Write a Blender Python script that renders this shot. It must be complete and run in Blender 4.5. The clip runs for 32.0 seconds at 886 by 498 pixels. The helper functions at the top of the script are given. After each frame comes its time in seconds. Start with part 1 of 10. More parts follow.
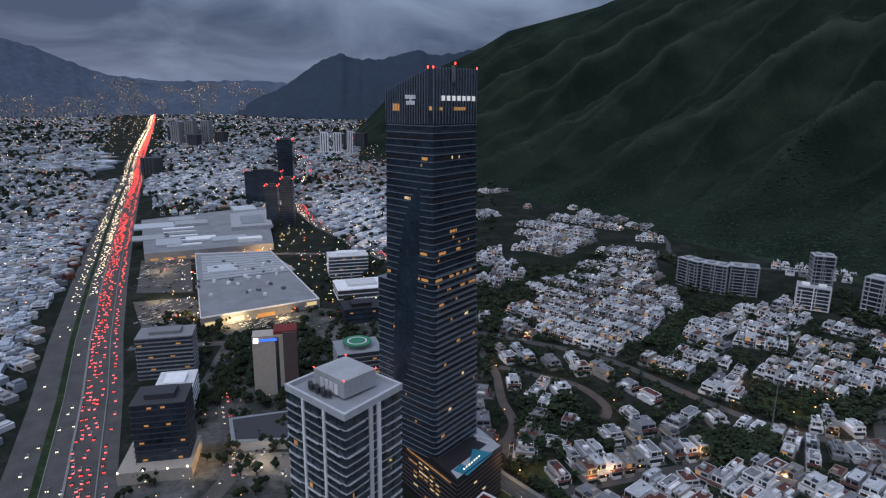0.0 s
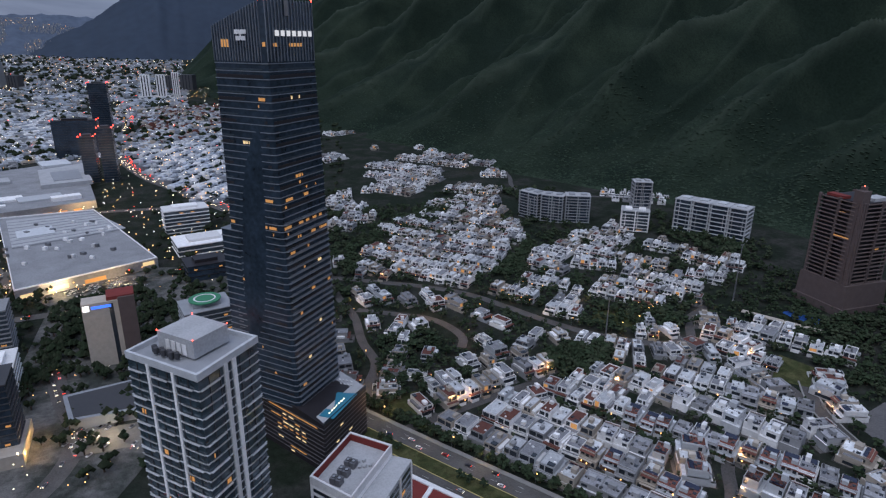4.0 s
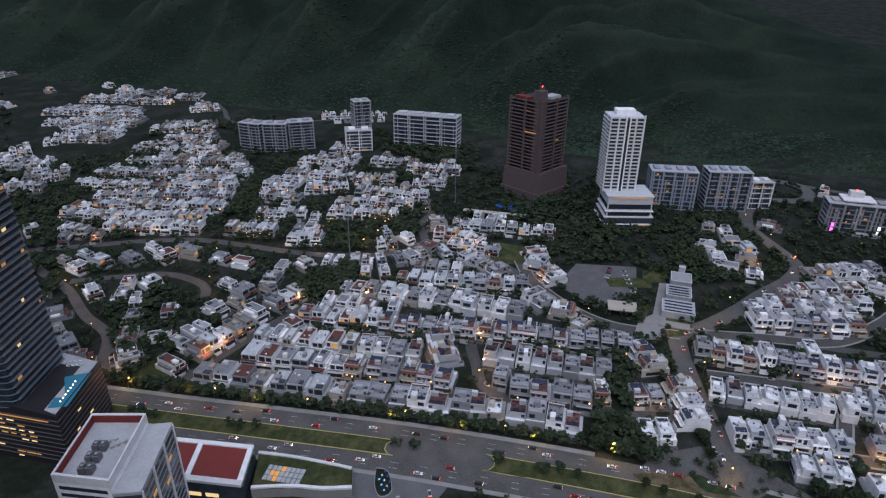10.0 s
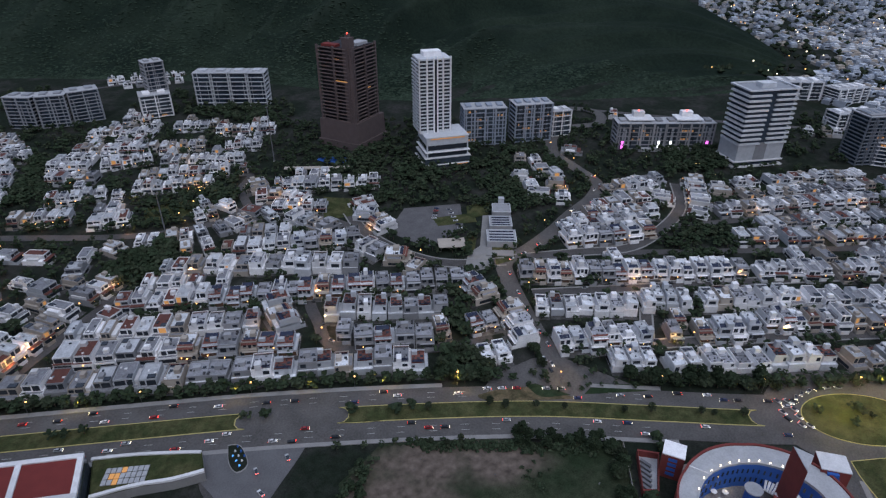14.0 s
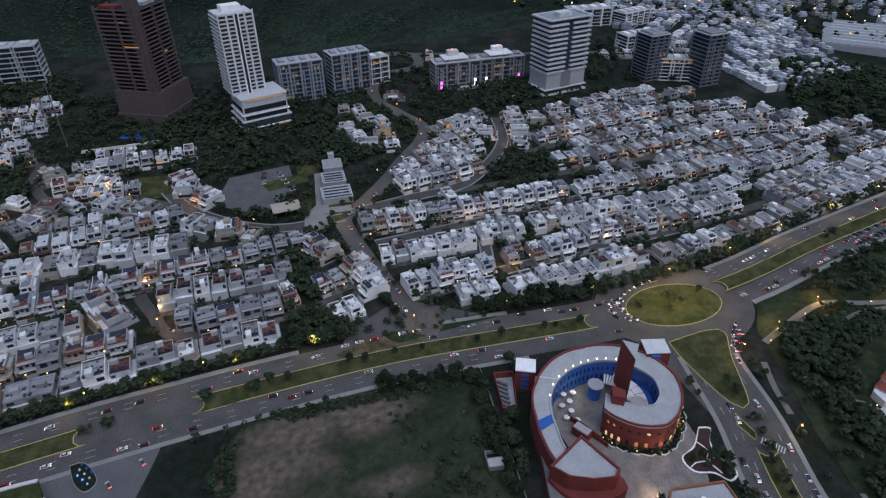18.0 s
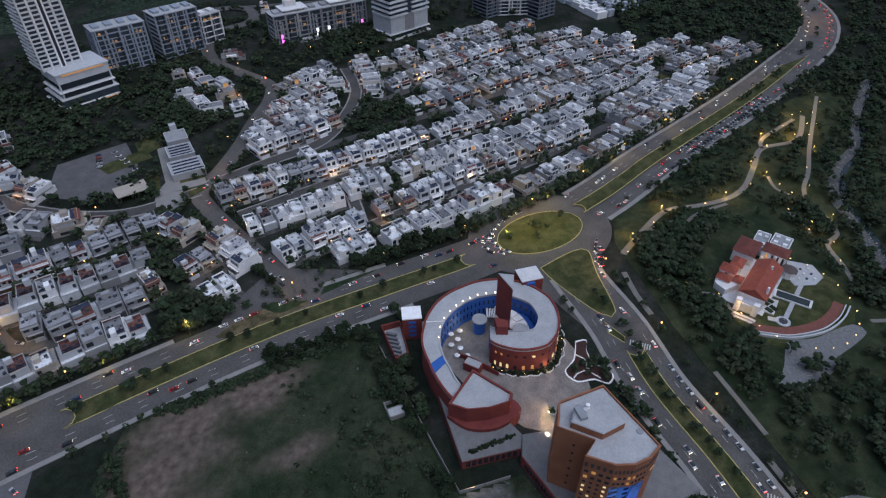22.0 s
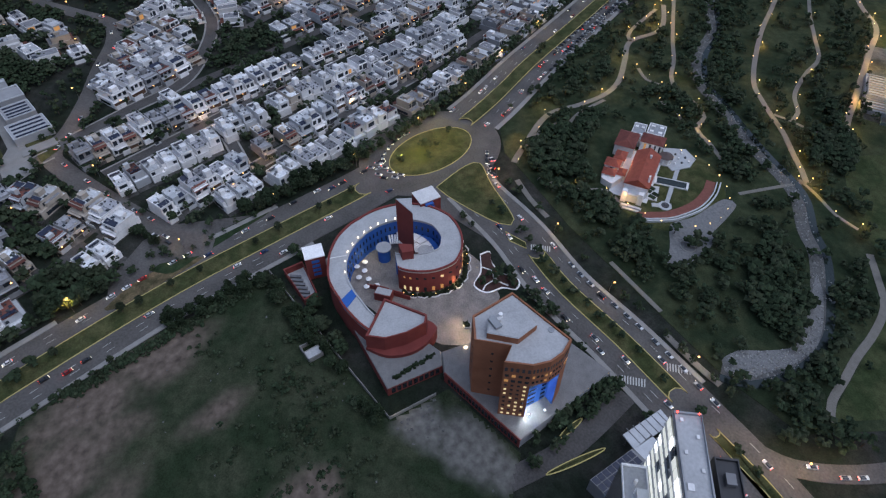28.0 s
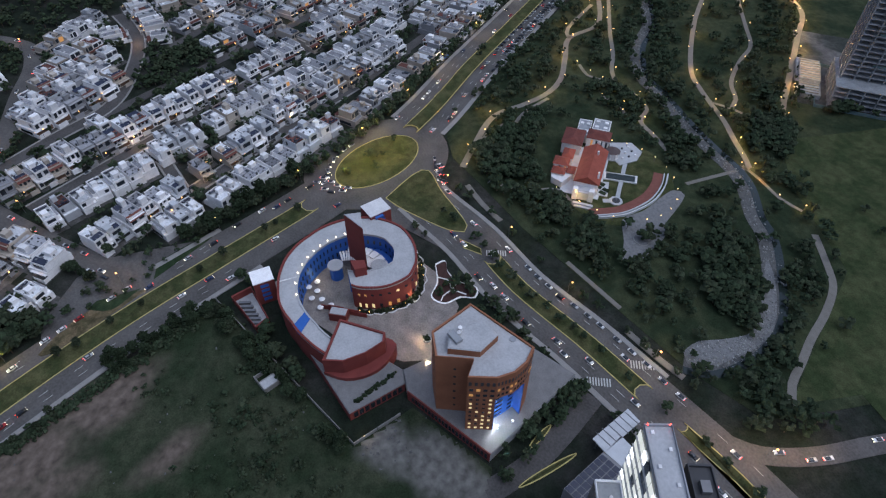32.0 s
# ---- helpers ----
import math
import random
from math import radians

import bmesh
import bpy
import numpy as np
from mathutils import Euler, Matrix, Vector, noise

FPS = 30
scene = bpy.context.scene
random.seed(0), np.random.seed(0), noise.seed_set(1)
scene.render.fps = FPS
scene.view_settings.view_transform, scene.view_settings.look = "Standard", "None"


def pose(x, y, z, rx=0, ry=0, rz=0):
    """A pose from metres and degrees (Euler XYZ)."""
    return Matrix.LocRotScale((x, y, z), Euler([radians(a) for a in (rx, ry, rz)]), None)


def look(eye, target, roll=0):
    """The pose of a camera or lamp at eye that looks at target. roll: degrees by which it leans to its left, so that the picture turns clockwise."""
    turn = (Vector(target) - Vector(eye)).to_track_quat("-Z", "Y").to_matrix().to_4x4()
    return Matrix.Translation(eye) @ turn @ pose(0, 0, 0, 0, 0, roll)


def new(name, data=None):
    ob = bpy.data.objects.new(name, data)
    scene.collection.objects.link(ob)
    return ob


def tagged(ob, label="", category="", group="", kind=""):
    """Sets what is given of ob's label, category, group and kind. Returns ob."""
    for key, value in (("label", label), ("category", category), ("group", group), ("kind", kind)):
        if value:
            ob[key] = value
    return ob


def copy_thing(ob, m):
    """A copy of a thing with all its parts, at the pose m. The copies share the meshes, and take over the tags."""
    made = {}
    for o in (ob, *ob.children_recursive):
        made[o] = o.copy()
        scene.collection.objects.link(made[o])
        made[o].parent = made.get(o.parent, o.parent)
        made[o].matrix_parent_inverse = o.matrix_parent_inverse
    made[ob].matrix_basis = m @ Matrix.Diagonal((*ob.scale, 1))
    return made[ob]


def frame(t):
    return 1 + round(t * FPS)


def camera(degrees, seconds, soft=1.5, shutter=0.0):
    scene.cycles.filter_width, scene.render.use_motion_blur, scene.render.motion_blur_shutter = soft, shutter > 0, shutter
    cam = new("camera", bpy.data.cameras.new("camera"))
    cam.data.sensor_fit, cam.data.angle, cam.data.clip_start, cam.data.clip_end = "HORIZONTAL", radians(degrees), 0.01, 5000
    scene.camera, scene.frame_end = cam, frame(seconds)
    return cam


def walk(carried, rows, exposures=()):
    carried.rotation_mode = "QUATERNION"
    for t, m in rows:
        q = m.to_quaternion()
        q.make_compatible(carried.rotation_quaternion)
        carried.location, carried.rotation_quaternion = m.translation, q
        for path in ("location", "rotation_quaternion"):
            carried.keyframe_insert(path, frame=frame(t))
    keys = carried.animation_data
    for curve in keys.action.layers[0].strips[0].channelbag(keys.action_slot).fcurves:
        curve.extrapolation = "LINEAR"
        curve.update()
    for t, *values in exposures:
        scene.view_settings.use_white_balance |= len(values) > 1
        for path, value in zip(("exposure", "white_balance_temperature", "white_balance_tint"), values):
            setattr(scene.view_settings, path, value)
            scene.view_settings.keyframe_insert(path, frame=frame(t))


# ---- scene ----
cam = camera(71.9, 32.0, soft=1.25)
PATH = [
    (0, (0.03, 0.04, 254.92), (0.03, 97.28, 231.57), 0.54),
    (1, (0.02, 0.58, 254.58), (4.20, 97.17, 229.01), 0.56),
    (2, (0.09, 1.07, 254.26), (10.46, 96.58, 226.52), 0.56),
    (3, (0.18, 1.53, 253.87), (17.19, 95.42, 223.98), 0.53),
    (4, (0.27, 1.88, 253.41), (23.88, 93.62, 221.37), 0.57),
    (4.5, (0.31, 2.01, 253.16), (27.33, 92.46, 220.16), 0.57),
    (6.5, (0.34, 2.30, 252.22), (40.13, 86.49, 215.76), 0.61),
    (7, (0.30, 2.27, 252.06), (43.12, 84.58, 214.77), 0.59),
    (8, (0.19, 1.96, 251.87), (48.68, 80.25, 212.87), 0.56),
    (9, (0.22, 1.43, 251.75), (53.90, 75.27, 210.94), 0.51),
    (10, (0.41, 0.67, 251.70), (59.14, 69.55, 209.20), 0.47),
    (11, (0.86, -0.42, 251.77), (64.03, 63.27, 207.57), 0.37),
    (12, (1.65, -1.84, 251.91), (68.69, 56.45, 205.98), 0.26),
    (13, (2.74, -3.32, 252.11), (73.14, 49.28, 204.38), 0.27),
    (14, (4.02, -4.62, 252.20), (77.26, 42.13, 202.70), 0.10),
    (14.5, (4.60, -5.23, 252.15), (79.07, 38.56, 201.78), 0.01),
    (16.5, (6.52, -7.65, 251.54), (84.66, 24.20, 197.87), -0.28),
    (17, (6.99, -8.21, 251.34), (85.75, 20.60, 196.87), -0.30),
    (18, (7.82, -9.15, 250.96), (87.44, 13.59, 194.89), -0.42),
    (19, (8.46, -9.62, 250.83), (88.36, 7.08, 193.07), -0.23),
    (20, (8.83, -9.77, 250.99), (88.52, 1.02, 191.55), -0.23),
    (21, (9.13, -9.70, 251.22), (88.16, -4.45, 190.17), -0.21),
    (22, (9.61, -9.35, 251.37), (87.52, -7.55, 188.70), -0.17),
    (23, (10.34, -8.78, 251.45), (86.89, -10.99, 187.13), -0.03),
    (24, (11.28, -8.13, 251.38), (86.26, -14.07, 185.48), 0.22),
    (25, (12.19, -7.72, 251.10), (85.48, -17.02, 183.70), 0.43),
    (25.5, (12.56, -7.71, 250.87), (85.00, -18.58, 182.80), 0.47),
    (27.5, (13.68, -8.33, 249.64), (82.60, -22.16, 178.51), 0.34),
    (28, (14.17, -8.57, 249.28), (82.24, -22.67, 177.39), 0.31),
    (29, (15.66, -9.26, 248.58), (83.27, -24.63, 176.52), 0.27),
    (30, (17.65, -10.19, 247.90), (84.77, -28.13, 175.97), 0.30),
    (31, (20.08, -11.31, 247.26), (86.94, -30.75, 175.48), 0.14),
    (32, (22.69, -12.58, 246.67), (89.27, -33.50, 175.05), 0.07),
]
walk(cam, [(t, look(eye, target, roll)) for t, eye, target, roll in PATH], [(0, -0.18, 6530, 12), (2, -0.08, 6550, 12), (4, 0.03, 6620, 13), (8, 0.1, 6800, 15), (11, 0.03, 6760, 14), (14, -0.06, 6680, 13), (17, -0.17, 6600, 11), (19.5, -0.16, 6600, 12), (22, -0.1, 6560, 12), (25, -0.04, 6500, 11.5), (28, -0.03, 6450, 12), (32, 0.0, 6440, 12)])
# ---- light: overcast dusk, the sky and an added soft sun lamp light the city ----
world = bpy.data.worlds.new("overcast_dusk")
scene.world = world
world.use_nodes = True
WN, WL = world.node_tree.nodes, world.node_tree.links
WN.clear()
w_out = WN.new("ShaderNodeOutputWorld")
w_bg = WN.new("ShaderNodeBackground")
w_sky = WN.new("ShaderNodeTexSky")
w_sky.sky_type, w_sky.sun_disc = "NISHITA", False
w_sky.sun_elevation, w_sky.sun_rotation = radians(3.0), radians(-60.0)
w_sky.air_density, w_sky.dust_density, w_sky.ozone_density = 1.5, 1.0, 3.0
w_co = WN.new("ShaderNodeTexCoord")
w_map = WN.new("ShaderNodeMapping")
w_map.inputs["Scale"].default_value = (1.0, 1.0, 2.3)
w_n1 = WN.new("ShaderNodeTexNoise")
w_n1.inputs["Scale"].default_value, w_n1.inputs["Detail"].default_value, w_n1.inputs["Roughness"].default_value = 3.6, 10.0, 0.52
w_n1.inputs["Distortion"].default_value = 0.8
w_ramp = WN.new("ShaderNodeValToRGB")  # cloud: dark folds to pale gaps
w_ramp.color_ramp.elements[0].position, w_ramp.color_ramp.elements[0].color = 0.38, (0.088, 0.132, 0.232, 1)
w_ramp.color_ramp.elements[1].position, w_ramp.color_ramp.elements[1].color = 0.66, (0.29, 0.375, 0.545, 1)
w_sep = WN.new("ShaderNodeSeparateXYZ")
w_up = WN.new("ShaderNodeMapRange")  # an overcast sky grows brighter towards the zenith
w_up.inputs["From Min"].default_value, w_up.inputs["From Max"].default_value = 0.12, 1.0
w_up.inputs["To Min"].default_value, w_up.inputs["To Max"].default_value = 1.0, 2.5
w_mul = WN.new("ShaderNodeVectorMath")
w_mul.operation = "SCALE"
w_mix = WN.new("ShaderNodeMixRGB")
w_mix.inputs[0].default_value = 0.99
WL.new(w_co.outputs["Generated"], w_map.inputs["Vector"])
WL.new(w_co.outputs["Generated"], w_sep.inputs[0])
WL.new(w_sep.outputs["Z"], w_up.inputs["Value"])
WL.new(w_map.outputs["Vector"], w_n1.inputs["Vector"])
WL.new(w_n1.outputs["Fac"], w_ramp.inputs["Fac"])
WL.new(w_sky.outputs["Color"], w_mix.inputs[1])
WL.new(w_ramp.outputs["Color"], w_mul.inputs[0])
WL.new(w_up.outputs["Result"], w_mul.inputs["Scale"])
WL.new(w_mul.outputs["Vector"], w_mix.inputs[2])
WL.new(w_mix.outputs["Color"], w_bg.inputs["Color"])
w_bg.inputs["Strength"].default_value = 0.8
WL.new(w_bg.outputs["Background"], w_out.inputs["Surface"])
# added wide sun lamp, lifts the whites beyond the sky's own light
sun_data = bpy.data.lights.new("sky_fill_sun", "SUN")
sun_data.energy, sun_data.angle, sun_data.color = 1.5, radians(70), (0.88, 0.92, 1.0)
new("sky_fill_sun", sun_data).matrix_world = look((0, 0, 900), (300, 420, 0))
scene.view_settings.exposure = 0.0

# ---- materials ----
def make_material(name, col, rough=0.8, metal=0.0, var=0.15, scale=0.5, fine=6.0, bump=0.0, rnd=0.0, spec=0.3, isl=0.0, streak=0.0):
    """A procedural surface: colour varied at two scales, with relief. rnd: variation from object to object; isl: from piece to piece."""
    m = bpy.data.materials.new(name)
    m.use_nodes = True
    n, l = m.node_tree.nodes, m.node_tree.links
    b = n["Principled BSDF"]
    b.inputs["Roughness"].default_value, b.inputs["Metallic"].default_value = rough, metal
    b.inputs["Specular IOR Level"].default_value = spec
    geo = n.new("ShaderNodeNewGeometry")
    big, small = n.new("ShaderNodeTexNoise"), n.new("ShaderNodeTexNoise")
    big.inputs["Scale"].default_value, big.inputs["Detail"].default_value = scale, 4
    small.inputs["Scale"].default_value, small.inputs["Detail"].default_value = fine, 3
    l.new(geo.outputs["Position"], big.inputs["Vector"])
    if streak:
        mp = n.new("ShaderNodeMapping")
        mp.inputs["Scale"].default_value = (1, 1, streak)
        l.new(geo.outputs["Position"], mp.inputs["Vector"])
        l.new(mp.outputs["Vector"], small.inputs["Vector"])
    else:
        l.new(geo.outputs["Position"], small.inputs["Vector"])
    add = n.new("ShaderNodeMath")
    add.operation = "ADD"
    l.new(big.outputs["Fac"], add.inputs[0])
    l.new(small.outputs["Fac"], add.inputs[1])
    rng = n.new("ShaderNodeMapRange")
    rng.inputs["From Min"].default_value, rng.inputs["From Max"].default_value = 0.65, 1.35
    rng.inputs["To Min"].default_value, rng.inputs["To Max"].default_value = 1 - var, 1 + var
    l.new(add.outputs[0], rng.inputs["Value"])
    last = rng.outputs["Result"]
    for amount, node, out in ((rnd, "ShaderNodeObjectInfo", "Random"), (isl, "ShaderNodeNewGeometry", "Random Per Island")):
        if amount:
            info, r2, mul = n.new(node), n.new("ShaderNodeMapRange"), n.new("ShaderNodeMath")
            r2.inputs["To Min"].default_value, r2.inputs["To Max"].default_value = 1 - amount, 1 + amount * 0.6
            l.new(info.outputs[out], r2.inputs["Value"])
            mul.operation = "MULTIPLY"
            l.new(last, mul.inputs[0])
            l.new(r2.outputs["Result"], mul.inputs[1])
            last = mul.outputs[0]
    mix = n.new("ShaderNodeVectorMath")
    mix.operation = "SCALE"
    mix.inputs[0].default_value = col
    l.new(last, mix.inputs["Scale"])
    l.new(mix.outputs["Vector"], b.inputs["Base Color"])
    if bump:
        bp = n.new("ShaderNodeBump")
        bp.inputs["Strength"].default_value, bp.inputs["Distance"].default_value = bump, 0.3
        l.new(small.outputs["Fac"], bp.inputs["Height"])
        l.new(bp.outputs["Normal"], b.inputs["Normal"])
    return m


def glow(name, col, power):
    m = bpy.data.materials.new(name)
    m.use_nodes = True
    b = m.node_tree.nodes["Principled BSDF"]
    b.inputs["Base Color"].default_value = (*[min(1, c * 0.5) for c in col], 1)
    b.inputs["Emission Color"].default_value = (*col, 1)
    b.inputs["Emission Strength"].default_value = power
    return m


def two_tone(name, a, b_col, scale, lo=0.42, hi=0.58, rough=0.9, bump=0.0, third=None):
    """Two colours in patches, such as grass and bare soil, with fine grain."""
    m = make_material(name, a, rough, var=0.42, scale=0.22, fine=1.3, bump=bump, spec=0.04)
    n, l = m.node_tree.nodes, m.node_tree.links
    b = n["Principled BSDF"]
    grain = b.inputs["Base Color"].links[0].from_node
    geo, ns, rp = n.new("ShaderNodeNewGeometry"), n.new("ShaderNodeTexNoise"), n.new("ShaderNodeValToRGB")
    ns.inputs["Scale"].default_value, ns.inputs["Detail"].default_value, ns.inputs["Roughness"].default_value = scale, 8, 0.6
    l.new(geo.outputs["Position"], ns.inputs["Vector"])
    rp.color_ramp.elements[0].position, rp.color_ramp.elements[0].color = lo, (*a, 1)
    rp.color_ramp.elements[1].position, rp.color_ramp.elements[1].color = hi, (*b_col, 1)
    if third:
        e = rp.color_ramp.elements.new(min(0.95, hi + 0.1))
        e.color = (*third, 1)
    l.new(ns.outputs["Fac"], rp.inputs["Fac"])
    l.new(rp.outputs["Color"], grain.inputs[0])
    return m


M_GROUND = two_tone("ground_scrub", (0.016, 0.022, 0.0155), (0.046, 0.044, 0.041), 0.03, 0.45, 0.72)
# warm tint holds some of the lamplight that falls on the roads
M_ASPH = make_material("asphalt", (0.094, 0.088, 0.084), 0.8, var=0.4, scale=0.06, fine=0.9)
M_PAVE = make_material("pavement_concrete", (0.26, 0.25, 0.24), 0.9, var=0.2, scale=0.15, fine=3)
M_KERB = make_material("kerb_yellow_paint", (0.5, 0.42, 0.16), 0.8, var=0.2, scale=0.4)
# olive shift of the grass carries the yellow lamplight on the medians
M_GRASS = two_tone("mown_grass", (0.042, 0.052, 0.022), (0.078, 0.078, 0.036), 0.09)
M_FIELD = two_tone("waste_field", (0.022, 0.034, 0.018), (0.052, 0.058, 0.036), 0.03, 0.40, 0.66, third=(0.085, 0.075, 0.058))
M_MOUNT = two_tone("mountain_scrub", (0.0116, 0.0198, 0.0140), (0.0246, 0.0366, 0.0246), 0.006, 0.42, 0.7, bump=0.6)
# blue haze of the distance is put into this base colour
M_FARM = make_material("haze_tinted_mountain", (0.035, 0.05, 0.075), 1.0, var=0.15, scale=0.002, fine=0.02)
M_WHITE = make_material("white_stucco", (0.84, 0.82, 0.815), 0.9, var=0.14, scale=0.25, fine=1.2, rnd=0.25, isl=0.0)
M_GLASS = make_material("dark_curtain_glass", (0.026, 0.040, 0.058), 0.14, 0.0, var=0.6, scale=0.05, fine=0.35, spec=0.62)

# ---- mesh helpers ----
class Mesh:
    """Collects boxes, prisms and faces with a material slot each, and links them as one mesh object."""

    def __init__(self):
        self.v, self.f, self.m = [], [], []

    def add(self, verts, faces, slot=0):
        k = len(self.v)
        self.v.extend(verts)
        self.f.extend([tuple(i + k for i in f) for f in faces])
        self.m.extend([slot] * len(faces))
        return self

    def box(self, x0, x1, y0, y1, z0, z1, slot=0, top=1.0):
        cx, cy = (x0 + x1) / 2, (y0 + y1) / 2
        t = lambda x, y: (cx + (x - cx) * top, cy + (y - cy) * top)
        return self.add(
            [(x0, y0, z0), (x1, y0, z0), (x1, y1, z0), (x0, y1, z0), (*t(x0, y0), z1), (*t(x1, y0), z1), (*t(x1, y1), z1), (*t(x0, y1), z1)],
            [(3, 2, 1, 0), (4, 5, 6, 7), (0, 1, 5, 4), (1, 2, 6, 5), (2, 3, 7, 6), (3, 0, 4, 7)], slot)

    def prism(self, poly, z0, z1, slot=0, grow=1.0, cap=True):
        n = len(poly)
        cx, cy = sum(p[0] for p in poly) / n, sum(p[1] for p in poly) / n
        zt = z1 if hasattr(z1, "__len__") else [z1] * n
        verts = [(x, y, z0) for x, y in poly] + [(cx + (x - cx) * grow, cy + (y - cy) * grow, z) for (x, y), z in zip(poly, zt)]
        faces = [(i, (i + 1) % n, (i + 1) % n + n, i + n) for i in range(n)]
        if cap:
            faces += [tuple(range(n, 2 * n)), tuple(range(n - 1, -1, -1))]
        return self.add(verts, faces, slot)

    def tube(self, x, y, r, z0, z1, n=8, slot=0, r1=None):
        r1 = r if r1 is None else r1
        c = [(math.cos(2 * math.pi * i / n), math.sin(2 * math.pi * i / n)) for i in range(n)]
        verts = [(x + r * a, y + r * b, z0) for a, b in c] + [(x + r1 * a, y + r1 * b, z1) for a, b in c]
        return self.add(verts, [(i, (i + 1) % n, (i + 1) % n + n, i + n) for i in range(n)] + [tuple(range(n, 2 * n)), tuple(range(n - 1, -1, -1))], slot)

    def ring(self, outer, inner, z0, z1, slot=0, closed=False):
        """A band with thickness between two lines of points."""
        n = len(outer)
        verts = [(*p, z0) for p in outer] + [(*p, z0) for p in inner] + [(*p, z1) for p in outer] + [(*p, z1) for p in inner]
        faces = []
        for i in range(n if closed else n - 1):
            j = (i + 1) % n
            faces += [(i, j, j + 2 * n, i + 2 * n), (n + j, n + i, n + i + 3 * n - n, n + j + 2 * n), (i + 2 * n, j + 2 * n, j + 3 * n, i + 3 * n), (j, i, i + n, j + n)]
        if not closed:
            faces += [(0, 2 * n, 3 * n, n), (n - 1, 2 * n - 1, 4 * n - 1, 3 * n - 1)]
        return self.add(verts, faces, slot)

    def data(self, name, mats, smooth=False):
        me = bpy.data.meshes.new(name)
        me.from_pydata(self.v, [], self.f)
        for m in mats if isinstance(mats, (list, tuple)) else [mats]:
            me.materials.append(m)
        me.polygons.foreach_set("material_index", self.m)
        if smooth:
            me.polygons.foreach_set("use_smooth", [True] * len(self.f))
        me.update()
        return me

    def link(self, name, mats, parent=None, label="", smooth=False):
        ob = new(name, self.data(name, mats, smooth))
        if parent is not None:
            ob.parent = parent
        if label:
            ob["label"] = label
        return ob


def thing(name, label, category, at=(0, 0, 0), turn=0.0, group=""):
    """An Empty at the base of a thing, for its parts."""
    ob = new(name)
    ob.matrix_world = pose(*at, 0, 0, turn)
    return tagged(ob, label, category, group)


def offset_line(line, d):
    """The line moved to its left by d metres."""
    out = []
    for i, p in enumerate(line):
        a, b = line[max(i - 1, 0)], line[min(i + 1, len(line) - 1)]
        dx, dy = b[0] - a[0], b[1] - a[1]
        k = math.hypot(dx, dy) or 1
        out.append((p[0] - dy / k * d, p[1] + dx / k * d))
    return out


def smooth_line(pts, step=6.0):
    """A Catmull-Rom line through the points, in steps of about that length."""
    out = []
    p = [pts[0], *pts, pts[-1]]
    for i in range(1, len(p) - 2):
        n = max(1, int(math.dist(p[i], p[i + 1]) / step))
        for k in range(n):
            t = k / n
            out.append(tuple(0.5 * (2 * p[i][j] + (p[i + 1][j] - p[i - 1][j]) * t + (2 * p[i - 1][j] - 5 * p[i][j] + 4 * p[i + 1][j] - p[i + 2][j]) * t * t
                       + (3 * p[i][j] - p[i - 1][j] - 3 * p[i + 1][j] + p[i + 2][j]) * t ** 3) for j in (0, 1)))
    out.append(tuple(pts[-1]))
    return out


def inside(x, y, poly):
    c = False
    for (ax, ay), (bx, by) in zip(poly, poly[1:] + poly[:1]):
        if (ay > y) != (by > y) and x < (bx - ax) * (y - ay) / (by - ay) + ax:
            c = not c
    return c

M_ROOF = make_material("pale_roof_membrane", (0.66, 0.67, 0.69), 0.9, var=0.3, scale=0.2, fine=0.9, rnd=0.35, isl=0.25)
M_ROOF2 = make_material("dark_roof_felt", (0.30, 0.30, 0.32), 0.9, var=0.3, scale=0.25, fine=1.0, rnd=0.4)
M_PALE = make_material("pale_grey_stucco", (0.52, 0.53, 0.55), 0.9, var=0.16, scale=0.3, rnd=0.25)
M_PANE = make_material("dark_window_pane", (0.03, 0.036, 0.045), 0.15, var=0.2, scale=0.5, spec=0.6)
M_TILE = make_material("terracotta_tile", (0.165, 0.062, 0.048), 0.85, var=0.25, scale=0.4, fine=4, rnd=0.35)
M_BEIGE = make_material("beige_stucco", (0.46, 0.40, 0.34), 0.9, var=0.14, scale=0.3, rnd=0.25)
M_GREY = make_material("grey_stucco", (0.32, 0.32, 0.33), 0.9, var=0.14, scale=0.3, rnd=0.3)
M_WOOD = make_material("brown_timber", (0.16, 0.09, 0.06), 0.7, var=0.25, scale=0.6, fine=5, streak=0.2)
M_SOLAR = make_material("solar_panel_glass", (0.02, 0.025, 0.05), 0.25, var=0.1, scale=0.5, spec=0.5)
M_TANK = make_material("dark_plastic_tank", (0.06, 0.06, 0.065), 0.6, var=0.1)
M_BARK = make_material("bark", (0.08, 0.06, 0.045), 0.95, var=0.3, fine=6)
M_LEAF = make_material("foliage", (0.030, 0.044, 0.025), 0.95, var=0.4, scale=0.35, fine=1.6, rnd=0.35, isl=0.4, spec=0.05)
M_LEAF2 = make_material("olive_foliage", (0.039, 0.050, 0.030), 0.95, var=0.35, scale=0.35, fine=1.6, rnd=0.35, isl=0.4, spec=0.05)
M_PATH = make_material("pale_path_paving", (0.18, 0.168, 0.15), 0.9, var=0.2, scale=0.3, fine=2)
M_GRAVEL = make_material("river_gravel", (0.18, 0.18, 0.182), 0.95, var=0.35, scale=0.6, fine=3, bump=0.6)
M_STREAM = make_material("dark_river_stones", (0.10, 0.10, 0.098), 0.9, var=0.45, scale=0.4, fine=1.5, bump=0.5)
M_STONE = make_material("river_boulder", (0.30, 0.30, 0.29), 0.9, var=0.25, fine=3, isl=0.4)
M_WATER = make_material("dark_stream_water", (0.02, 0.028, 0.025), 0.1, var=0.1, spec=0.6)
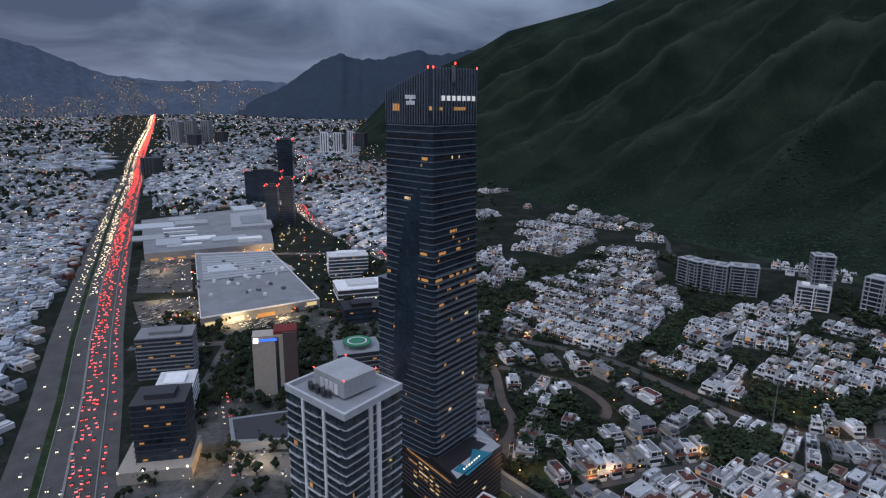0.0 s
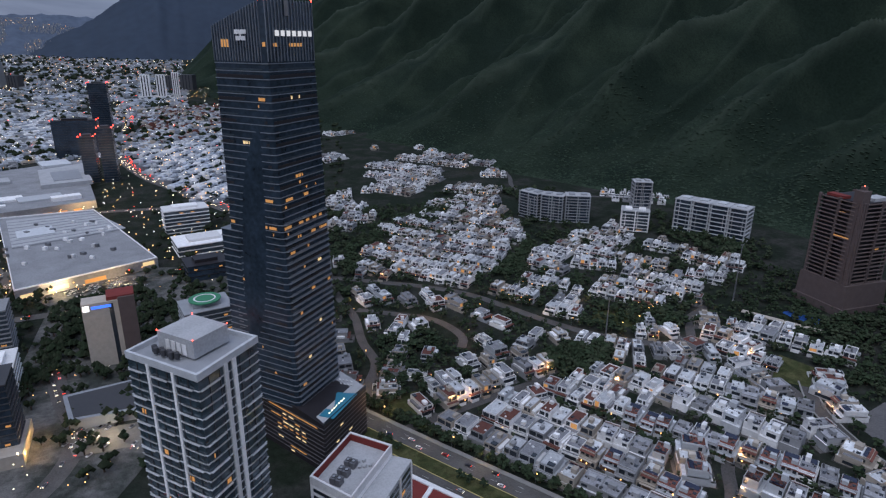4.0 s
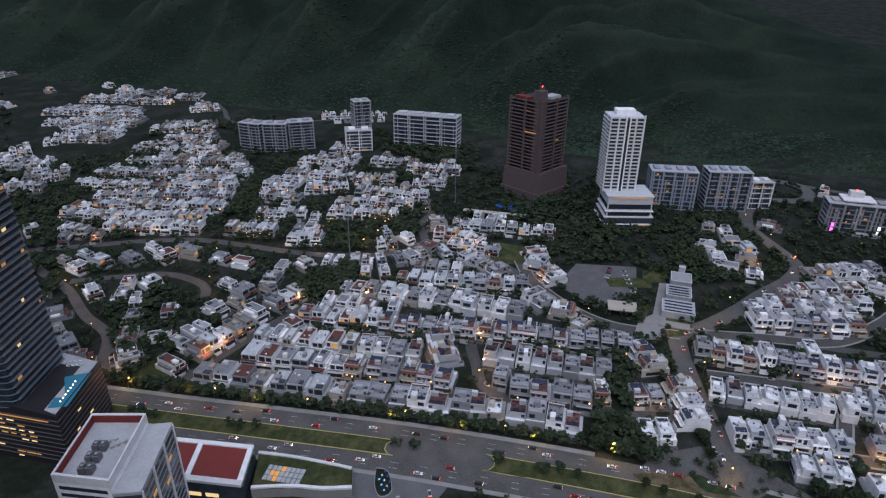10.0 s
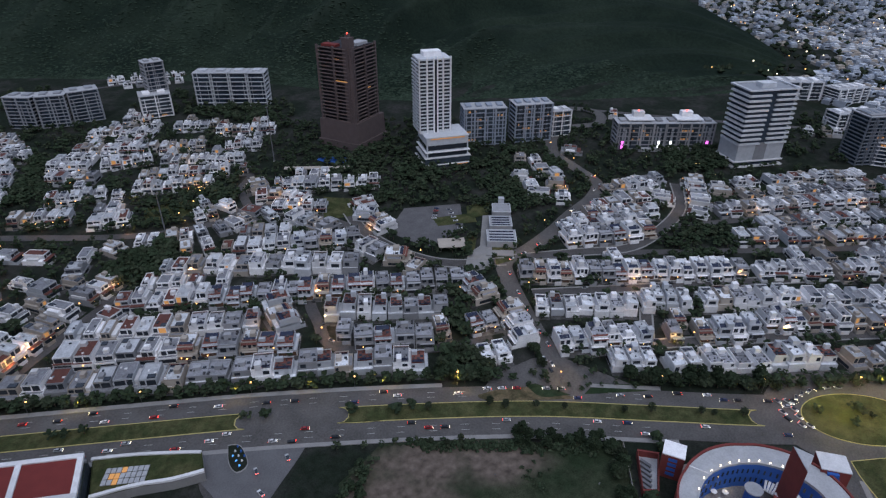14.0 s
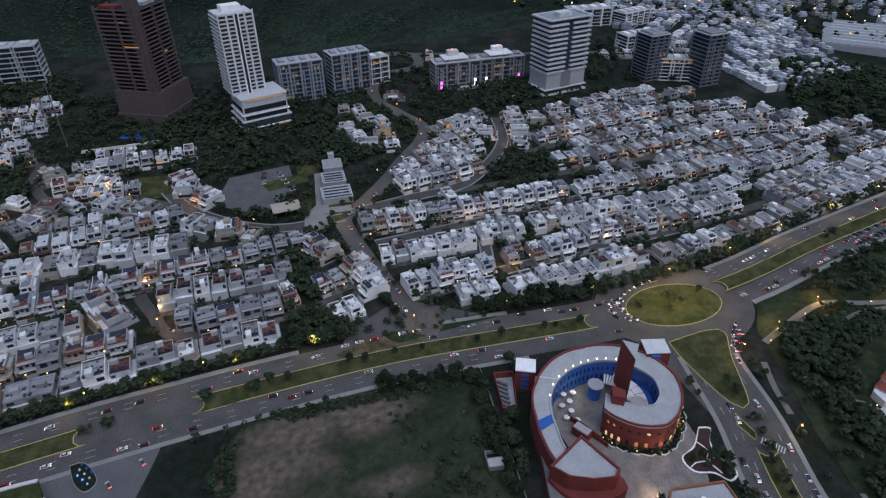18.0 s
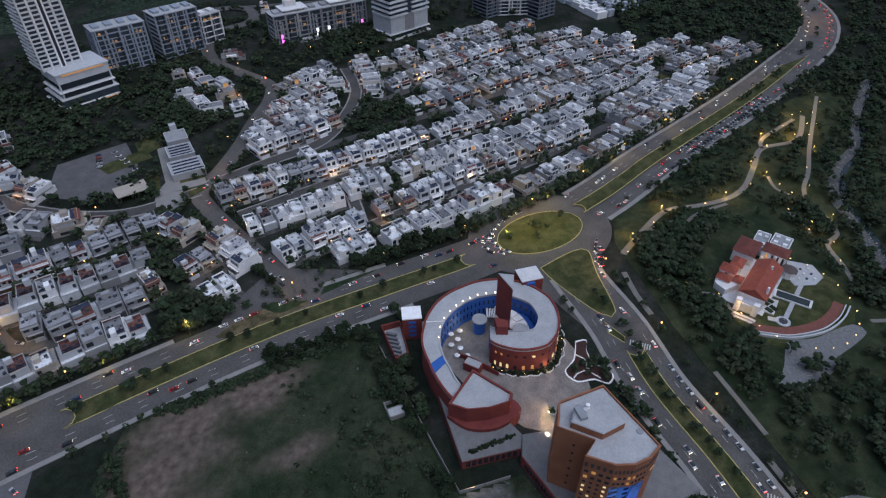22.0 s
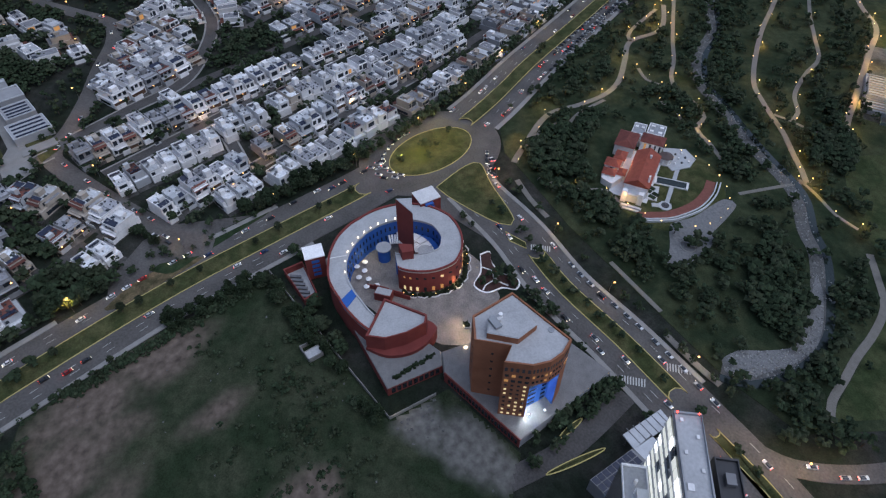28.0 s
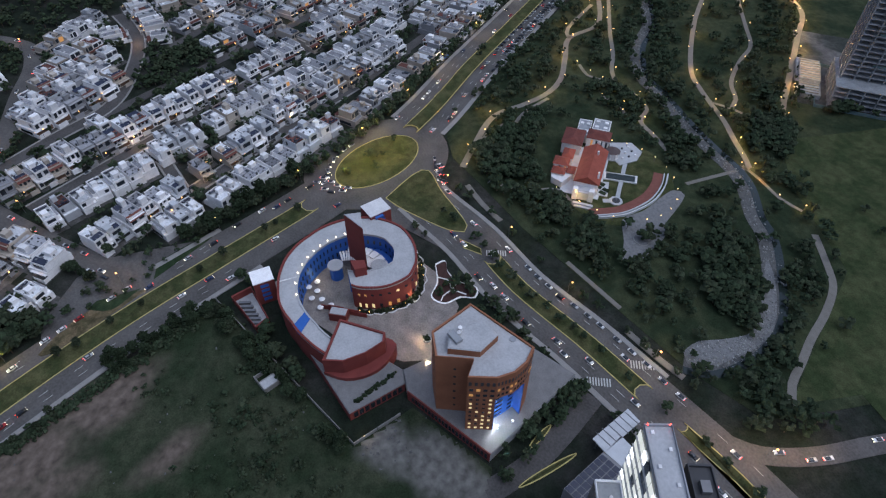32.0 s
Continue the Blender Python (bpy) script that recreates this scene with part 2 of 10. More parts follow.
M_LAMP = glow("warm_lamp", (1.0, 0.5, 0.16), 4)
M_LAMPW = glow("white_lamp", (1.0, 0.85, 0.62), 5)
M_RED = glow("red_tail_light", (1.0, 0.05, 0.03), 9)
M_HEAD = glow("head_light", (1.0, 0.86, 0.62), 9)
M_LIT = glow("lit_room", (1.0, 0.48, 0.15), 0.36)
M_MARK = make_material("worn_road_paint", (0.5, 0.5, 0.48), 0.8, var=0.3, scale=1.0)
M_STEEL = make_material("grey_painted_steel", (0.2, 0.2, 0.21), 0.5, 0.5, var=0.1)

M_BRICK = make_material("red_brick", (0.2, 0.046, 0.04), 0.9, var=0.2, scale=0.2, fine=5, bump=0.2)
M_ORANGE = make_material("orange_brick", (0.30, 0.125, 0.07), 0.9, var=0.2, scale=0.2, fine=6, bump=0.2)
M_BLUE = make_material("blue_paint", (0.03, 0.12, 0.42), 0.6, var=0.12, scale=0.2)
M_CONC = make_material("pale_concrete_roof", (0.42, 0.42, 0.43), 0.9, var=0.18, scale=0.12, fine=1.2)
M_BROWNL = make_material("pale_brown_slab", (0.17, 0.13, 0.122), 0.9, var=0.15, scale=0.2)
M_DARKW = make_material("brown_tower_stucco", (0.115, 0.086, 0.082), 0.9, var=0.15, scale=0.2)
M_REDR = make_material("dark_red_roofing", (0.2, 0.035, 0.03), 0.8, var=0.12, scale=0.2)
M_OFF = glow("lit_office", (1.0, 0.74, 0.38), 0.75)
M_COOL = glow("bright_office_light", (0.9, 0.95, 1.0), 2.6)
M_POOL = glow("lit_pool_water", (0.02, 0.18, 0.3), 0.35)
M_BLUELED = glow("blue_light", (0.04, 0.16, 1.0), 1.6)
M_PINK = glow("magenta_facade_light", (1.0, 0.15, 0.9), 2.5)
M_SLAB = make_material("grey_floor_edge", (0.30, 0.31, 0.33), 0.6, var=0.12, scale=0.2)
M_GLASS2 = make_material("blue_grey_glass", (0.05, 0.065, 0.08), 0.12, var=0.3, scale=0.12, fine=0.5, spec=0.7)
M_BLACKB = make_material("black_cladding", (0.025, 0.022, 0.025), 0.45, var=0.15, scale=0.2)

M_SCRUB = make_material("mountain_bush", (0.03, 0.046, 0.031), 1.0, var=0.3, scale=0.02, fine=0.3, isl=0.3, spec=0.03)
M_SCRUB2 = make_material("pale_mountain_bush", (0.037, 0.054, 0.037), 1.0, var=0.3, scale=0.02, fine=0.3, isl=0.3, spec=0.03)
M_SIGN = glow("sign_light", (0.95, 0.97, 1.0), 0.55)
M_GLASS3 = make_material("pale_grey_glass", (0.10, 0.12, 0.135), 0.15, var=0.35, scale=0.15, fine=0.5, spec=0.6)
M_HWRED = glow("tail_light_queue", (1.0, 0.05, 0.03), 8)
M_HWWHITE = glow("head_light_queue", (1.0, 0.8, 0.5), 6)
# blue cast brings the distance haze into the wall colour
M_CITY = make_material("haze_tinted_city_walls", (0.42, 0.45, 0.50), 0.9, var=0.3, scale=0.02, fine=0.2, isl=0.62)

M_GLOWP = glow("lit_office_pane", (0.9, 0.95, 0.9), 0.7)
M_SLABC = make_material("raw_concrete", (0.3, 0.31, 0.32), 0.9, var=0.3, scale=0.2, fine=1.0)
M_NET = make_material("green_site_netting", (0.11, 0.17, 0.18), 0.9, var=0.2, scale=0.3)

M_PAVE2 = two_tone("district_paving", (0.045, 0.05, 0.045), (0.14, 0.135, 0.13), 0.03, 0.42, 0.6)
M_PADGREEN = make_material("green_helipad_paint", (0.05, 0.22, 0.12), 0.8, var=0.15)
M_PARKL = glow("park_lamp", (1.0, 0.58, 0.22), 6)

M_LINE = make_material("grey_floor_line", (0.205, 0.225, 0.255), 0.5, 0.2, var=0.15, scale=0.2)
M_MALL = make_material("grey_mall_roof", (0.27, 0.27, 0.28), 0.9, var=0.25, scale=0.05, fine=0.5)
M_PLOT = two_tone("grey_plot_paving", (0.05, 0.05, 0.048), (0.115, 0.11, 0.107), 0.12, 0.4, 0.62)
M_DARKGRASS = two_tone("dark_meadow", (0.024, 0.040, 0.02), (0.04, 0.055, 0.028), 0.04)



def bare_crests(mat, col):
    """Thin pale growth along the crests of the spurs, from the mesh's own crest measure."""
    n, l = mat.node_tree.nodes, mat.node_tree.links
    b = n["Principled BSDF"]
    base = b.inputs["Base Color"].links[0].from_socket
    at, geo, ns, mul, mix = n.new("ShaderNodeAttribute"), n.new("ShaderNodeNewGeometry"), n.new("ShaderNodeTexNoise"), n.new("ShaderNodeMath"), n.new("ShaderNodeMixRGB")
    at.attribute_name = "crest"
    ns.inputs["Scale"].default_value, ns.inputs["Detail"].default_value = 0.012, 6
    l.new(geo.outputs["Position"], ns.inputs["Vector"])
    mul.operation, mul.use_clamp = "MULTIPLY", True
    l.new(at.outputs["Fac"], mul.inputs[0])
    l.new(ns.outputs["Fac"], mul.inputs[1])
    l.new(mul.outputs[0], mix.inputs[0])
    l.new(base, mix.inputs[1])
    mix.inputs[2].default_value = (*col, 1)
    l.new(mix.outputs["Color"], b.inputs["Base Color"])


bare_crests(M_MOUNT, (0.06, 0.075, 0.056))

M_OFFW = make_material("weathered_white_stucco", (0.62, 0.63, 0.65), 0.9, var=0.18, scale=0.25, fine=1.2, streak=0.15)
# far slope lightened and blued so its colour carries the haze
M_HAZE = make_material("haze_tinted_slope", (0.085, 0.108, 0.15), 1.0, var=0.25, scale=0.004, fine=0.03)
M_STREET = make_material("street_asphalt", (0.075, 0.07, 0.068), 0.85, var=0.4, scale=0.08, fine=0.9)
M_BLUEGREY = make_material("blue_grey_concrete", (0.30, 0.335, 0.39), 0.8, var=0.2, scale=0.3)
M_DROP = make_material("drop_off_concrete", (0.125, 0.122, 0.125), 0.9, var=0.22, scale=0.1, fine=1.2)
M_BLUELED2 = glow("soft_blue_light", (0.1, 0.4, 1.0), 1.2)

M_APTGLASS = make_material("apartment_glass", (0.035, 0.055, 0.07), 0.1, var=0.6, scale=0.18, fine=0.35, spec=0.9)
# ---- the lie of the land ----
EYE_Z = 254.0


def land(x, y):
    """Height of the built-up ground: flat by the avenue, rising to the foot of the mountain, and lifted far out so that the plain meets its horizon."""
    d = (x - 62) * 0.817 + (y - 340) * 0.576
    z = 0.05 * min(max(d - 40, 0), 560)
    r = math.hypot(x, y)
    if r > 1500:
        z = EYE_Z - (EYE_Z - z) * r / (1500 * math.exp((r - 1500) / 1400))
    return z


def far(x, y):
    """A place on the plain, brought inside the horizon: where it stands, its height and its scale."""
    r = math.hypot(x, y)
    if r <= 1500:
        return x, y, land(x, y), 1.0
    k = (1500 + 1400 * math.log(r / 1500)) / r
    return x * k, y * k, land(x * k, y * k), k


def table(rows, a):
    """Values between rows of (azimuth, value, ...), smoothly."""
    for p, q in zip(rows, rows[1:]):
        if a <= q[0]:
            t = min(max((a - p[0]) / (q[0] - p[0]), 0), 1)
            return [u + (v - u) * t for u, v in zip(p[1:], q[1:])]
    return list(rows[-1][1:])


# azimuth, distance of the foot, distance of the crest, elevation of the crest
RIDGE = [(-9, 2500, 3000, -3.6), (-7, 2420, 3300, -1.5), (-4, 2100, 3500, 1.5), (3.2, 1680, 3600, 4.75), (5.6, 1580, 3500, 6.2), (13.3, 1330, 3300, 8.1), (21, 1110, 3200, 11), (31, 985, 3000, 14),
         (42, 900, 2700, 13), (52, 800, 2300, 7), (58, 790, 2000, 2), (62.5, 810, 1850, -1.5), (66, 815, 1700, -3.2), (70.5, 820, 1580, -4.6), (75, 850, 1450, -5.8), (79.6, 880, 1330, -7.6), (83, 920, 1240, -9.1), (86, 950, 1180, -10.6), (89, 970, 1120, -12.8), (92, 990, 1060, -15)]


CREST = [0.0]  # how near the last point lies to the crest of a spur


def mountain_height(az, u):
    """The mountainside at a share u of the way from its foot to its crest: height and distance."""
    rf, rc, e = table(RIDGE, az)
    r = rf + (rc - rf) * u
    zf = land(rf * math.sin(radians(az)), rf * math.cos(radians(az)))
    zc = EYE_Z + rc * math.tan(radians(e))
    z = zf + (zc - zf) * (0.25 * u + 0.75 * u ** 1.25)
    x, y = r * math.sin(radians(az)), r * math.cos(radians(az))
    env = math.sin(math.pi * min(u * 1.02, 1)) ** 0.8 * max(0.12, min(1, (zc - zf) / 500))
    ph = az * 0.30 - u * 13.5 + 0.9 * noise.noise((x * 0.0012, y * 0.0012, 3))
    spur = 1 - abs(math.sin(ph))
    ph2 = az * 0.8 - u * 27 + 1.2 * noise.noise((x * 0.003, y * 0.003, 7))
    spur2 = 1 - abs(math.sin(ph2))
    z += env * (110 * (spur - 0.45) + 42 * (spur2 - 0.45)) + env * 22 * noise.fractal((x * 0.008, y * 0.008, 0), 1.0, 2.0, 4)
    if u > 1:
        z -= (u - 1) * 2500
    CREST[0] = (max(0, spur - 0.72) / 0.28) ** 2 * 1.1 * min(1, env) + 0.5 * (max(0, spur2 - 0.75) / 0.25) ** 2 * min(1, env)
    return x, y, z


ground = Mesh()
radii = [0, 40] + [40 + 20 * i for i in range(1, 74)] + [1500 + 55 * i for i in range(1, 63)]
SEG = 240
for r in radii:
    for i in range(SEG):
        a = 2 * math.pi * i / SEG
        x, y = r * math.sin(a), r * math.cos(a)
        ground.v.append((x, y, land(x, y) - 0.25))
for k in range(len(radii) - 1):
    for i in range(SEG):
        j = (i + 1) % SEG
        ground.f.append((k * SEG + j, k * SEG + i, (k + 1) * SEG + i, (k + 1) * SEG + j))
        ground.m.append(0)
tagged(ground.link("ground", M_GROUND, smooth=True), "dark scrubby ground of the valley reaching to the horizon", "ground", kind="structure")

hill, crests = Mesh(), []
NA, NU = 560, 170
for i in range(NA + 1):
    az = -9 + 101.0 * i / NA
    for k in range(NU + 1):
        u = -0.02 + 1.10 * k / NU
        x, y, z = mountain_height(az, max(u, 0))
        if u < 0:
            z -= 6
        hill.v.append((x, y, z))
        crests.append(CREST[0])
for i in range(NA):
    for k in range(NU):
        a = i * (NU + 1) + k
        hill.f.append((a, a + 1, a + NU + 2, a + NU + 1))
        hill.m.append(0)
mount = hill.link("mountain", M_MOUNT, smooth=True)
mount.data.attributes.new("crest", "FLOAT", "POINT").data.foreach_set("value", crests)
tagged(mount, "steep dark green mountainside with ridges and gullies", "mountain", kind="structure")

for name, rows in (("distant_mountain_ridge", [(-20, -1.2), (-17.8, -0.3), (-14.4, 1.15), (-11.5, 3.2), (-9.4, 4.15), (-8, 3.7), (-5.5, 3.7), (-4.2, 4.1), (-2.4, 4.55), (-1, 4.1), (1, 4.3), (4, 4.9), (9, 5)]),
                   ("distant_hills", [(-48, 5.2), (-42, 5.0), (-36, 4.6), (-33, 3.9), (-30, 2.6), (-28, 1.9), (-24, 1.5), (-20, 1.6), (-16, 1.7), (-12, 1.3), (-9, 0.9)])):
    rng = Mesh()
    n = 160
    a0, a1 = rows[0][0], rows[-1][0]
    rr = 4450 if "ridge" in name else 4750
    for i in range(n + 1):
        az = a0 + (a1 - a0) * i / n
        e = table(rows, az)[0] + 0.16 * noise.noise((az * 1.7, 0, 0))
        for k in range(9):
            u = k / 8
            r = rr - 700 + 700 * u
            zt = EYE_Z + rr * math.tan(radians(e))
            z = 60 + (zt - 60) * u ** 0.9 + 25 * math.sin(math.pi * u) * noise.noise((az * 0.9, u * 4, 2))
            rng.v.append((r * math.sin(radians(az)), r * math.cos(radians(az)), z))
    for i in range(n):
        for k in range(8):
            a = i * 9 + k
            rng.f.append((a, a + 1, a + 10, a + 9))
            rng.m.append(0)
    # no air haze is rendered: both ranges hold it in their colour
    tagged(rng.link(name, M_FARM if "ridge" in name else M_HAZE, smooth=True), "haze-tinted blue mountain range under the cloud at the end of the valley", "mountain", kind="structure")

# ---- roads, kerbs, fields and park ----
def ribbon(line, left, right, lift=0.06, thick=0.3, mesh=None, slot=0):
    """A strip that follows the land between two offsets of a line, with a rim."""
    mesh = mesh or Mesh()
    a, b = offset_line(line, left), offset_line(line, right)
    k, n = len(mesh.v), len(line)
    for p, q in zip(a, b):
        zp, zq = land(*p) + lift, land(*q) + lift
        mesh.v.extend([(*p, zp), (*q, zq), (*p, zp - thick), (*q, zq - thick)])
    for i in range(n - 1):
        o = k + 4 * i
        for f in ((o, o + 1, o + 5, o + 4), (o + 2, o, o + 4, o + 6), (o + 1, o + 3, o + 7, o + 5)):
            mesh.f.append(f)
            mesh.m.append(slot)
    o = k + 4 * (n - 1)
    mesh.f += [(k, k + 2, k + 3, k + 1), (o, o + 1, o + 3, o + 2)]
    mesh.m += [slot, slot]
    return mesh


def patch(poly, lift, mesh=None, thick=0.3, slot=0):
    """A flat plot with an edge, laid on the land."""
    mesh = mesh or Mesh()
    k, n = len(mesh.v), len(poly)
    mesh.v.extend([(x, y, land(x, y) + lift) for x, y in poly] + [(x, y, land(x, y) + lift - thick) for x, y in poly])
    mesh.f.append(tuple(range(k, k + n)))
    mesh.f += [(k + n + i, k + n + (i + 1) % n, k + (i + 1) % n, k + i) for i in range(n)]
    mesh.m += [slot] * (n + 1)
    return mesh


def ellipse(cx, cy, a, b, turn, n=36):
    c, s = math.cos(radians(turn)), math.sin(radians(turn))
    return [(cx + a * math.cos(t) * c - b * math.sin(t) * s, cy + a * math.cos(t) * s + b * math.sin(t) * c) for t in [2 * math.pi * i / n for i in range(n)]]


AVENUE = smooth_line([(-150, 590), (-60, 478), (0, 405), (58, 335), (115, 268), (160, 214), (210, 148), (250, 90), (283, 32), (312, -20), (342, -66), (385, -116), (440, -168), (500, -230), (560, -290), (628, -352), (700, -412), (785, -452), (870, -452), (940, -425)], 8)
SOUTH = smooth_line([(322, -78), (290, -90), (254, -104), (212, -115), (172, -132), (145, -142), (117, -152), (96, -159.5), (80, -164), (40, -174), (-20, -186), (-120, -205)], 8)
BRANCH = smooth_line([(122, -156), (108, -164), (98, -173), (92, -184), (87, -203), (84, -229), (78, -262), (60, -330)], 6)
NORTH = smooth_line([(272, 76), (289, 92), (322, 128), (357, 162), (378, 176), (404, 169), (440, 164), (478, 162), (520, 158), (550, 166), (572, 198), (594, 229), (630, 249), (668, 248), (702, 222), (730, 228), (742, 248), (732, 274), (700, 330)], 6)
STREETS = [  # centre line, width
    ([(378, 176), (352, 212), (345, 248), (353, 296), (372, 330)], 9), ([(386, 172), (420, 135), (452, 100), (500, 86), (545, 84), (590, 100)], 9),
    ([(352, 140), (398, 80), (450, 14), (505, -58)], 7.5), ([(312, 84), (346, 47), (400, -24), (440, -80)], 7.5), ([(338, 51), (396, 71)], 7),
    ([(66, 356), (121, 374), (186, 389)], 8.5), ([(110, 363), (164, 295), (208, 241), (224, 224)], 7), ([(132, 371), (180, 312), (214, 270)], 5),
    ([(300, 262), (262, 272), (241, 246), (230, 228), (236, 204), (268, 162), (292, 140)], 8), ([(38, 700), (36, 644), (40, 594), (47, 564), (52, 534), (53, 489), (59, 451), (48, 418), (44, 395), (30, 370)], 8),
    ([(56, 554), (96, 531), (118, 517), (132, 498), (140, 472), (134, 455)], 8), ([(36, 644), (88, 614), (132, 588), (169, 558), (196, 521), (217, 489), (242, 456), (272, 428), (301, 412), (330, 408), (352, 372), (353, 296)], 8.5),
    ([(420, 135), (470, 60), (540, -40), (600, -120), (640, -200)], 7.5), ([(500, 86), (560, 20), (630, -60), (680, -150)], 7.5), ([(440, -80), (500, -150), (560, -230), (600, -270)], 8),
    ([(330, 412), (352, 446), (378, 462), (366, 480)], 8), ([(400, 1130), (380, 1010), (362, 950), (364, 905), (413, 864), (482, 835), (555, 791)], 7), ([(742, 248), (780, 130), (820, 20), (860, -90)], 8),
    ([(95, -15), (110, -45), (122, -86), (142, -122)], 10), ([(132, 224), (146, 196), (122, 176), (112, 196), (126, 222)], 9)]

roads = {}
for name, line, w, label in (("avenue", AVENUE, 19, "wide dusk-grey asphalt avenue with traffic lanes on both sides of a grass median"), ("south_road", SOUTH, 16.5, "curving asphalt road with a grass median beside the park"),
                             ("branch_road", BRANCH, 4.2, "narrow asphalt road branching off round the park corner"), ("north_road", NORTH, 6.5, "asphalt street climbing through the houses to the hillside")):
    roads[name] = tagged(ribbon(line, 14 if line is SOUTH else w, -w, {"avenue": 0.05, "south_road": 0.065, "branch_road": 0.08}.get(name, 0.035), 0.35).link(name, M_ASPH), label, "road", kind="structure")
lanes = Mesh()
for line, w in STREETS:
    ribbon(smooth_line(line, 6), w / 2, -w / 2, 0.012 + 0.001 * (len(lanes.v) % 17), 0.3, lanes)
tagged(lanes.link("residential_streets", M_STREET), "narrow asphalt streets between the rows of houses", "road", kind="structure")
junction = patch(ellipse(342, -68, 52, 42, -58), 0.072)
patch([(262, 66), (300, 40), (300, 96), (284, 112), (266, 96)], 0.059, junction)
patch([(150, 232), (186, 184), (170, 176), (136, 216)], 0.056, junction)
patch([(300, -50), (322, -100), (262, -112), (250, -86)], 0.079, junction)
patch([(244, 122), (262, 124), (289, 110), (297, 101), (293, 62), (268, 66), (250, 96)][::-1], 0.062, junction)
tagged(junction.link("road_junctions", M_ASPH), "open asphalt junction round the oval island", "road", kind="structure")

pave = Mesh()
cut = lambda line, a, b: [p for p in line if a(p) and b(p)]
NW_AVE = [p for p in AVENUE if p[1] > 20]
NE_AVE = [p for p in AVENUE if p[0] > 372]
for line, l0, l1 in ((NW_AVE, 22.5, 19.2), (NW_AVE, -19.2, -22), (NE_AVE, 22, 19.2), (NE_AVE, -19.2, -22.5), ([p for p in SOUTH[3:] if p[0] > 130], 16.8, 14.2), (SOUTH[3:], -16.7, -19.5)):
    if line is NW_AVE and l0 > 0:
        for part_line in ([p for p in line if p[1] > 130], [p for p in line if p[1] < 66]):
            ribbon(part_line, l0, l1, 0.2, 0.5, pave)
    else:
        ribbon(line, l0, l1, 0.2, 0.5, pave)
for line, w in STREETS[:5]:
    ln = smooth_line(line, 6)
    ribbon(ln, w / 2 + 1.3, w / 2 + 0.05, 0.16, 0.4, pave)
    ribbon(ln, -w / 2 - 0.05, -w / 2 - 1.3, 0.16, 0.4, pave)
tagged(pave.link("pavement", M_PAVE), "pale concrete pavement along the kerbs", "pavement", kind="structure")


def island(name, poly, label):
    """A grass island with a raised yellow kerb round it."""
    ob = thing(name, label, "traffic island")
    cx, cy = sum(p[0] for p in poly) / len(poly), sum(p[1] for p in poly) / len(poly)
    inner = []
    for i, p in enumerate(poly):
        a, b = poly[i - 1], poly[(i + 1) % len(poly)]
        dx, dy = b[0] - a[0], b[1] - a[1]
        k = math.hypot(dx, dy) or 1
        s = 1 if (cx - p[0]) * -dy + (cy - p[1]) * dx > 0 else -1
        inner.append((p[0] - dy / k * s * 0.45, p[1] + dx / k * s * 0.45))
    z = land(cx, cy)
    Mesh().ring(poly, inner, z - 0.1, z + 0.32, closed=True).link("kerb", M_KERB, ob, "yellow painted kerb")
    Mesh().prism(inner, z - 0.05, z + 0.26).link("lawn", M_GRASS, ob, "short grass")
    return ob


def strip_poly(line, w, a, b):
    """A long island between two shares of a line, with rounded ends."""
    n = len(line)
    seg = line[int(a * n):int(b * n)]
    l, r = offset_line(seg, w), offset_line(seg, -w)
    end = lambda p, q: [((p[0] + q[0]) / 2 + (p[0] - q[0]) / 2 * math.cos(t) + (p[1] - q[1]) / 2 * math.sin(t), (p[1] + q[1]) / 2 + (p[1] - q[1]) / 2 * math.cos(t) - (p[0] - q[0]) / 2 * math.sin(t)) for t in (0.6, 1.2, 1.9, 2.5)]
    return r + end(r[-1], l[-1])[::1] + l[::-1] + end(l[0], r[0])


def share(line, p):
    """How far along a line the point nearest to p lies, from 0 to 1."""
    return min(range(len(line)), key=lambda i: math.dist(line[i], p)) / len(line)


for a, b in (((-150, 590), (165, 213)), ((189, 172), (316, -24))):
    island("median_island", strip_poly(AVENUE, 6.2, share(AVENUE, a), share(AVENUE, b)), "long grass median with a yellow kerb in the avenue")
island("median_island", strip_poly(AVENUE, 5.5, share(AVENUE, (372, -104)), share(AVENUE, (860, -452))), "grass median with a yellow kerb between the lanes")
island("oval_island", ellipse(342, -68, 33, 20, -58), "oval grass roundabout island lit yellow by lamps")
island("triangular_island", smooth_line([(304, -64), (321, -86), (322, -97), (300, -99), (266, -104), (264, -94), (290, -72), (304, -64)], 5)[:-1], "triangular grass island with a yellow kerb")
island("small_island", [(257, -96), (246, -105), (241, -104), (249, -96)], "small kerbed grass island at the crossing")
island("median_island", strip_poly(SOUTH, 5.0, share(SOUTH, (234, -109)), share(SOUTH, (124, -150))), "long grass median with young trees and a yellow kerb")
island("median_island", strip_poly(SOUTH, 2.6, share(SOUTH, (120, -151)), share(SOUTH, (0, -182))), "narrow bare median with a yellow kerb")
island("side_street_island", ellipse(116, -88, 15, 1.5, -78), "narrow grass island in the side street")
island("side_street_island", ellipse(131, -91, 7.6, 1.4, -62), "small grass island in the side street")

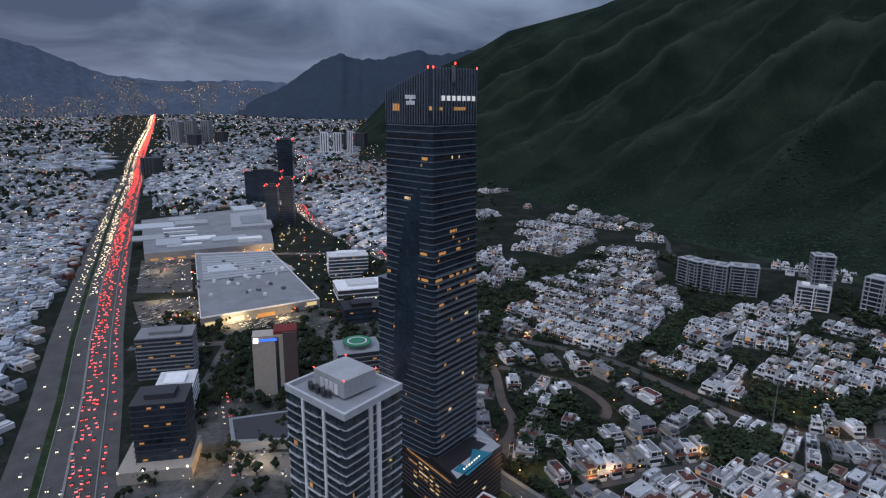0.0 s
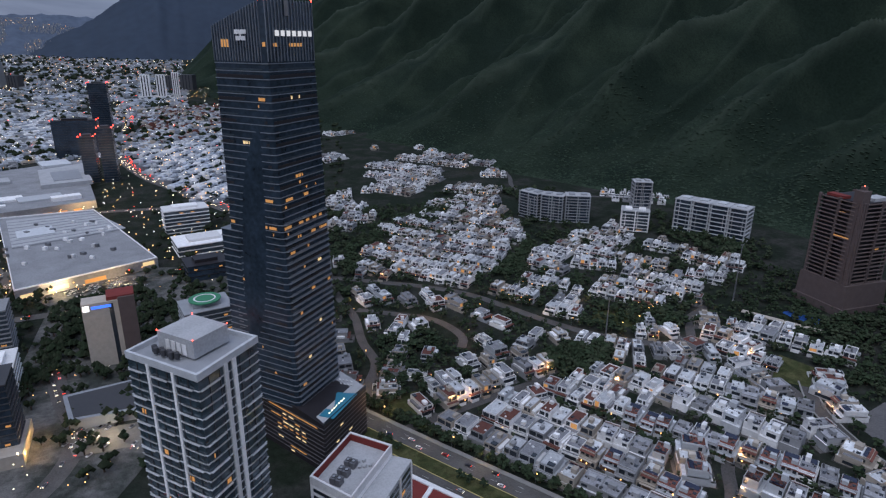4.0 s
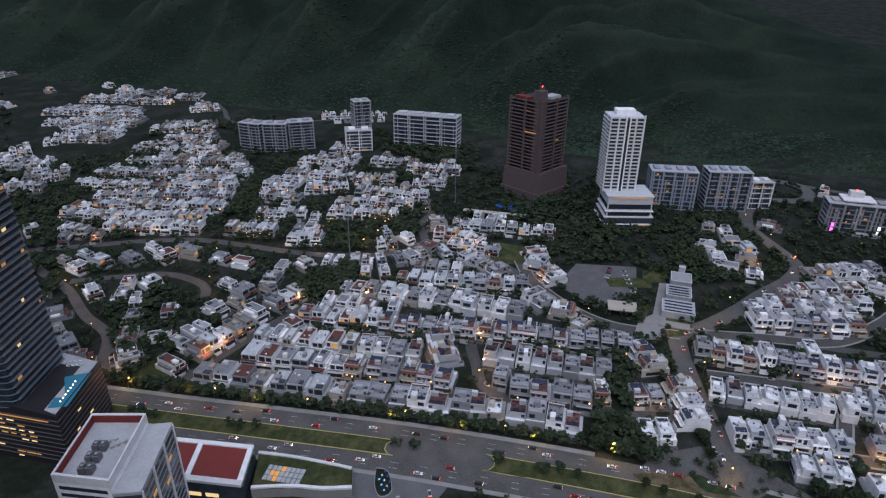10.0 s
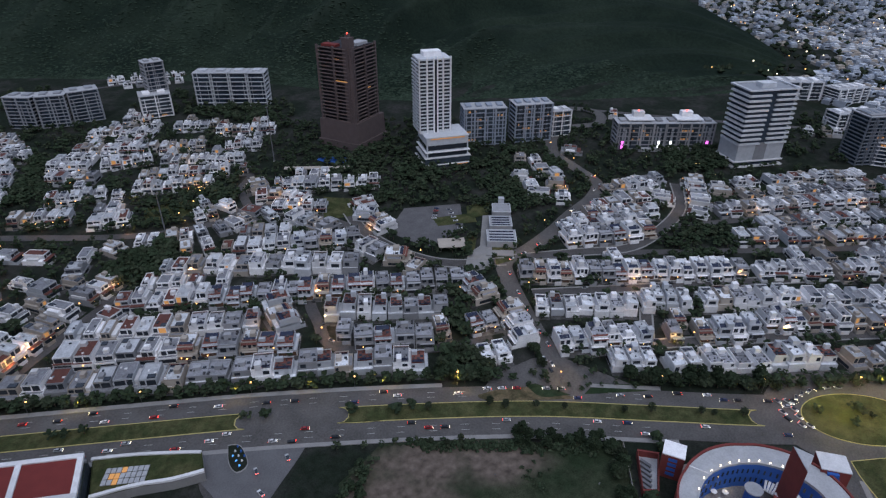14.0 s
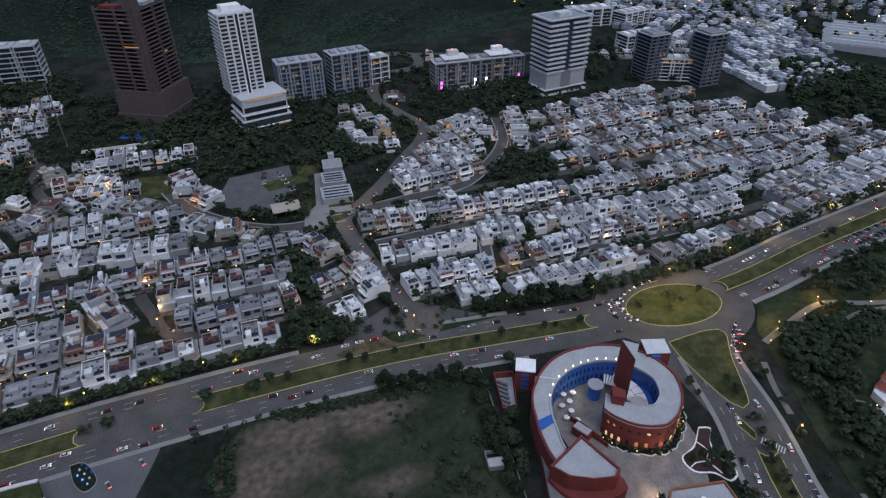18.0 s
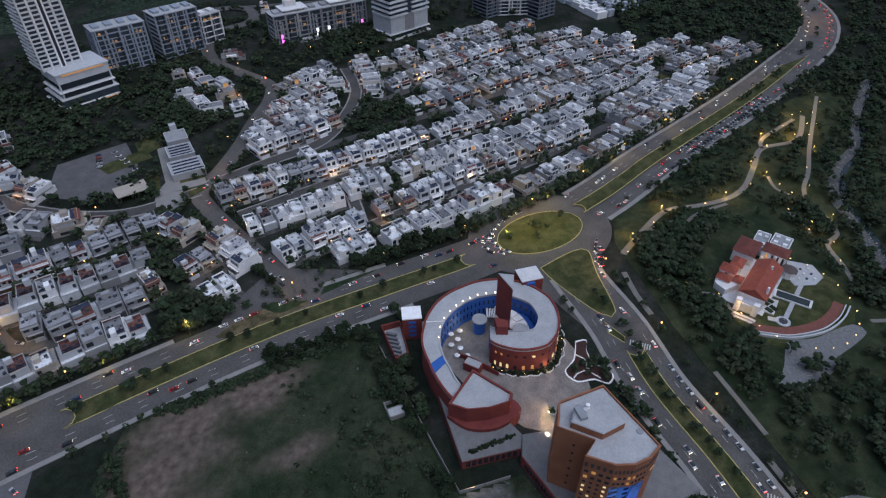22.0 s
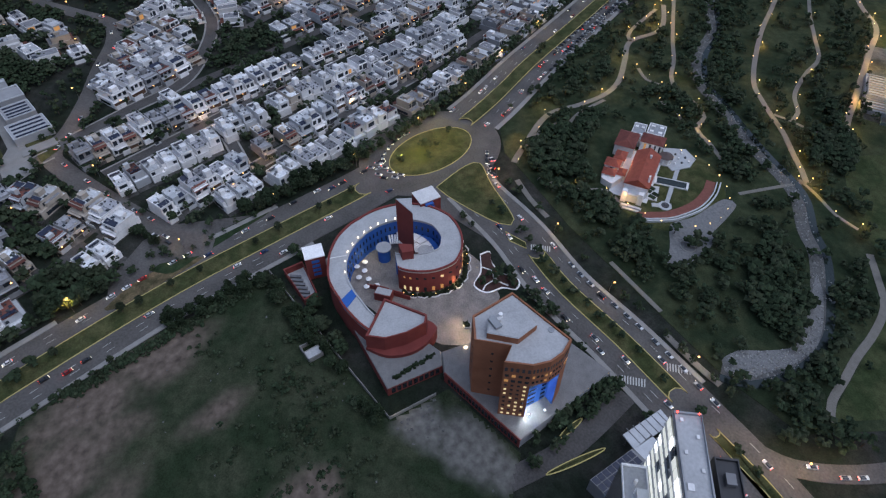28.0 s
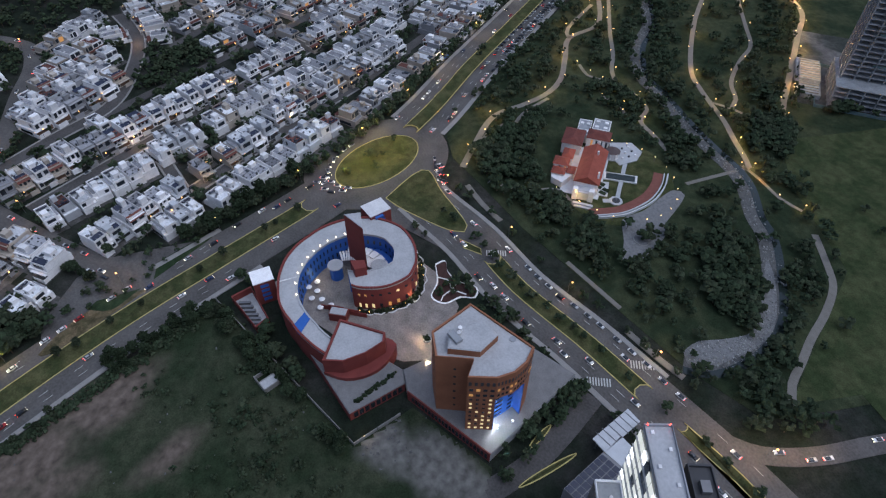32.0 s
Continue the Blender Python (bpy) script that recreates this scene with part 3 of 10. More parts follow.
marks = Mesh()
for line, offs in ((NW_AVE, (-15, -11, 11, 15)), (NE_AVE, (-14, -10, 10, 14)), (SOUTH[5:], (-12.5, -8.8, 9.5))):
    for o in offs:
        side = offset_line(line, o)
        for i in range(0, len(side) - 1, 2):
            p, q = side[i], side[i + 1]
            ribbon([p, ((p[0] + q[0]) / 2, (p[1] + q[1]) / 2)], 0.1, -0.1, 0.095, 0.02, marks)
for cx, cy, turn in ((285, 92, -45), (240, -112, 70), (150, -152, 66), (148, -128, 66)):
    for k in range(9):
        c, s = math.cos(radians(turn)), math.sin(radians(turn))
        x, y = cx + (k - 4) * 1.3 * c, cy + (k - 4) * 1.3 * s
        ribbon([(x + 2.2 * s, y - 2.2 * c), (x - 2.2 * s, y + 2.2 * c)], 0.3, -0.3, 0.1, 0.02, marks)
tagged(marks.link("road_markings", M_MARK), "worn white lane lines and zebra crossings", "road marking", kind="stuff")

# the vacant field, the park, the river
FIELD = [(182, 148), (218, 98), (249, 36), (151, -13), (161, -42), (124, -66), (96, -52), (70, 10), (96, 80), (150, 150)]
tagged(patch(FIELD, 0.0).link("vacant_field", M_FIELD), "vacant field of rough grass and bare brown earth", "field", kind="structure")
BARE = [((150, 128), 30, 14, -40), ((186, 118), 26, 13, -52), ((205, 90), 20, 12, -55), ((120, 110), 26, 12, -30), ((170, 62), 14, 6, -60), ((118, 30), 18, 8, -50)]  # middle, half axes and turn of the bare places
DUST = [((146, -28), 15, 9, 35), ((132, -44), 18, 10, 35), ((116, -58), 10, 6, 20)]


def spread(places, x, y):
    """How bare the ground is at a place, from 0 to 1."""
    best = 0.0
    for (cx, cy), a, b, turn in places:
        c, q = math.cos(radians(turn)), math.sin(radians(turn))
        u, v = ((x - cx) * c + (y - cy) * q) / a, (-(x - cx) * q + (y - cy) * c) / b
        best = max(best, min(1.0, max(0.0, 1.75 - 1.1 * math.hypot(u, v) + 0.6 * noise.noise((x * 0.05, y * 0.05, 2)) + 0.22 * noise.noise((x * 0.17, y * 0.17, 4)))))
    return best


sheet, bare, dust, at = Mesh(), [], [], {}
for i in range(64, 252, 2):
    for j in range(-68, 152, 2):
        if all(inside(i + a, j + b, FIELD) for a, b in ((0, 0), (2, 0), (2, 2), (0, 2))):
            f = []
            for p in ((i, j), (i + 2, j), (i + 2, j + 2), (i, j + 2)):
                if p not in at:
                    at[p] = len(sheet.v)
                    sheet.v.append((*p, land(*p) + 0.17 + 0.12 * noise.noise((p[0] * 0.2, p[1] * 0.2, 1))))
                    bare.append(spread(BARE, *p))
                    dust.append(spread(DUST, *p))
                f.append(at[p])
            sheet.f.append(tuple(f))
            sheet.m.append(0)
M_WASTE = two_tone("rough_field_growth", (0.022, 0.034, 0.018), (0.052, 0.058, 0.036), 0.03, 0.40, 0.66, third=(0.085, 0.075, 0.058))
for name, col in (("bare", (0.135, 0.107, 0.088)), ("dust", (0.15, 0.145, 0.135))):
    wn, wlk = M_WASTE.node_tree.nodes, M_WASTE.node_tree.links
    wb = wn["Principled BSDF"]
    wsrc = wb.inputs["Base Color"].links[0].from_socket
    wa, wm, ws, wt_, wv = wn.new("ShaderNodeAttribute"), wn.new("ShaderNodeMixRGB"), wn.new("ShaderNodeTexNoise"), wn.new("ShaderNodeNewGeometry"), wn.new("ShaderNodeVectorMath")
    wa.attribute_name = name
    ws.inputs["Scale"].default_value, ws.inputs["Detail"].default_value = 0.25, 7
    wlk.new(wt_.outputs["Position"], ws.inputs["Vector"])
    wv.operation = "SCALE"
    wv.inputs[0].default_value = tuple(c * 1.9 for c in col)
    wlk.new(ws.outputs["Fac"], wv.inputs["Scale"])
    wlk.new(wa.outputs["Fac"], wm.inputs[0])
    wlk.new(wsrc, wm.inputs[1])
    wlk.new(wv.outputs["Vector"], wm.inputs[2])
    wlk.new(wm.outputs["Color"], wb.inputs["Base Color"])
soil = sheet.link("field_ground", M_WASTE, smooth=True)
soil.data.attributes.new("bare", "FLOAT", "POINT").data.foreach_set("value", bare)
soil.data.attributes.new("dust", "FLOAT", "POINT").data.foreach_set("value", dust)
tagged(soil, "rough grass with bare brown earth and grey dirt", "ground", kind="structure")
PARK = [(372, -122), (330, -116), (300, -124), (255, -134), (200, -152), (140, -172), (108, -190), (102, -230), (96, -290), (60, -370), (180, -520), (420, -620), (620, -520), (600, -380), (540, -310), (450, -205)]
tagged(patch(PARK, -0.06).link("park_lawn", two_tone("park_grass", (0.022, 0.033, 0.018), (0.044, 0.054, 0.029), 0.035)), "dark green lawns of a large park", "lawn", kind="structure")
RIVER = smooth_line([(146, -172), (140, -183), (143, -207), (156, -230), (182, -250), (205, -264), (223, -269), (248, -281), (267, -284), (292, -283), (322, -284), (358, -287), (386, -288), (427, -308), (461, -339), (510, -364), (600, -420)], 6)
tagged(ribbon(RIVER, 5, -6, 0.1, 0.4).link("river_bed", M_STREAM), "dark stony bed of a stream through the park", "river", kind="structure")
tagged(ribbon(offset_line(RIVER, -5), 2.2, -2.2, 0.16, 0.2).link("stream", M_WATER), "dark narrow stream on the gravel bed", "water", kind="structure")
BAR = smooth_line([(151, -175), (154, -185), (151, -201), (152, -216), (170, -235), (190, -253), (175, -247), (152, -229), (143, -213), (140, -194), (139, -179), (145, -173), (151, -175)], 4)[:-1]
tagged(patch(BAR, 0.18).link("gravel_bar", M_GRAVEL), "broad gravel bar in the river bend", "river", kind="structure")
PATHS = [  # centre line, width, light of its lamps
    ([(519, -321), (475, -297), (459, -262), (431, -245), (401, -227), (385, -209), (376, -187), (367, -158), (335, -131), (319, -119)], 4.2, 3200), ([(301, -116), (281, -119), (264, -124)], 3.4, 0),
    ([(378, -206), (365, -181), (352, -168)], 2.6, 0), ([(340, -138), (351, -150), (356, -162)], 2.6, 0), ([(512, -310), (476, -269), (459, -262)], 3.2, 2600), ([(416, -250), (399, -249), (389, -257)], 2.6, 900),
    ([(560, -352), (517, -330), (458, -300), (423, -284), (399, -270), (378, -265), (361, -270), (343, -268), (331, -256), (311, -256), (295, -255)], 3.2, 1300),
    ([(540, -455), (498, -420), (456, -383), (409, -348), (377, -328), (358, -322), (336, -317), (315, -313), (290, -305), (273, -300), (263, -296)], 3.8, 2000), ([(263, -296), (262, -268), (261, -248)], 2.6, 0), ([(266, -293), (251, -295), (232, -295), (218, -300)], 2.2, 900),
    ([(505, -462), (472, -441), (433, -419), (402, -401), (384, -378), (366, -358), (353, -347), (335, -338), (326, -327)], 3.2, 1300), ([(336, -319), (326, -327), (314, -333), (310, -338)], 2.6, 0),
    ([(520, -520), (481, -500), (440, -484), (405, -451), (367, -414), (340, -388), (321, -369), (306, -356)], 4.4, 4200), ([(199, -293), (182, -285), (164, -275), (150, -258), (139, -240), (129, -226), (120, -213), (111, -206)], 4.0, 0),
    ([(222, -147), (203, -153), (184, -159)], 2.6, 0), ([(170, -155), (152, -161), (138, -167)], 3.4, 0), ([(300, -130), (285, -150), (280, -168), (262, -172)], 2.4, 500), ([(368, -246), (352, -252), (343, -250)], 2.4, 500)]
pth = Mesh()
for line, w, watts in PATHS:
    ribbon(smooth_line(line, 5), w / 2, -w / 2, 0.13, 0.3, pth)
tagged(pth.link("park_paths", M_PATH), "winding pale paved paths through the park", "path", kind="structure")
tagged(patch(smooth_line([(215, -177), (227, -185), (240, -191), (245, -196), (247, -210), (254, -225), (258, -237), (252, -241), (242, -229), (233, -216), (223, -209), (217, -198), (212, -189), (211, -182), (215, -177)], 3)[:-1][::-1], 0.12).link("gravel_court", M_GRAVEL), "pale gravel court below the curved garden wall", "ground", kind="structure")
tagged(Mesh().ring(ellipse(225, -195, 5.2, 4.4, 0, 24), ellipse(225, -195, 4.7, 3.9, 0, 24), 0.0, 0.45, closed=True).link("court_kerb", M_PAVE), "low round kerb under the tree of the gravel court", "kerb", kind="structure")
tagged(patch([(405, 293), (440, 255), (403, 229), (362, 239), (364, 281)], 0.05).link("car_park", make_material("worn_car_park", (0.115, 0.11, 0.112), 0.9, var=0.3, scale=0.1, fine=1.0)), "bare grey car park of worn asphalt", "car park", kind="structure")
LAWNS = [[(277, 489), (318, 463), (300, 440), (261, 465)], [(382, 369), (394, 344), (369, 323), (350, 340)], [(602, -212), (587, -240), (553, -202), (575, -195)], [(60, 398), (86, 402), (78, 372), (58, 376)], [(404, 262), (432, 236), (420, 226), (395, 250)], [(380, 186), (392, 196), (404, 184), (392, 176)]]
tagged(patch(smooth_line([(242, 123), (256, 112), (270, 92), (277, 73), (272, 72), (255, 95), (241, 117), (242, 123)], 3)[:-1][::-1], 0.14).link("dry_verge", two_tone("dry_grass_verge", (0.07, 0.062, 0.034), (0.15, 0.115, 0.07), 0.15)), "dry brown grass verge beside the avenue", "verge", kind="structure")
SIDE_VERGE = [(265, 103), (277, 91), (292, 74), (304, 47), (301, 39), (286, 58), (270, 79), (261, 91)]
tagged(patch(smooth_line(SIDE_VERGE + SIDE_VERGE[:1], 3)[:-1][::-1], 0.17).link("side_verge", M_DARKGRASS), "planted verge between the avenue and the side street", "verge", kind="structure")
lw = Mesh()
for poly in LAWNS:
    patch(poly, 0.1, lw)
tagged(lw.link("lawns", M_GRASS), "small mown lawns among the houses", "lawn", kind="structure")
tagged(patch([(111, -205), (106, -240), (85, -240), (92, -330), (180, -420), (272, -420), (282, -336), (240, -310), (170, -290), (130, -232)], 0.02).link("green_field", two_tone("meadow_grass", (0.034, 0.048, 0.021), (0.058, 0.068, 0.032), 0.06)), "broad open green field beyond the river path", "lawn", kind="structure")


tagged(patch([(122, 226), (126, 224), (160, 181), (150, 178), (124, 172), (110, 190), (114, 212)], 0.09).link("drop_off", M_DROP), "pale concrete drop-off before the halls", "paving", kind="structure")
do = thing("display_island", "small kerbed island with blue-lit display figures", "traffic island")
DI = smooth_line([(137, 216), (140.5, 210), (134, 197), (127, 197.5), (129, 206), (137, 216)], 2)[:-1]
Mesh().ring(DI, [(133.6 + (x - 133.6) * 0.93, 205.4 + (y - 205.4) * 0.93) for x, y in DI], 0, 0.5, closed=True).link("kerb", M_PAVE, do, "pale kerb")
Mesh().prism([(133.6 + (x - 133.6) * 0.93, 205.4 + (y - 205.4) * 0.93) for x, y in DI], 0, 0.4).link("bed", M_GROUND, do)
for k in range(9):
    x, y = 131 + (k % 3) * 2.4 + k * 0.4, 200 + k * 1.3
    Mesh().box(x - 0.5, x + 0.5, y - 0.35, y + 0.35, 0.4, 1.2 + 0.3 * (k % 3), top=0.5).link("figure", (M_BLUELED2, M_WHITE, M_BLUE)[k % 3], do, "small blue-lit figure")
tagged(patch([(455, -134), (470, -150), (463, -157), (448, -141)], 0.2).link("ball_court", M_BLUE), "blue painted ball court behind the avenue hedge", "court", kind="structure")
# ---- the towers by the avenue ----
bt = random.Random(5)


def lerp_poly(a, b, t):
    return [(p[0] + (q[0] - p[0]) * t, p[1] + (q[1] - p[1]) * t) for p, q in zip(a, b)]


def grown(poly, k):
    """The outline moved outwards by about k metres."""
    cx, cy = sum(p[0] for p in poly) / len(poly), sum(p[1] for p in poly) / len(poly)
    out = []
    for x, y in poly:
        r = math.hypot(x - cx, y - cy)
        out.append((cx + (x - cx) * (1 + k * 1.3 / r), cy + (y - cy) * (1 + k * 1.3 / r)))
    return out


def on_face(mesh, p, q, z0, z1, a, b, out=0.15, thick=0.2, slot=0):
    """A panel on the wall from p to q, between shares a and b of its length; the outside lies to the right of p to q."""
    dx, dy = q[0] - p[0], q[1] - p[1]
    L = math.hypot(dx, dy)
    nx, ny = dy / L, -dx / L
    u = [(p[0] + dx * t, p[1] + dy * t) for t in (a, b)]
    o = [(x + nx * out, y + ny * out) for x, y in u]
    i = [(x + nx * (out - thick), y + ny * (out - thick)) for x, y in u]
    mesh.add([(*o[0], z0), (*o[1], z0), (*i[1], z0), (*i[0], z0), (*o[0], z1), (*o[1], z1), (*i[1], z1), (*i[0], z1)], [(0, 1, 5, 4), (1, 2, 6, 5), (2, 3, 7, 6), (3, 0, 4, 7), (4, 5, 6, 7), (3, 2, 1, 0)], slot)
    return mesh


def storeys(ob, poly, z0, z1, n, glass, slab, over=0.5, depth=0.35, top=None, name="floor_slab"):
    """A glazed body with a floor slab at each storey, as parts of a tower."""
    top = top or poly
    k = len(poly)
    Mesh().add([(*p, z0) for p in poly] + [(*p, z1) for p in top], [(i, (i + 1) % k, (i + 1) % k + k, i + k) for i in range(k)] + [tuple(range(k, 2 * k))]).link("glazing", glass, ob)
    for f in range(n + 1):
        z = z0 + (z1 - z0) * f / n
        Mesh().prism(grown(lerp_poly(poly, top, f / n), over), z - depth / 2, z + depth / 2).link(name, slab, ob)


def lit(ob, p, q, z0, h, spans, mat=M_LIT, out=0.3):
    for a, b in spans:
        on_face(Mesh(), p, q, z0, z0 + h, a, b, out, 0.1).link("lit_window", mat, ob)


# the skyscraper
sky = thing("skyscraper", "dark blue glass skyscraper with thin floor lines and slanting crown", "skyscraper")
SB = [(-3.2, 343), (24, 377), (-8, 404), (-36, 369.5), (-5.6, 343.6)]
ST = [(-6.5, 343.5), (18.5, 378), (-9, 401), (-34, 369), (-9.5, 345)]
NF, Z0, Z1 = 52, 36.0, 242.0
k5 = len(SB)
Mesh().add([(*p, Z0) for p in SB] + [(*p, Z1) for p in lerp_poly(SB, ST, 0.87)], [(i, (i + 1) % k5, (i + 1) % k5 + k5, i + k5) for i in range(k5)]).link("shaft_glazing", M_GLASS, sky)
for f in range(NF + 1):
    z = Z0 + (Z1 - Z0) * f / NF
    sl = grown(lerp_poly(SB, ST, 0.87 * f / NF), 0.32)
    Mesh().prism(sl, z - 0.24, z + 0.24).link("floor_line", M_LINE, sky)
    if f < NF and f % 3 != 1:  # spandrel bands of darker or bluer glass between the lines
        pl = lerp_poly(SB, ST, 0.87 * (f + 0.3) / NF)
        for i in (0, 3):
            on_face(Mesh(), pl[i], pl[(i + 1) % 5], z + 0.5, z + (1.5, 0, 2.2)[f % 3], 0.01, 0.99, 0.12, 0.1).link("spandrel", (M_GLASS2, M_GLASS, M_BLACKB)[f % 3], sky)
for f in range(NF):
    z = Z0 + (Z1 - Z0) * f / NF
    pl = lerp_poly(SB, ST, 0.87 * f / NF)
    if f < 31:
        sl = Mesh()
        on_face(sl, pl[0], pl[1], z - 0.3, z + 0.3, 0.01, 0.99, 1.3, 1.2)
        on_face(sl, pl[0], pl[1], z + 1.15, z + 1.4, 0.02, 0.98, 1.25, 0.15)
        sl.link("balcony", M_LINE, sky)
wing = [(-31, 365), (-41, 374), (-24, 394), (-12, 385)]
Mesh().prism(wing, 36, 147).link("wing_glazing", M_GLASS, sky)
for f in range(0, 28):
    z = 36 + 111 * f / 27
    Mesh().prism(grown(wing, 0.4), z - 0.24, z + 0.24).link("floor_line", M_LINE, sky)
crown_b = lerp_poly(SB, ST, 0.88)
tops = [273, 274, 268, 260.5, 272.5]
Mesh().prism(crown_b, Z1 + 0.3, tops).link("crown", M_GLASS, sky, "dark glass crown with a slanting top")
for i, j, n in ((3, 4, 17), (0, 1, 15), (1, 2, 14), (2, 3, 14)):
    for k in range(n + 1):
        a = k / n
        zt = tops[i] + (tops[j] - tops[i]) * a
        on_face(Mesh(), crown_b[i], crown_b[j], Z1 + 1, zt + 0.4, max(0, a - 0.006), min(1, a + 0.006), 0.5, 0.6).link("fin", M_LINE, sky)
for t, zb, h, i, j, a, b in ((0, 250, 4.0, 3, 4, 0.18, 0.34), (0, 250.5, 2.2, 4, 0, 0.3, 0.8), (0, 250.5, 1.8, 0, 1, 0.12, 0.2), (0, 250.5, 1.8, 0, 1, 0.45, 0.72)):
    lit(sky, crown_b[i], crown_b[j], zb, h, [(a, b)], M_LIT)
for f, face, spans, m in ((47, 0, ((0.4, 0.6),), M_OFF), (47, 3, ((0.86, 0.99),), M_LIT), (41, 3, ((0.42, 0.6),), M_OFF), (36, 0, ((0.22, 0.62),), M_LIT), (33, 0, ((0.1, 0.25), (0.5, 0.6)), M_LIT), (33, 3, ((0.45, 0.52), (0.8, 0.95)), M_LIT), (29, 3, ((0.02, 0.98),), M_LIT), (29, 0, ((0.02, 0.97),), M_LIT),
                         (27, 0, ((0.6, 0.7), (0.8, 0.98)), M_LIT), (25, 0, ((0.1, 0.2),), M_LIT), (22, 0, ((0.7, 0.78),), M_OFF), (18, 0, ((0.5, 0.58), (0.9, 0.96)), M_LIT), (9, 3, ((0.2, 0.26),), M_LIT), (7, 0, ((0.3, 0.36),), M_OFF), (3, 0, ((0.12, 0.2),), M_LIT), (12, 0, ((0.62, 0.67),), M_OFF), (15, 0, ((0.2, 0.25),), M_LIT), (31, 3, ((0.55, 0.6),), M_LIT), (20, 3, ((0.1, 0.2),), M_LIT)):
    z = Z0 + (Z1 - Z0) * f / NF + 0.8
    pl = lerp_poly(SB, ST, 0.87 * (f + 0.5) / NF)
    cut = [(a + (b - a) * k / 6, a + (b - a) * (k + bt.uniform(0.4, 0.95)) / 6) for a, b in spans for k in range(6) if b - a > 0.15 and bt.random() < 0.72] + [(a, b) for a, b in spans if b - a <= 0.15]
    lit(sky, pl[face], pl[(face + 1) % 5], z, 1.7, cut, m)
for _ in range(16):  # single lit rooms
    f, face, a = bt.choice((bt.randrange(0, NF), bt.randrange(22, 36))), bt.choice((0, 0, 3)), bt.uniform(0.02, 0.93)
    pl = lerp_poly(SB, ST, 0.87 * (f + 0.5) / NF)
    lit(sky, pl[face], pl[(face + 1) % 5], Z0 + (Z1 - Z0) * f / NF + 1.1, 1.5, [(a, a + bt.uniform(0.012, 0.035))], M_LIT)
sign = Mesh()  # the sign over the right face as plain bars, the emblem as two rounded leaves
for k in range(7):
    on_face(sign, crown_b[0], crown_b[1], 255.8, 258.6, 0.16 + k * 0.118, 0.16 + k * 0.118 + 0.07, 0.9, 0.3)
sign.link("sign_bars", M_SIGN, sky, "pale lit sign drawn as plain bars")
emb = Mesh()
for a, b, z0, z1 in ((0.5, 0.61, 256.6, 258.8), (0.63, 0.74, 256.6, 258.8), (0.52, 0.61, 253.4, 255.6), (0.63, 0.72, 253.4, 255.6), (0.605, 0.635, 254, 258.4)):
    on_face(emb, crown_b[3], crown_b[4], z0, z1, a, b, 0.9, 0.3)
emb.link("emblem", M_WHITE, sky, "pale four-leaf emblem")
for p, z in ((crown_b[0], 273), (crown_b[1], 274.2), ((6, 360), 276), (crown_b[4], 273)):
    Mesh().tube(p[0], p[1], 0.35, z - 0.2, z + 1.0, 8).link("beacon", M_RED, sky, "red aviation light")
Mesh().box(4, 6, 356, 372, 266, 275).link("mast", M_STEEL, sky)
pod = thing("podium", "black glazed podium with lit floors and a rooftop pool deck", "podium")
PD = [(10, 322), (40, 360), (25, 386), (-12, 412), (-54, 388), (-27, 370)]
Mesh().prism(PD, -2, [35, 35, 35, 36, 47, 41]).link("body", M_BLACKB, pod)
Mesh().prism([(10.6, 323), (39, 360), (24.6, 384.6), (0, 343)], 35.2, 35.9).link("deck", M_CONC, pod, "pale stone deck")
Mesh().prism([(20.5, 356), (33.5, 351), (16.2, 326.5), (7.8, 331.8), (12.5, 338.5), (17, 335.5)], 36.0, 36.25).link("pool", M_POOL, pod, "lit turquoise pool")
for k in range(7):
    Mesh().tube(14.2 + k * 1.7, 333.0 + k * 2.35, 0.35, 36.2, 36.6, 8).link("pool_light", M_LAMPW, pod)
rail = Mesh()
on_face(rail, PD[0], PD[1], 35, 37.1, 0, 1, 0.1, 0.12)
rail.link("glass_rail", M_GLASS2, pod)
for f in range(10):
    z = 2.5 + f * 3.1
    row = [(0.15 + 0.1 * k, 0.15 + 0.1 * k + bt.uniform(0.05, 0.095)) for k in range(8) if 1.5 < k + bt.random() * 2 < 6.5 and bt.random() < 0.62]
    if f == 9:
        row = [(0.12, 0.9)]
    lit(pod, PD[5], PD[0], z, 0.8, row, (M_OFF, M_LIT)[f % 2])
    lit(pod, PD[0], PD[1], z, 1.2, [(a, b) for a, b in row if bt.random() < 0.22], M_OFF)
    on_face(Mesh(), PD[5], PD[0], z + 1.5, z + 1.8, 0, 1, 0.4, 0.3).link("floor_line", M_STEEL, pod)
    on_face(Mesh(), PD[0], PD[1], z + 1.5, z + 1.8, 0, 1, 0.4, 0.3).link("floor_line", M_STEEL, pod)
for k in range(8):
    d = thing("sun_lounger", "pale sun lounger on the pool deck", "sun lounger", (24.5 + (k % 4) * 2.2, 366 - (k % 4) * 1.2 + (k // 4) * 5, 35.9), 40, "loungers by the pool")
    Mesh().box(-0.35, 0.35, -0.9, 0.5, 0.25, 0.4).link("seat", M_WHITE, d)
    Mesh().box(-0.35, 0.35, 0.5, 1.0, 0.25, 0.8).link("backrest", M_WHITE, d)
    Mesh().box(-0.3, 0.3, -0.8, 0.9, 0.0, 0.25).link("base", M_STEEL, d)

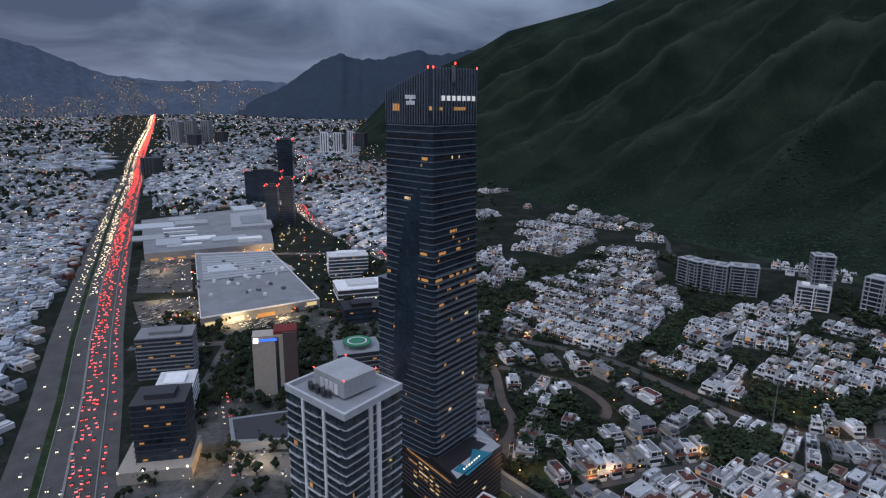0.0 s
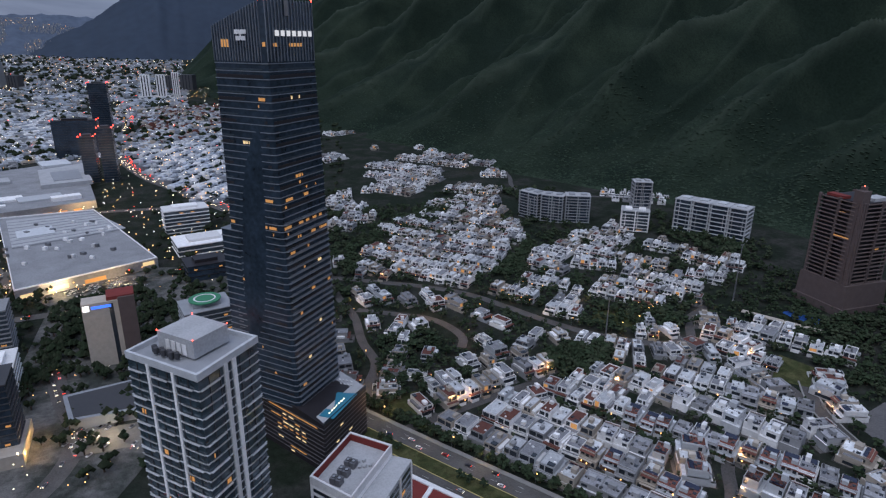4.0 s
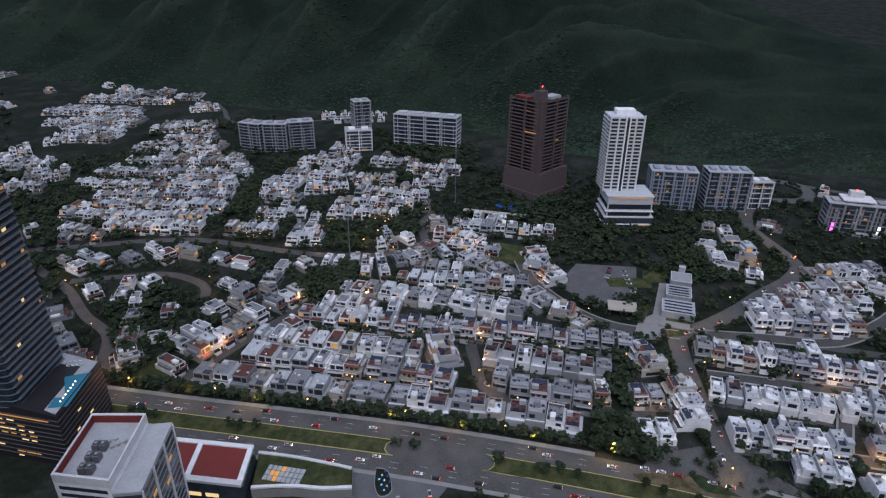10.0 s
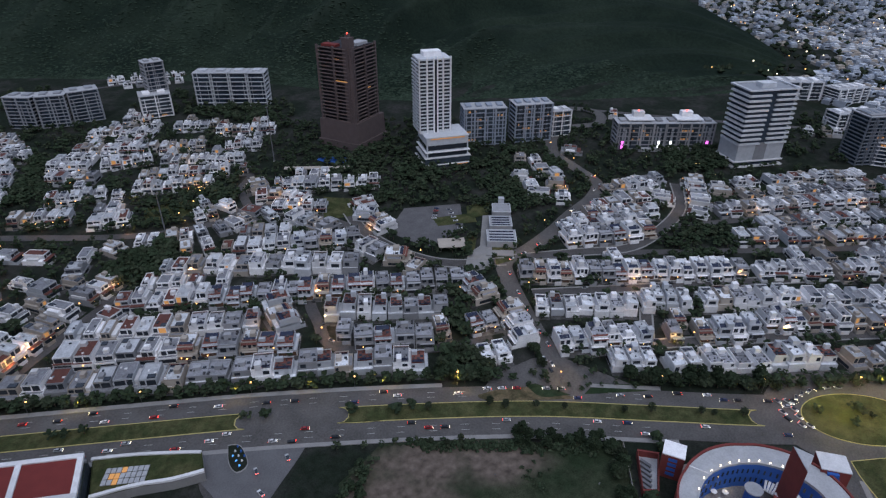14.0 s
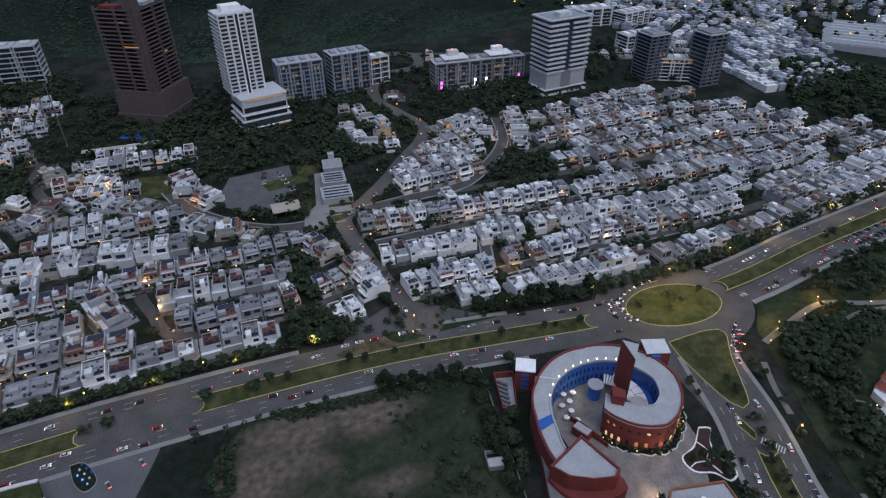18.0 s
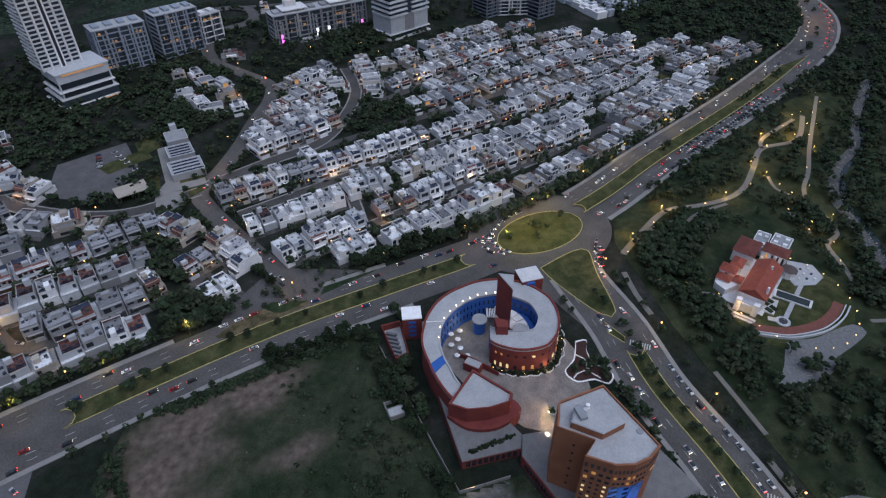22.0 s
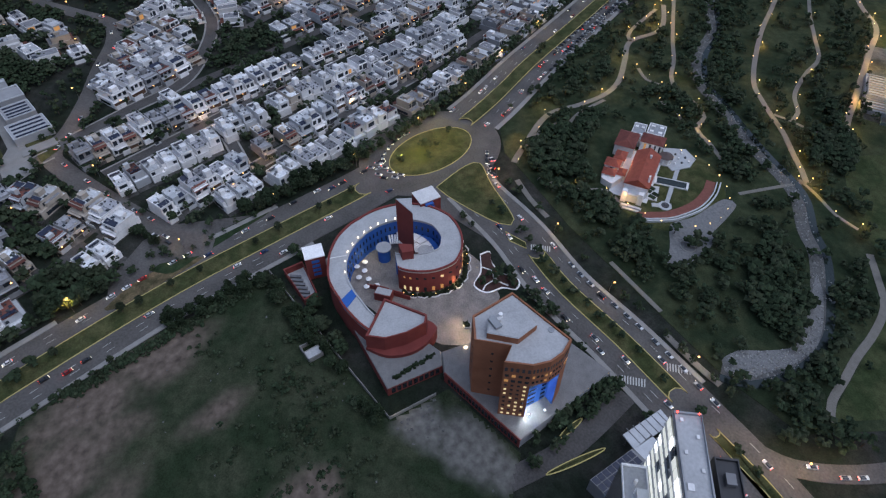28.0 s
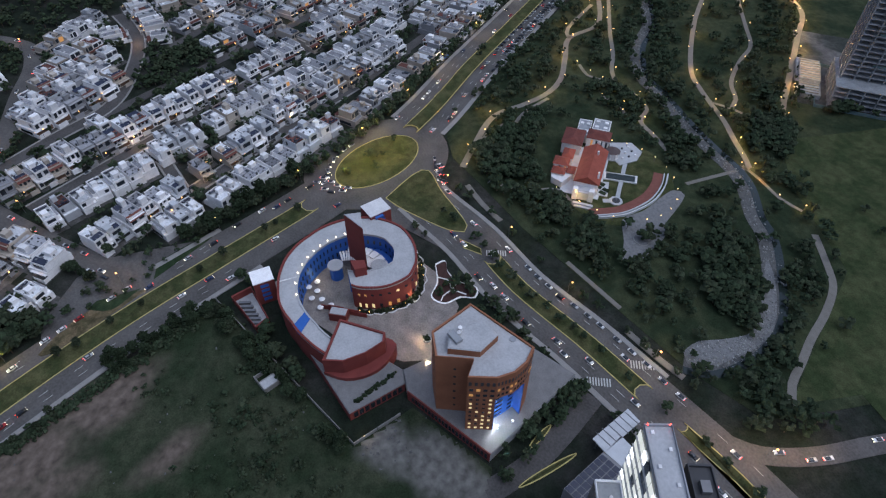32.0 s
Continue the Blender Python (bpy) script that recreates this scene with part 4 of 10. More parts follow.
# the pale framed apartment tower
apt = thing("apartment_tower", "tall apartment tower with pale concrete columns and balconied glass floors", "apartment tower")
AP = [(-57.3, 205.9), (-32.1, 183.7), (-14.7, 207.3), (-39.5, 228)]
inner = grown(AP, -0.3)
Mesh().prism(inner, -2, 151).link("glazing", M_APTGLASS, apt, "blue-grey reflecting glass")
for f in range(43):
    z = 3 + f * 3.45
    fl = Mesh().prism(grown(AP, 0.05), z - 0.15, z + 0.17)
    for i, j in ((0, 1), (1, 2)):
        for a in ((0.03, 0.27), (0.34, 0.62), (0.70, 0.97)) if i == 0 else ((0.02, 0.36), (0.64, 0.97)):
            on_face(fl, AP[i], AP[j], z - 0.15, z + 0.17, a[0] + 0.05 * (f % 3 == 1), a[1] - 0.04 * (f % 3 == 0), 0.75 if (f + int(a[0] * 9)) % 3 == 0 else 0.3, 1.0)
    fl.link("floor_slab", M_PALE, apt)
for i, j, n in ((0, 1, 7), (1, 2, 6)):
    for k in range(1, n):
        on_face(Mesh(), AP[i], AP[j], 0, 151, k / n, k / n + 0.006, 0.05, 0.5).link("mullion", M_TANK, apt)
for i, j, spots in ((0, 1, (0.29, 0.645)), (1, 2, (0.40, 0.54)), (2, 3, (0.3, 0.65)), (3, 0, (0.3, 0.65))):
    for a in spots:
        w = 0.035 if i == 0 else 0.06
        on_face(Mesh(), AP[i], AP[j], -2, 152, a, a + w, 0.25, 1.2).link("column", M_WHITE, apt, "pale concrete column")
Mesh().ring(grown(AP, 0.2), grown(AP, -1.0), 151.6, 154.2, closed=True).link("cornice", M_PALE, apt, "thick pale roof edge")
Mesh().prism(grown(AP, -0.9), 151, 152.6).link("roof", M_SLAB, apt, "dark grey roof deck")
cx, cy = -36.2, 207
u = Vector((-32.1 + 57.3, 183.7 - 205.9)).normalized()
v = Vector((-u.y, u.x))
q = lambda a, b: (cx + u.x * a + v.x * b, cy + u.y * a + v.y * b)
Mesh().prism([q(-8, -7), q(9, -7), q(9, 8), q(-8, 8)], 153.4, 160).link("plant_room", M_CONC, apt, "blue-grey concrete plant room")
for k in range(7):
    p = q(-7.5 + k * 1.8, -9.2 - 0.8 * (k % 2))
    Mesh().tube(p[0], p[1], 0.9, 153.4, 155.6, 10).link("cooling_unit", M_TANK, apt)
for k in range(4):
    p = q(-4 + k * 2.6, -7.15)
    Mesh().prism([(p[0], p[1]), (p[0] + u.x * 2, p[1] + u.y * 2), (p[0] + u.x * 2 - v.x * 0.2, p[1] + u.y * 2 - v.y * 0.2), (p[0] - v.x * 0.2, p[1] - v.y * 0.2)], 154, 158).link("louvre_panel", M_WHITE, apt)
for p in (q(-8, -7), q(9, -7), q(9, 8), q(-8, 8)):
    Mesh().tube(p[0], p[1], 0.18, 160, 160.6, 8).link("beacon", M_RED, apt)
for f, i, a, b in ((37, 0, 0.1, 0.2), (33, 0, 0.36, 0.45), (30, 1, 0.25, 0.36), (27, 0, 0.3, 0.36), (26, 0, 0.4, 0.6), (22, 0, 0.42, 0.5), (22, 1, 0.7, 0.75), (24, 1, 0.04, 0.12), (34, 1, 0.1, 0.13), (31, 0, 0.7, 0.8), (18, 0, 0.1, 0.2), (15, 1, 0.2, 0.3)):
    lit(apt, inner[i], inner[i + 1], 3 + f * 3.45 + 0.5, 1.8, [(a, a + (b - a) * 0.6)], M_LIT, 0.15)

# the office tower with the plant on its roof
off = thing("office_tower", "grey-white office tower with strip windows and roof plant", "office tower")
O1 = [(-0.2, 228), (15.8, 210.6), (38.2, 241.3), (20.4, 256)]
O2 = [(15.8, 210.6), (24.5, 205), (46.3, 236.2), (38.2, 241.3)]
Mesh().prism(O1, -2, 71).link("body", M_WHITE, off)
Mesh().prism(O2, -2, 67.5).link("glazed_wing", M_GLASS2, off)
Mesh().prism(grown(O2, 0.3), 67.5, 68.6).link("wing_roof", M_CONC, off, "pale flat roof")
Mesh().ring(O1, grown(O1, -1.0), 71, 75, closed=True).link("parapet", M_WHITE, off)
Mesh().ring(grown(O1, -1.05), grown(O1, -1.4), 71, 74.6, closed=True).link("parapet_lining", M_REDR, off, "rust red inner face")
Mesh().prism(grown(O1, -1.5), 71, 71.3).link("roof", M_CONC, off)
for f in range(19):
    z = 2 + f * 3.6
    on_face(Mesh(), O1[0], O1[1], z + 1, z + 2.7, 0.08, 0.92, 0.1, 0.2).link("strip_window", M_PANE, off)
    for i, j in ((1, 2), (0, 1)):
        on_face(Mesh(), O2[i], O2[j], z, z + 0.5, 0, 1, 0.3, 0.4).link("spandrel", M_SLAB, off)
for k in range(4):
    on_face(Mesh(), O2[1], O2[2], -2, 68, k / 3 - 0.02 * (k > 0), k / 3 + 0.02 * (k < 3), 0.5, 0.6).link("pier", M_WHITE, off)
lit(off, O2[1], O2[2], 49, 2.2, [(0.55, 0.65)], M_LIT, 0.2)
lit(off, O2[1], O2[2], 56, 2.2, [(0.2, 0.3), (0.7, 0.8)], M_LIT, 0.2)
for k in range(3):
    for j in range(2):
        un = thing("cooling_tower", "grey roof cooling unit with a round fan", "air conditioner", (10 + k * 3.6 + j * 2.2, 226 + k * 5.0 - j * 1.8, 71.3), 53, "roof cooling units")
        Mesh().box(-1.8, 1.8, -1.2, 1.2, 0, 3.2).link("casing", M_STEEL, un)
        Mesh().tube(0, 0, 1.0, 3.2, 3.5, 14).link("fan_ring", M_TANK, un)
        Mesh().tube(0, 0, 0.7, 3.5, 3.55, 14).link("fan", M_SLAB, un)
for k in range(5):
    un = thing("roof_duct", "small grey duct on the tower roof", "duct", (22 + (k % 3) * 2.4, 233 + (k // 3) * 4, 71.3), 50)
    Mesh().box(-0.9, 0.9, -0.5, 0.5, 0, 1.2).link("casing", M_CONC, un)
    Mesh().box(-0.3, 0.3, -0.9, 0.9, 0.2, 0.9).link("branch", M_CONC, un)

# the red-roofed hall and the lawn-roofed hall
hall = thing("banquet_hall", "low hall with dark red roof panels in a white curved frame", "hall")
A, B, C, D = (57, 294), (88, 260), (72, 238), (40, 272)
Mesh().prism([A, D, C, B], -2, 12.4).link("wall_body", M_GLASS2, hall)
hp = lambda s, t: (A[0] + (B[0] - A[0]) * s + (D[0] - A[0]) * t, A[1] + (B[1] - A[1]) * s + (D[1] - A[1]) * t)
for s0, s1 in ((-0.15, 0.33), (0.39, 0.94)):
    Mesh().prism([hp(s0, 0.1), hp(s0, 0.9), hp(s1, 0.9), hp(s1, 0.1)], 12.6, 13.4).link("roof_panel", M_REDR, hall, "dark red roof panel")
for s0, s1, t0, t1 in ((-0.15, 1, 0, 0.1), (-0.15, 1, 0.9, 1.02), (0.33, 0.39, 0.1, 0.9), (0.94, 1.0, 0.1, 0.9)):
    Mesh().prism([hp(s0, t0), hp(s0, t1), hp(s1, t1), hp(s1, t0)], 12.6, 14.2).link("roof_frame", M_WHITE, hall, "white roof frame")
lit(hall, D, C, 3, 2.5, [(0.3, 0.5), (0.55, 0.7)], M_OFF)
hal2 = thing("garden_hall", "low hall with a lawn roof, skylight and white curved edges", "hall")
G2 = [(91, 262), (104, 247), (118, 228), (124, 219), (116, 207), (104, 216), (92, 228), (76, 240)]
Mesh().prism(G2[::-1], -2, 5.6).link("wall_body", M_PAVE, hal2)
Mesh().prism(G2[::-1], 5.6, 6.2, grow=0.97).link("roof_lawn", M_GRASS, hal2, "green roof lawn")
edge = smooth_line(G2[:4], 4)
Mesh().ring(edge, offset_line(edge, -1.8), 5.6, 6.9).link("roof_edge", M_WHITE, hal2)
edge = smooth_line(G2[4:], 4)
Mesh().ring(edge, offset_line(edge, -1.8), 5.6, 6.9).link("roof_edge", M_WHITE, hal2)
sk0, su, sv = Vector((90, 248)), Vector((0.64, -0.77)), Vector((0.77, 0.64))
for k in range(8):
    for j in range(3):
        p = [sk0 + su * (k * 2.6 + a) - sv * (9 - j * 3.6 - b) for a, b in ((0, 0), (2.2, 0), (2.2, 3.1), (0, 3.1))]
        Mesh().prism([tuple(x) for x in p], 6.3, 6.75).link("skylight_pane", M_LIT if (k, j) in ((1, 1), (2, 0), (2, 1), (3, 2)) else M_CONC, hal2)

# ---- blocks along the foot of the mountain ----
def quad(x, y, w, d, turn):
    c, s = math.cos(radians(turn)), math.sin(radians(turn))
    return [(x + a * c - b * s, y + a * s + b * c) for a, b in ((-w / 2, -d / 2), (w / 2, -d / 2), (w / 2, d / 2), (-w / 2, d / 2))]


def balconies(ob, poly, z0, n, h, mat, faces=(0, 3), spans=((0.02, 0.45), (0.55, 0.98)), out=1.2):
    for f in range(n):
        for i in faces:
            p, q = poly[i], poly[(i + 1) % 4]
            for a, b in spans:
                on_face(Mesh(), p, q, z0 + f * h, z0 + f * h + 0.9, a, b, out, out).link("balcony", mat, ob)


# brown tower on its wide brown base
br = thing("brown_apartment_tower", "unlit brown apartment tower on a wide brown podium", "apartment tower")
zb = land(505, 434)
bq = quad(504, 435, 44, 44, 4)
Mesh().prism(quad(506, 435, 53, 52, 4), zb - 8, zb + 28, grow=0.95).link("podium", M_DARKW, br)
Mesh().prism(quad(506, 435, 55, 54, 4), zb - 8, zb + 6).link("podium_base", M_DARKW, br)
Mesh().prism(grown(bq, -2.6), zb + 28, zb + 104).link("glazing", M_BLACKB, br)
for f in range(21):
    z = zb + 28 + f * 3.75
    Mesh().prism(grown(bq, 0.2), z - 0.2, z + 0.3).link("floor_slab", M_BROWNL, br)
    for i, spans in ((3, ((0.03, 0.44), (0.5, 0.86))), (0, ((0.14, 0.5), (0.56, 0.97)))):
        for a, b in spans:
            on_face(Mesh(), bq[i], bq[(i + 1) % 4], z + 0.3, z + 1.3, a, b, 0.9, 0.3).link("balcony", M_BROWNL, br)
for i, spots in ((0, (0.0, 0.07, 0.52, 0.95)), (3, (0.0, 0.46, 0.87, 0.95)), (1, (0.0, 0.5, 0.95)), (2, (0.0, 0.5, 0.95))):
    for a in spots:
        on_face(Mesh(), bq[i], bq[(i + 1) % 4], zb + 28, zb + 105.5, a, a + 0.05, 0.8, 1.8).link("pier", M_DARKW, br)
Mesh().prism(quad(487.5, 418, 9, 9, 4), zb + 26, zb + 115).link("core_tower", M_DARKW, br, "tall brown corner core")
Mesh().prism(quad(490, 420, 4, 4, 4), zb + 115, zb + 118).link("lift_tower", M_DARKW, br)
Mesh().prism(quad(488, 442, 8, 18, 4), zb + 104, zb + 106.5).link("red_roof", M_REDR, br, "red roof terrace")
Mesh().prism(quad(510, 424, 18, 12, 4), zb + 104, zb + 107).link("white_roof", M_CONC, br)
lit(br, bq[3], bq[0], zb + 92, 1.2, [(0.5, 0.65)], M_LIT)
lit(br, bq[3], bq[0], zb + 70, 1.4, [(0.5, 0.85)], M_LIT)
lit(br, bq[0], bq[1], zb + 60, 1.2, [(0.6, 0.7)], M_LIT)
Mesh().tube(490, 420, 0.5, zb + 118, zb + 119.2, 8).link("beacon", M_RED, br)
# white slab tower on a lower podium
wt = thing("white_apartment_tower", "slim white apartment tower above a terraced podium", "apartment tower")
zb = land(515, 325)
wq = quad(516, 336, 33, 26, -41)
Mesh().prism(wq, zb + 30, zb + 104).link("body", M_OFFW, wt)
for f in range(20):
    z = zb + 33 + f * 3.55
    for i, spans in ((0, ((0.04, 0.22), (0.28, 0.43), (0.6, 0.72), (0.78, 0.95))), (3, ((0.04, 0.46), (0.54, 0.96)))):
        for a, b in spans:
            on_face(Mesh(), wq[i], wq[(i + 1) % 4], z, z + 2.1, a, b, 0.06, 0.2).link("window", M_PANE, wt)
    on_face(Mesh(), wq[3], wq[0], z - 0.4, z + 0.6, 0.05, 0.95, 1.3, 1.3).link("balcony", M_OFFW, wt)
on_face(Mesh(), wq[0], wq[1], zb + 30, zb + 103, 0.485, 0.555, 0.1, 0.2).link("dark_slot", M_PANE, wt)
for a in (0.0, 0.24, 0.45, 0.56, 0.74, 0.97):
    on_face(Mesh(), wq[0], wq[1], zb + 30, zb + 106, a, a + 0.03, 0.8, 0.8).link("fin_wall", M_WHITE, wt)
Mesh().prism(quad(518, 338, 18, 12, -41), zb + 104, zb + 109).link("lift_tower", M_WHITE, wt)
w2 = quad(515, 322, 48, 38, -41)
Mesh().prism(w2, zb - 6, zb + 9).link("podium_base", M_GLASS2, wt)
Mesh().prism(grown(w2, -2), zb + 9, zb + 30).link("podium", M_PALE, wt)
for f, z in enumerate((zb + 2, zb + 9, zb + 15, zb + 30)):
    Mesh().prism(grown(w2, 1.2 - f * 0.8), z - 0.5, z + 0.5).link("terrace_slab", M_PALE if f == 3 else M_WHITE, wt)
g2 = grown(w2, -2)
for i in (0, 3):
    on_face(Mesh(), g2[i], g2[(i + 1) % 4], zb + 10, zb + 14.2, 0.03, 0.97, 0.1, 0.2).link("window_band", M_PANE, wt)
    on_face(Mesh(), g2[i], g2[(i + 1) % 4], zb + 17, zb + 22, 0.03, 0.97, 0.1, 0.2).link("window_band", M_PANE, wt)
lit(wt, g2[0], g2[1], zb + 28.5, 1.0, [(0.1, 0.9)], M_LIT, 1.2)
lit(wt, w2[0], w2[1], zb + 0.5, 1.6, [(0.6, 0.95)], M_LIT, 0.3)


def block(name, label, x, y, w, d, turn, h, n, wall=M_WHITE, glass=M_GLASS2, bays=3, faces=(0,), lights=(), base=8):
    """A mid-rise block of balconied floors between cross walls."""
    ob = thing(name, label, "apartment building")
    z0 = land(x, y)
    pl = quad(x, y, w, d, turn)
    Mesh().prism(grown(pl, -1.0), z0 - base, z0 + h).link("glazing", glass, ob)
    for f in range(n + 1):
        z = z0 + h * f / n
        fl = Mesh().prism(grown(pl, 0.3 if glass is not M_GLASS else 0.9), z - 0.25, z + (0.3 if glass is not M_GLASS else 0.55))
        for i in faces:
            if f < n and glass is not M_GLASS:
                for k in range(bays):
                    if (k + f) % 2:
                        on_face(fl, pl[i], pl[(i + 1) % 4], z + 0.3, z + 1.2, (k + 0.08) / bays, (k + 0.92) / bays, 0.5, 0.15)
        fl.link("floor_slab", wall, ob)
    for i in range(4):
        m = bays if i % 2 == 0 else 1
        for k in range(m + 1):
            a = k / m
            on_face(Mesh(), pl[i], pl[(i + 1) % 4], z0 - base, z0 + h + 0.8, max(0, a - 0.018), min(1, a + 0.018), 0.7, 1.6).link("cross_wall", wall, ob)
    for k in range(bays):
        cxk = Vector(pl[0]).lerp(Vector(pl[1]), (k + 0.5) / bays).lerp(Vector(pl[3]).lerp(Vector(pl[2]), (k + 0.5) / bays), 0.5)
        Mesh().prism(quad(cxk.x, cxk.y, w / bays * 0.5, d * 0.5, turn), z0 + h, z0 + h + 2.6).link("roof_room", wall, ob)
    for f, a, b in lights:
        k = max(2, int((b - a) * 16))
        lit(ob, pl[0], pl[1], z0 + h * f / n + 0.6, 1.8, [(a + (b - a) * j / k, a + (b - a) * (j + 0.7) / k) for j in range(k) if bt.random() < 0.6], M_LIT, -0.4)
    for k in range(bays * 2):  # narrow piers and dark screens that break the front
        a = (k + bt.uniform(0.35, 0.65)) / (bays * 2)
        on_face(Mesh(), pl[0], pl[1], z0 + bt.choice((0, h / n, 2 * h / n)), z0 + h * bt.choice((0.78, 0.9, 1.0)), a - 0.012, a + 0.012, 0.35, 0.8).link("pier", bt.choice((wall, M_SLAB, M_PANE)), ob)
    Mesh().prism(grown(pl, 0.8), z0 + h + 0.3, z0 + h + 0.75).link("roof_edge", M_CONC, ob, "pale roof slab")
    return ob


block("hillside_apartments", "grey terraced apartment block with lit rooms", 580, 311, 46, 24, -49, 40, 9, M_BLUEGREY, M_GLASS2, bays=4, lights=((4, 0.3, 0.5), (6, 0.3, 0.55), (8, 0.1, 0.3), (2, 0.4, 0.5), (3, 0.05, 0.2), (5, 0.7, 0.85), (7, 0.8, 0.95), (1, 0.1, 0.3)))
block("hillside_apartments", "grey terraced apartment block with lit rooms", 618, 272, 42, 24, -45, 41, 9, M_BLUEGREY, M_GLASS2, bays=4, lights=((3, 0.2, 0.5), (7, 0.3, 0.4), (5, 0.6, 0.8), (8, 0.2, 0.35), (2, 0.7, 0.9), (4, 0.05, 0.2), (6, 0.8, 0.95)))
block("terraced_block", "low pale block with a lit terrace", 648, 250, 22, 18, -40, 28, 5, M_WHITE, bays=2, lights=((4, 0.1, 0.9),))
for dx, dy in ((0, 0), (29, -44)):
    pr = block("framed_apartments", "grey concrete apartment block with white canopy and coloured facade lights", 662 + dx, 162 + dy, 52, 22, -57, 28, 6, M_GREY, bays=4, lights=((2, 0.3, 0.5), (4, 0.3, 0.6), (3, 0.6, 0.75)))
    zz = land(662 + dx, 162 + dy)
    Mesh().prism(quad(664 + dx, 164 + dy, 28, 20, -57), zz + 30.5, zz + 31.6).link("canopy_roof", M_WHITE, pr, "pale flat canopy")
    Mesh().prism(quad(668 + dx, 167 + dy, 12, 8, -57), zz + 28, zz + 37).link("lift_tower", M_WHITE, pr)
    Mesh().tube(668 + dx, 167 + dy, 0.5, zz + 37, zz + 38.5, 8).link("beacon", M_RED, pr)
    pl = quad(662 + dx, 162 + dy, 52, 22, -57)
    for a, m1 in ((0.1, M_PINK if dx == 0 else M_COOL), (0.86, M_COOL if dx == 0 else M_PINK)):
        for f in range(5):
            on_face(Mesh(), pl[0], pl[1], zz + 1 + f * 4.8, zz + 4.4 + f * 4.8, a, a + 0.045, 0.8, 0.15).link("facade_light", m1 if f < 2 else M_SLAB, pr)
Mesh().prism(quad(668, 132, 62, 10, -57), land(668, 132) - 3, land(668, 132) + 2.5).link("pool_terrace", M_CONC, pr)
st = thing("striped_tower", "pale tower of stepped white balcony bands on a louvred base", "apartment tower")
z0 = land(690, 52)
sq = quad(688, 52, 54, 32, -46)
Mesh().prism(grown(sq, -2.5), z0 - 6, z0 + 77).link("glazing", M_GLASS, st)
Mesh().prism(grown(sq, -1), z0 + 6, z0 + 24).link("louvred_base", M_PALE, st)
on_face(Mesh(), sq[0], sq[1], z0 + 6, z0 + 24, 0.38, 0.62, -0.5, 0.8).link("louvre_screen", M_GREY, st)
for f in range(11):
    z = z0 + 23 + f * 4.9
    for i, spans in ((0, ((0.0, 0.44), (0.56, 1.0))), (3, ((0.05, 1.0),)), (1, ((0, 0.9),))):
        for a, b in spans:
            on_face(Mesh(), sq[i], sq[(i + 1) % 4], z, z + 1.65, a, b, 0.6 + 0.5 * (f % 2), 2.6).link("balcony_band", M_OFFW, st)
Mesh().prism(grown(sq, -2), z0 + 77, z0 + 77.6).link("roof_deck", M_SLAB, st)
Mesh().ring(grown(sq, 1), grown(sq, -1.2), z0 + 77.6, z0 + 79, closed=True).link("roof_frame", M_OFFW, st)
Mesh().prism(quad(688, 52, 16, 10, -46), z0 + 77.6, z0 + 82).link("lift_tower", M_OFFW, st)
Mesh().prism(grown(sq, 1.5), z0 - 1, z0 + 0.6).link("terrace_slab", M_WHITE, st)
Mesh().prism(grown(sq, 1.0), z0 + 4.8, z0 + 6).link("terrace_slab", M_WHITE, st)
for x, y, w, turn in ((330, 778, 32, -62), (351, 755, 30, -40), (380, 743, 32, -22)):
    block("balconied_block", "curving grey apartment block with long dark balconies", x, y, w, 22, turn, 36, 9, M_SLAB, M_GLASS, bays=2, base=12)
sl = block("slim_tower", "slim glass and white tower above a lit base", 448, 698, 22, 20, -20, 60, 13, M_GREY, M_GLASS, bays=2, lights=((1, 0.1, 0.9), (2, 0.3, 0.6)), base=10)
block("white_glazed_block", "white glazed building with a lit floor", 436, 688, 34, 26, -30, 26, 6, M_WHITE, bays=2, lights=((0, 0.2, 0.8),), base=10)
for k in range(4):
    block("row_of_terraced_towers", "grey ribbed apartment block with white roof frames", 494 + 12.5 * k, 664 - 18.5 * k, 20, 24, -56, 42, 8, M_PALE, M_GLASS, bays=1, base=12)
for x, y, h in ((752, -46, 50), (754, -106, 56)):
    tw = block("twin_glass_block", "grey glass block with warm lit corners", x, y, 26, 26, -50, h, 13, M_LINE, M_GLASS, bays=3, lights=((7, 0.6, 0.9), (4, 0.3, 0.4)))
    Mesh().prism(quad(x, y, 22, 22, -50), land(x, y) + h, land(x, y) + h + 2.4).link("roof_screen", M_GREY, tw)
block("link_block", "low glazed block between the twin blocks", 758, -76, 40, 20, -82, 24, 6, M_WHITE, M_GLASS, bays=3, lights=((5, 0.1, 0.9),))
for x, y, w, d, h, turn in ((940, 40, 60, 30, 22, -60), (850, -30, 46, 24, 20, -50), (960, -20, 50, 26, 18, -40)):
    block("white_hillside_block", "white stepped apartment block on the far slope", x, y, w, d, turn, h, 5, M_WHITE, bays=4)
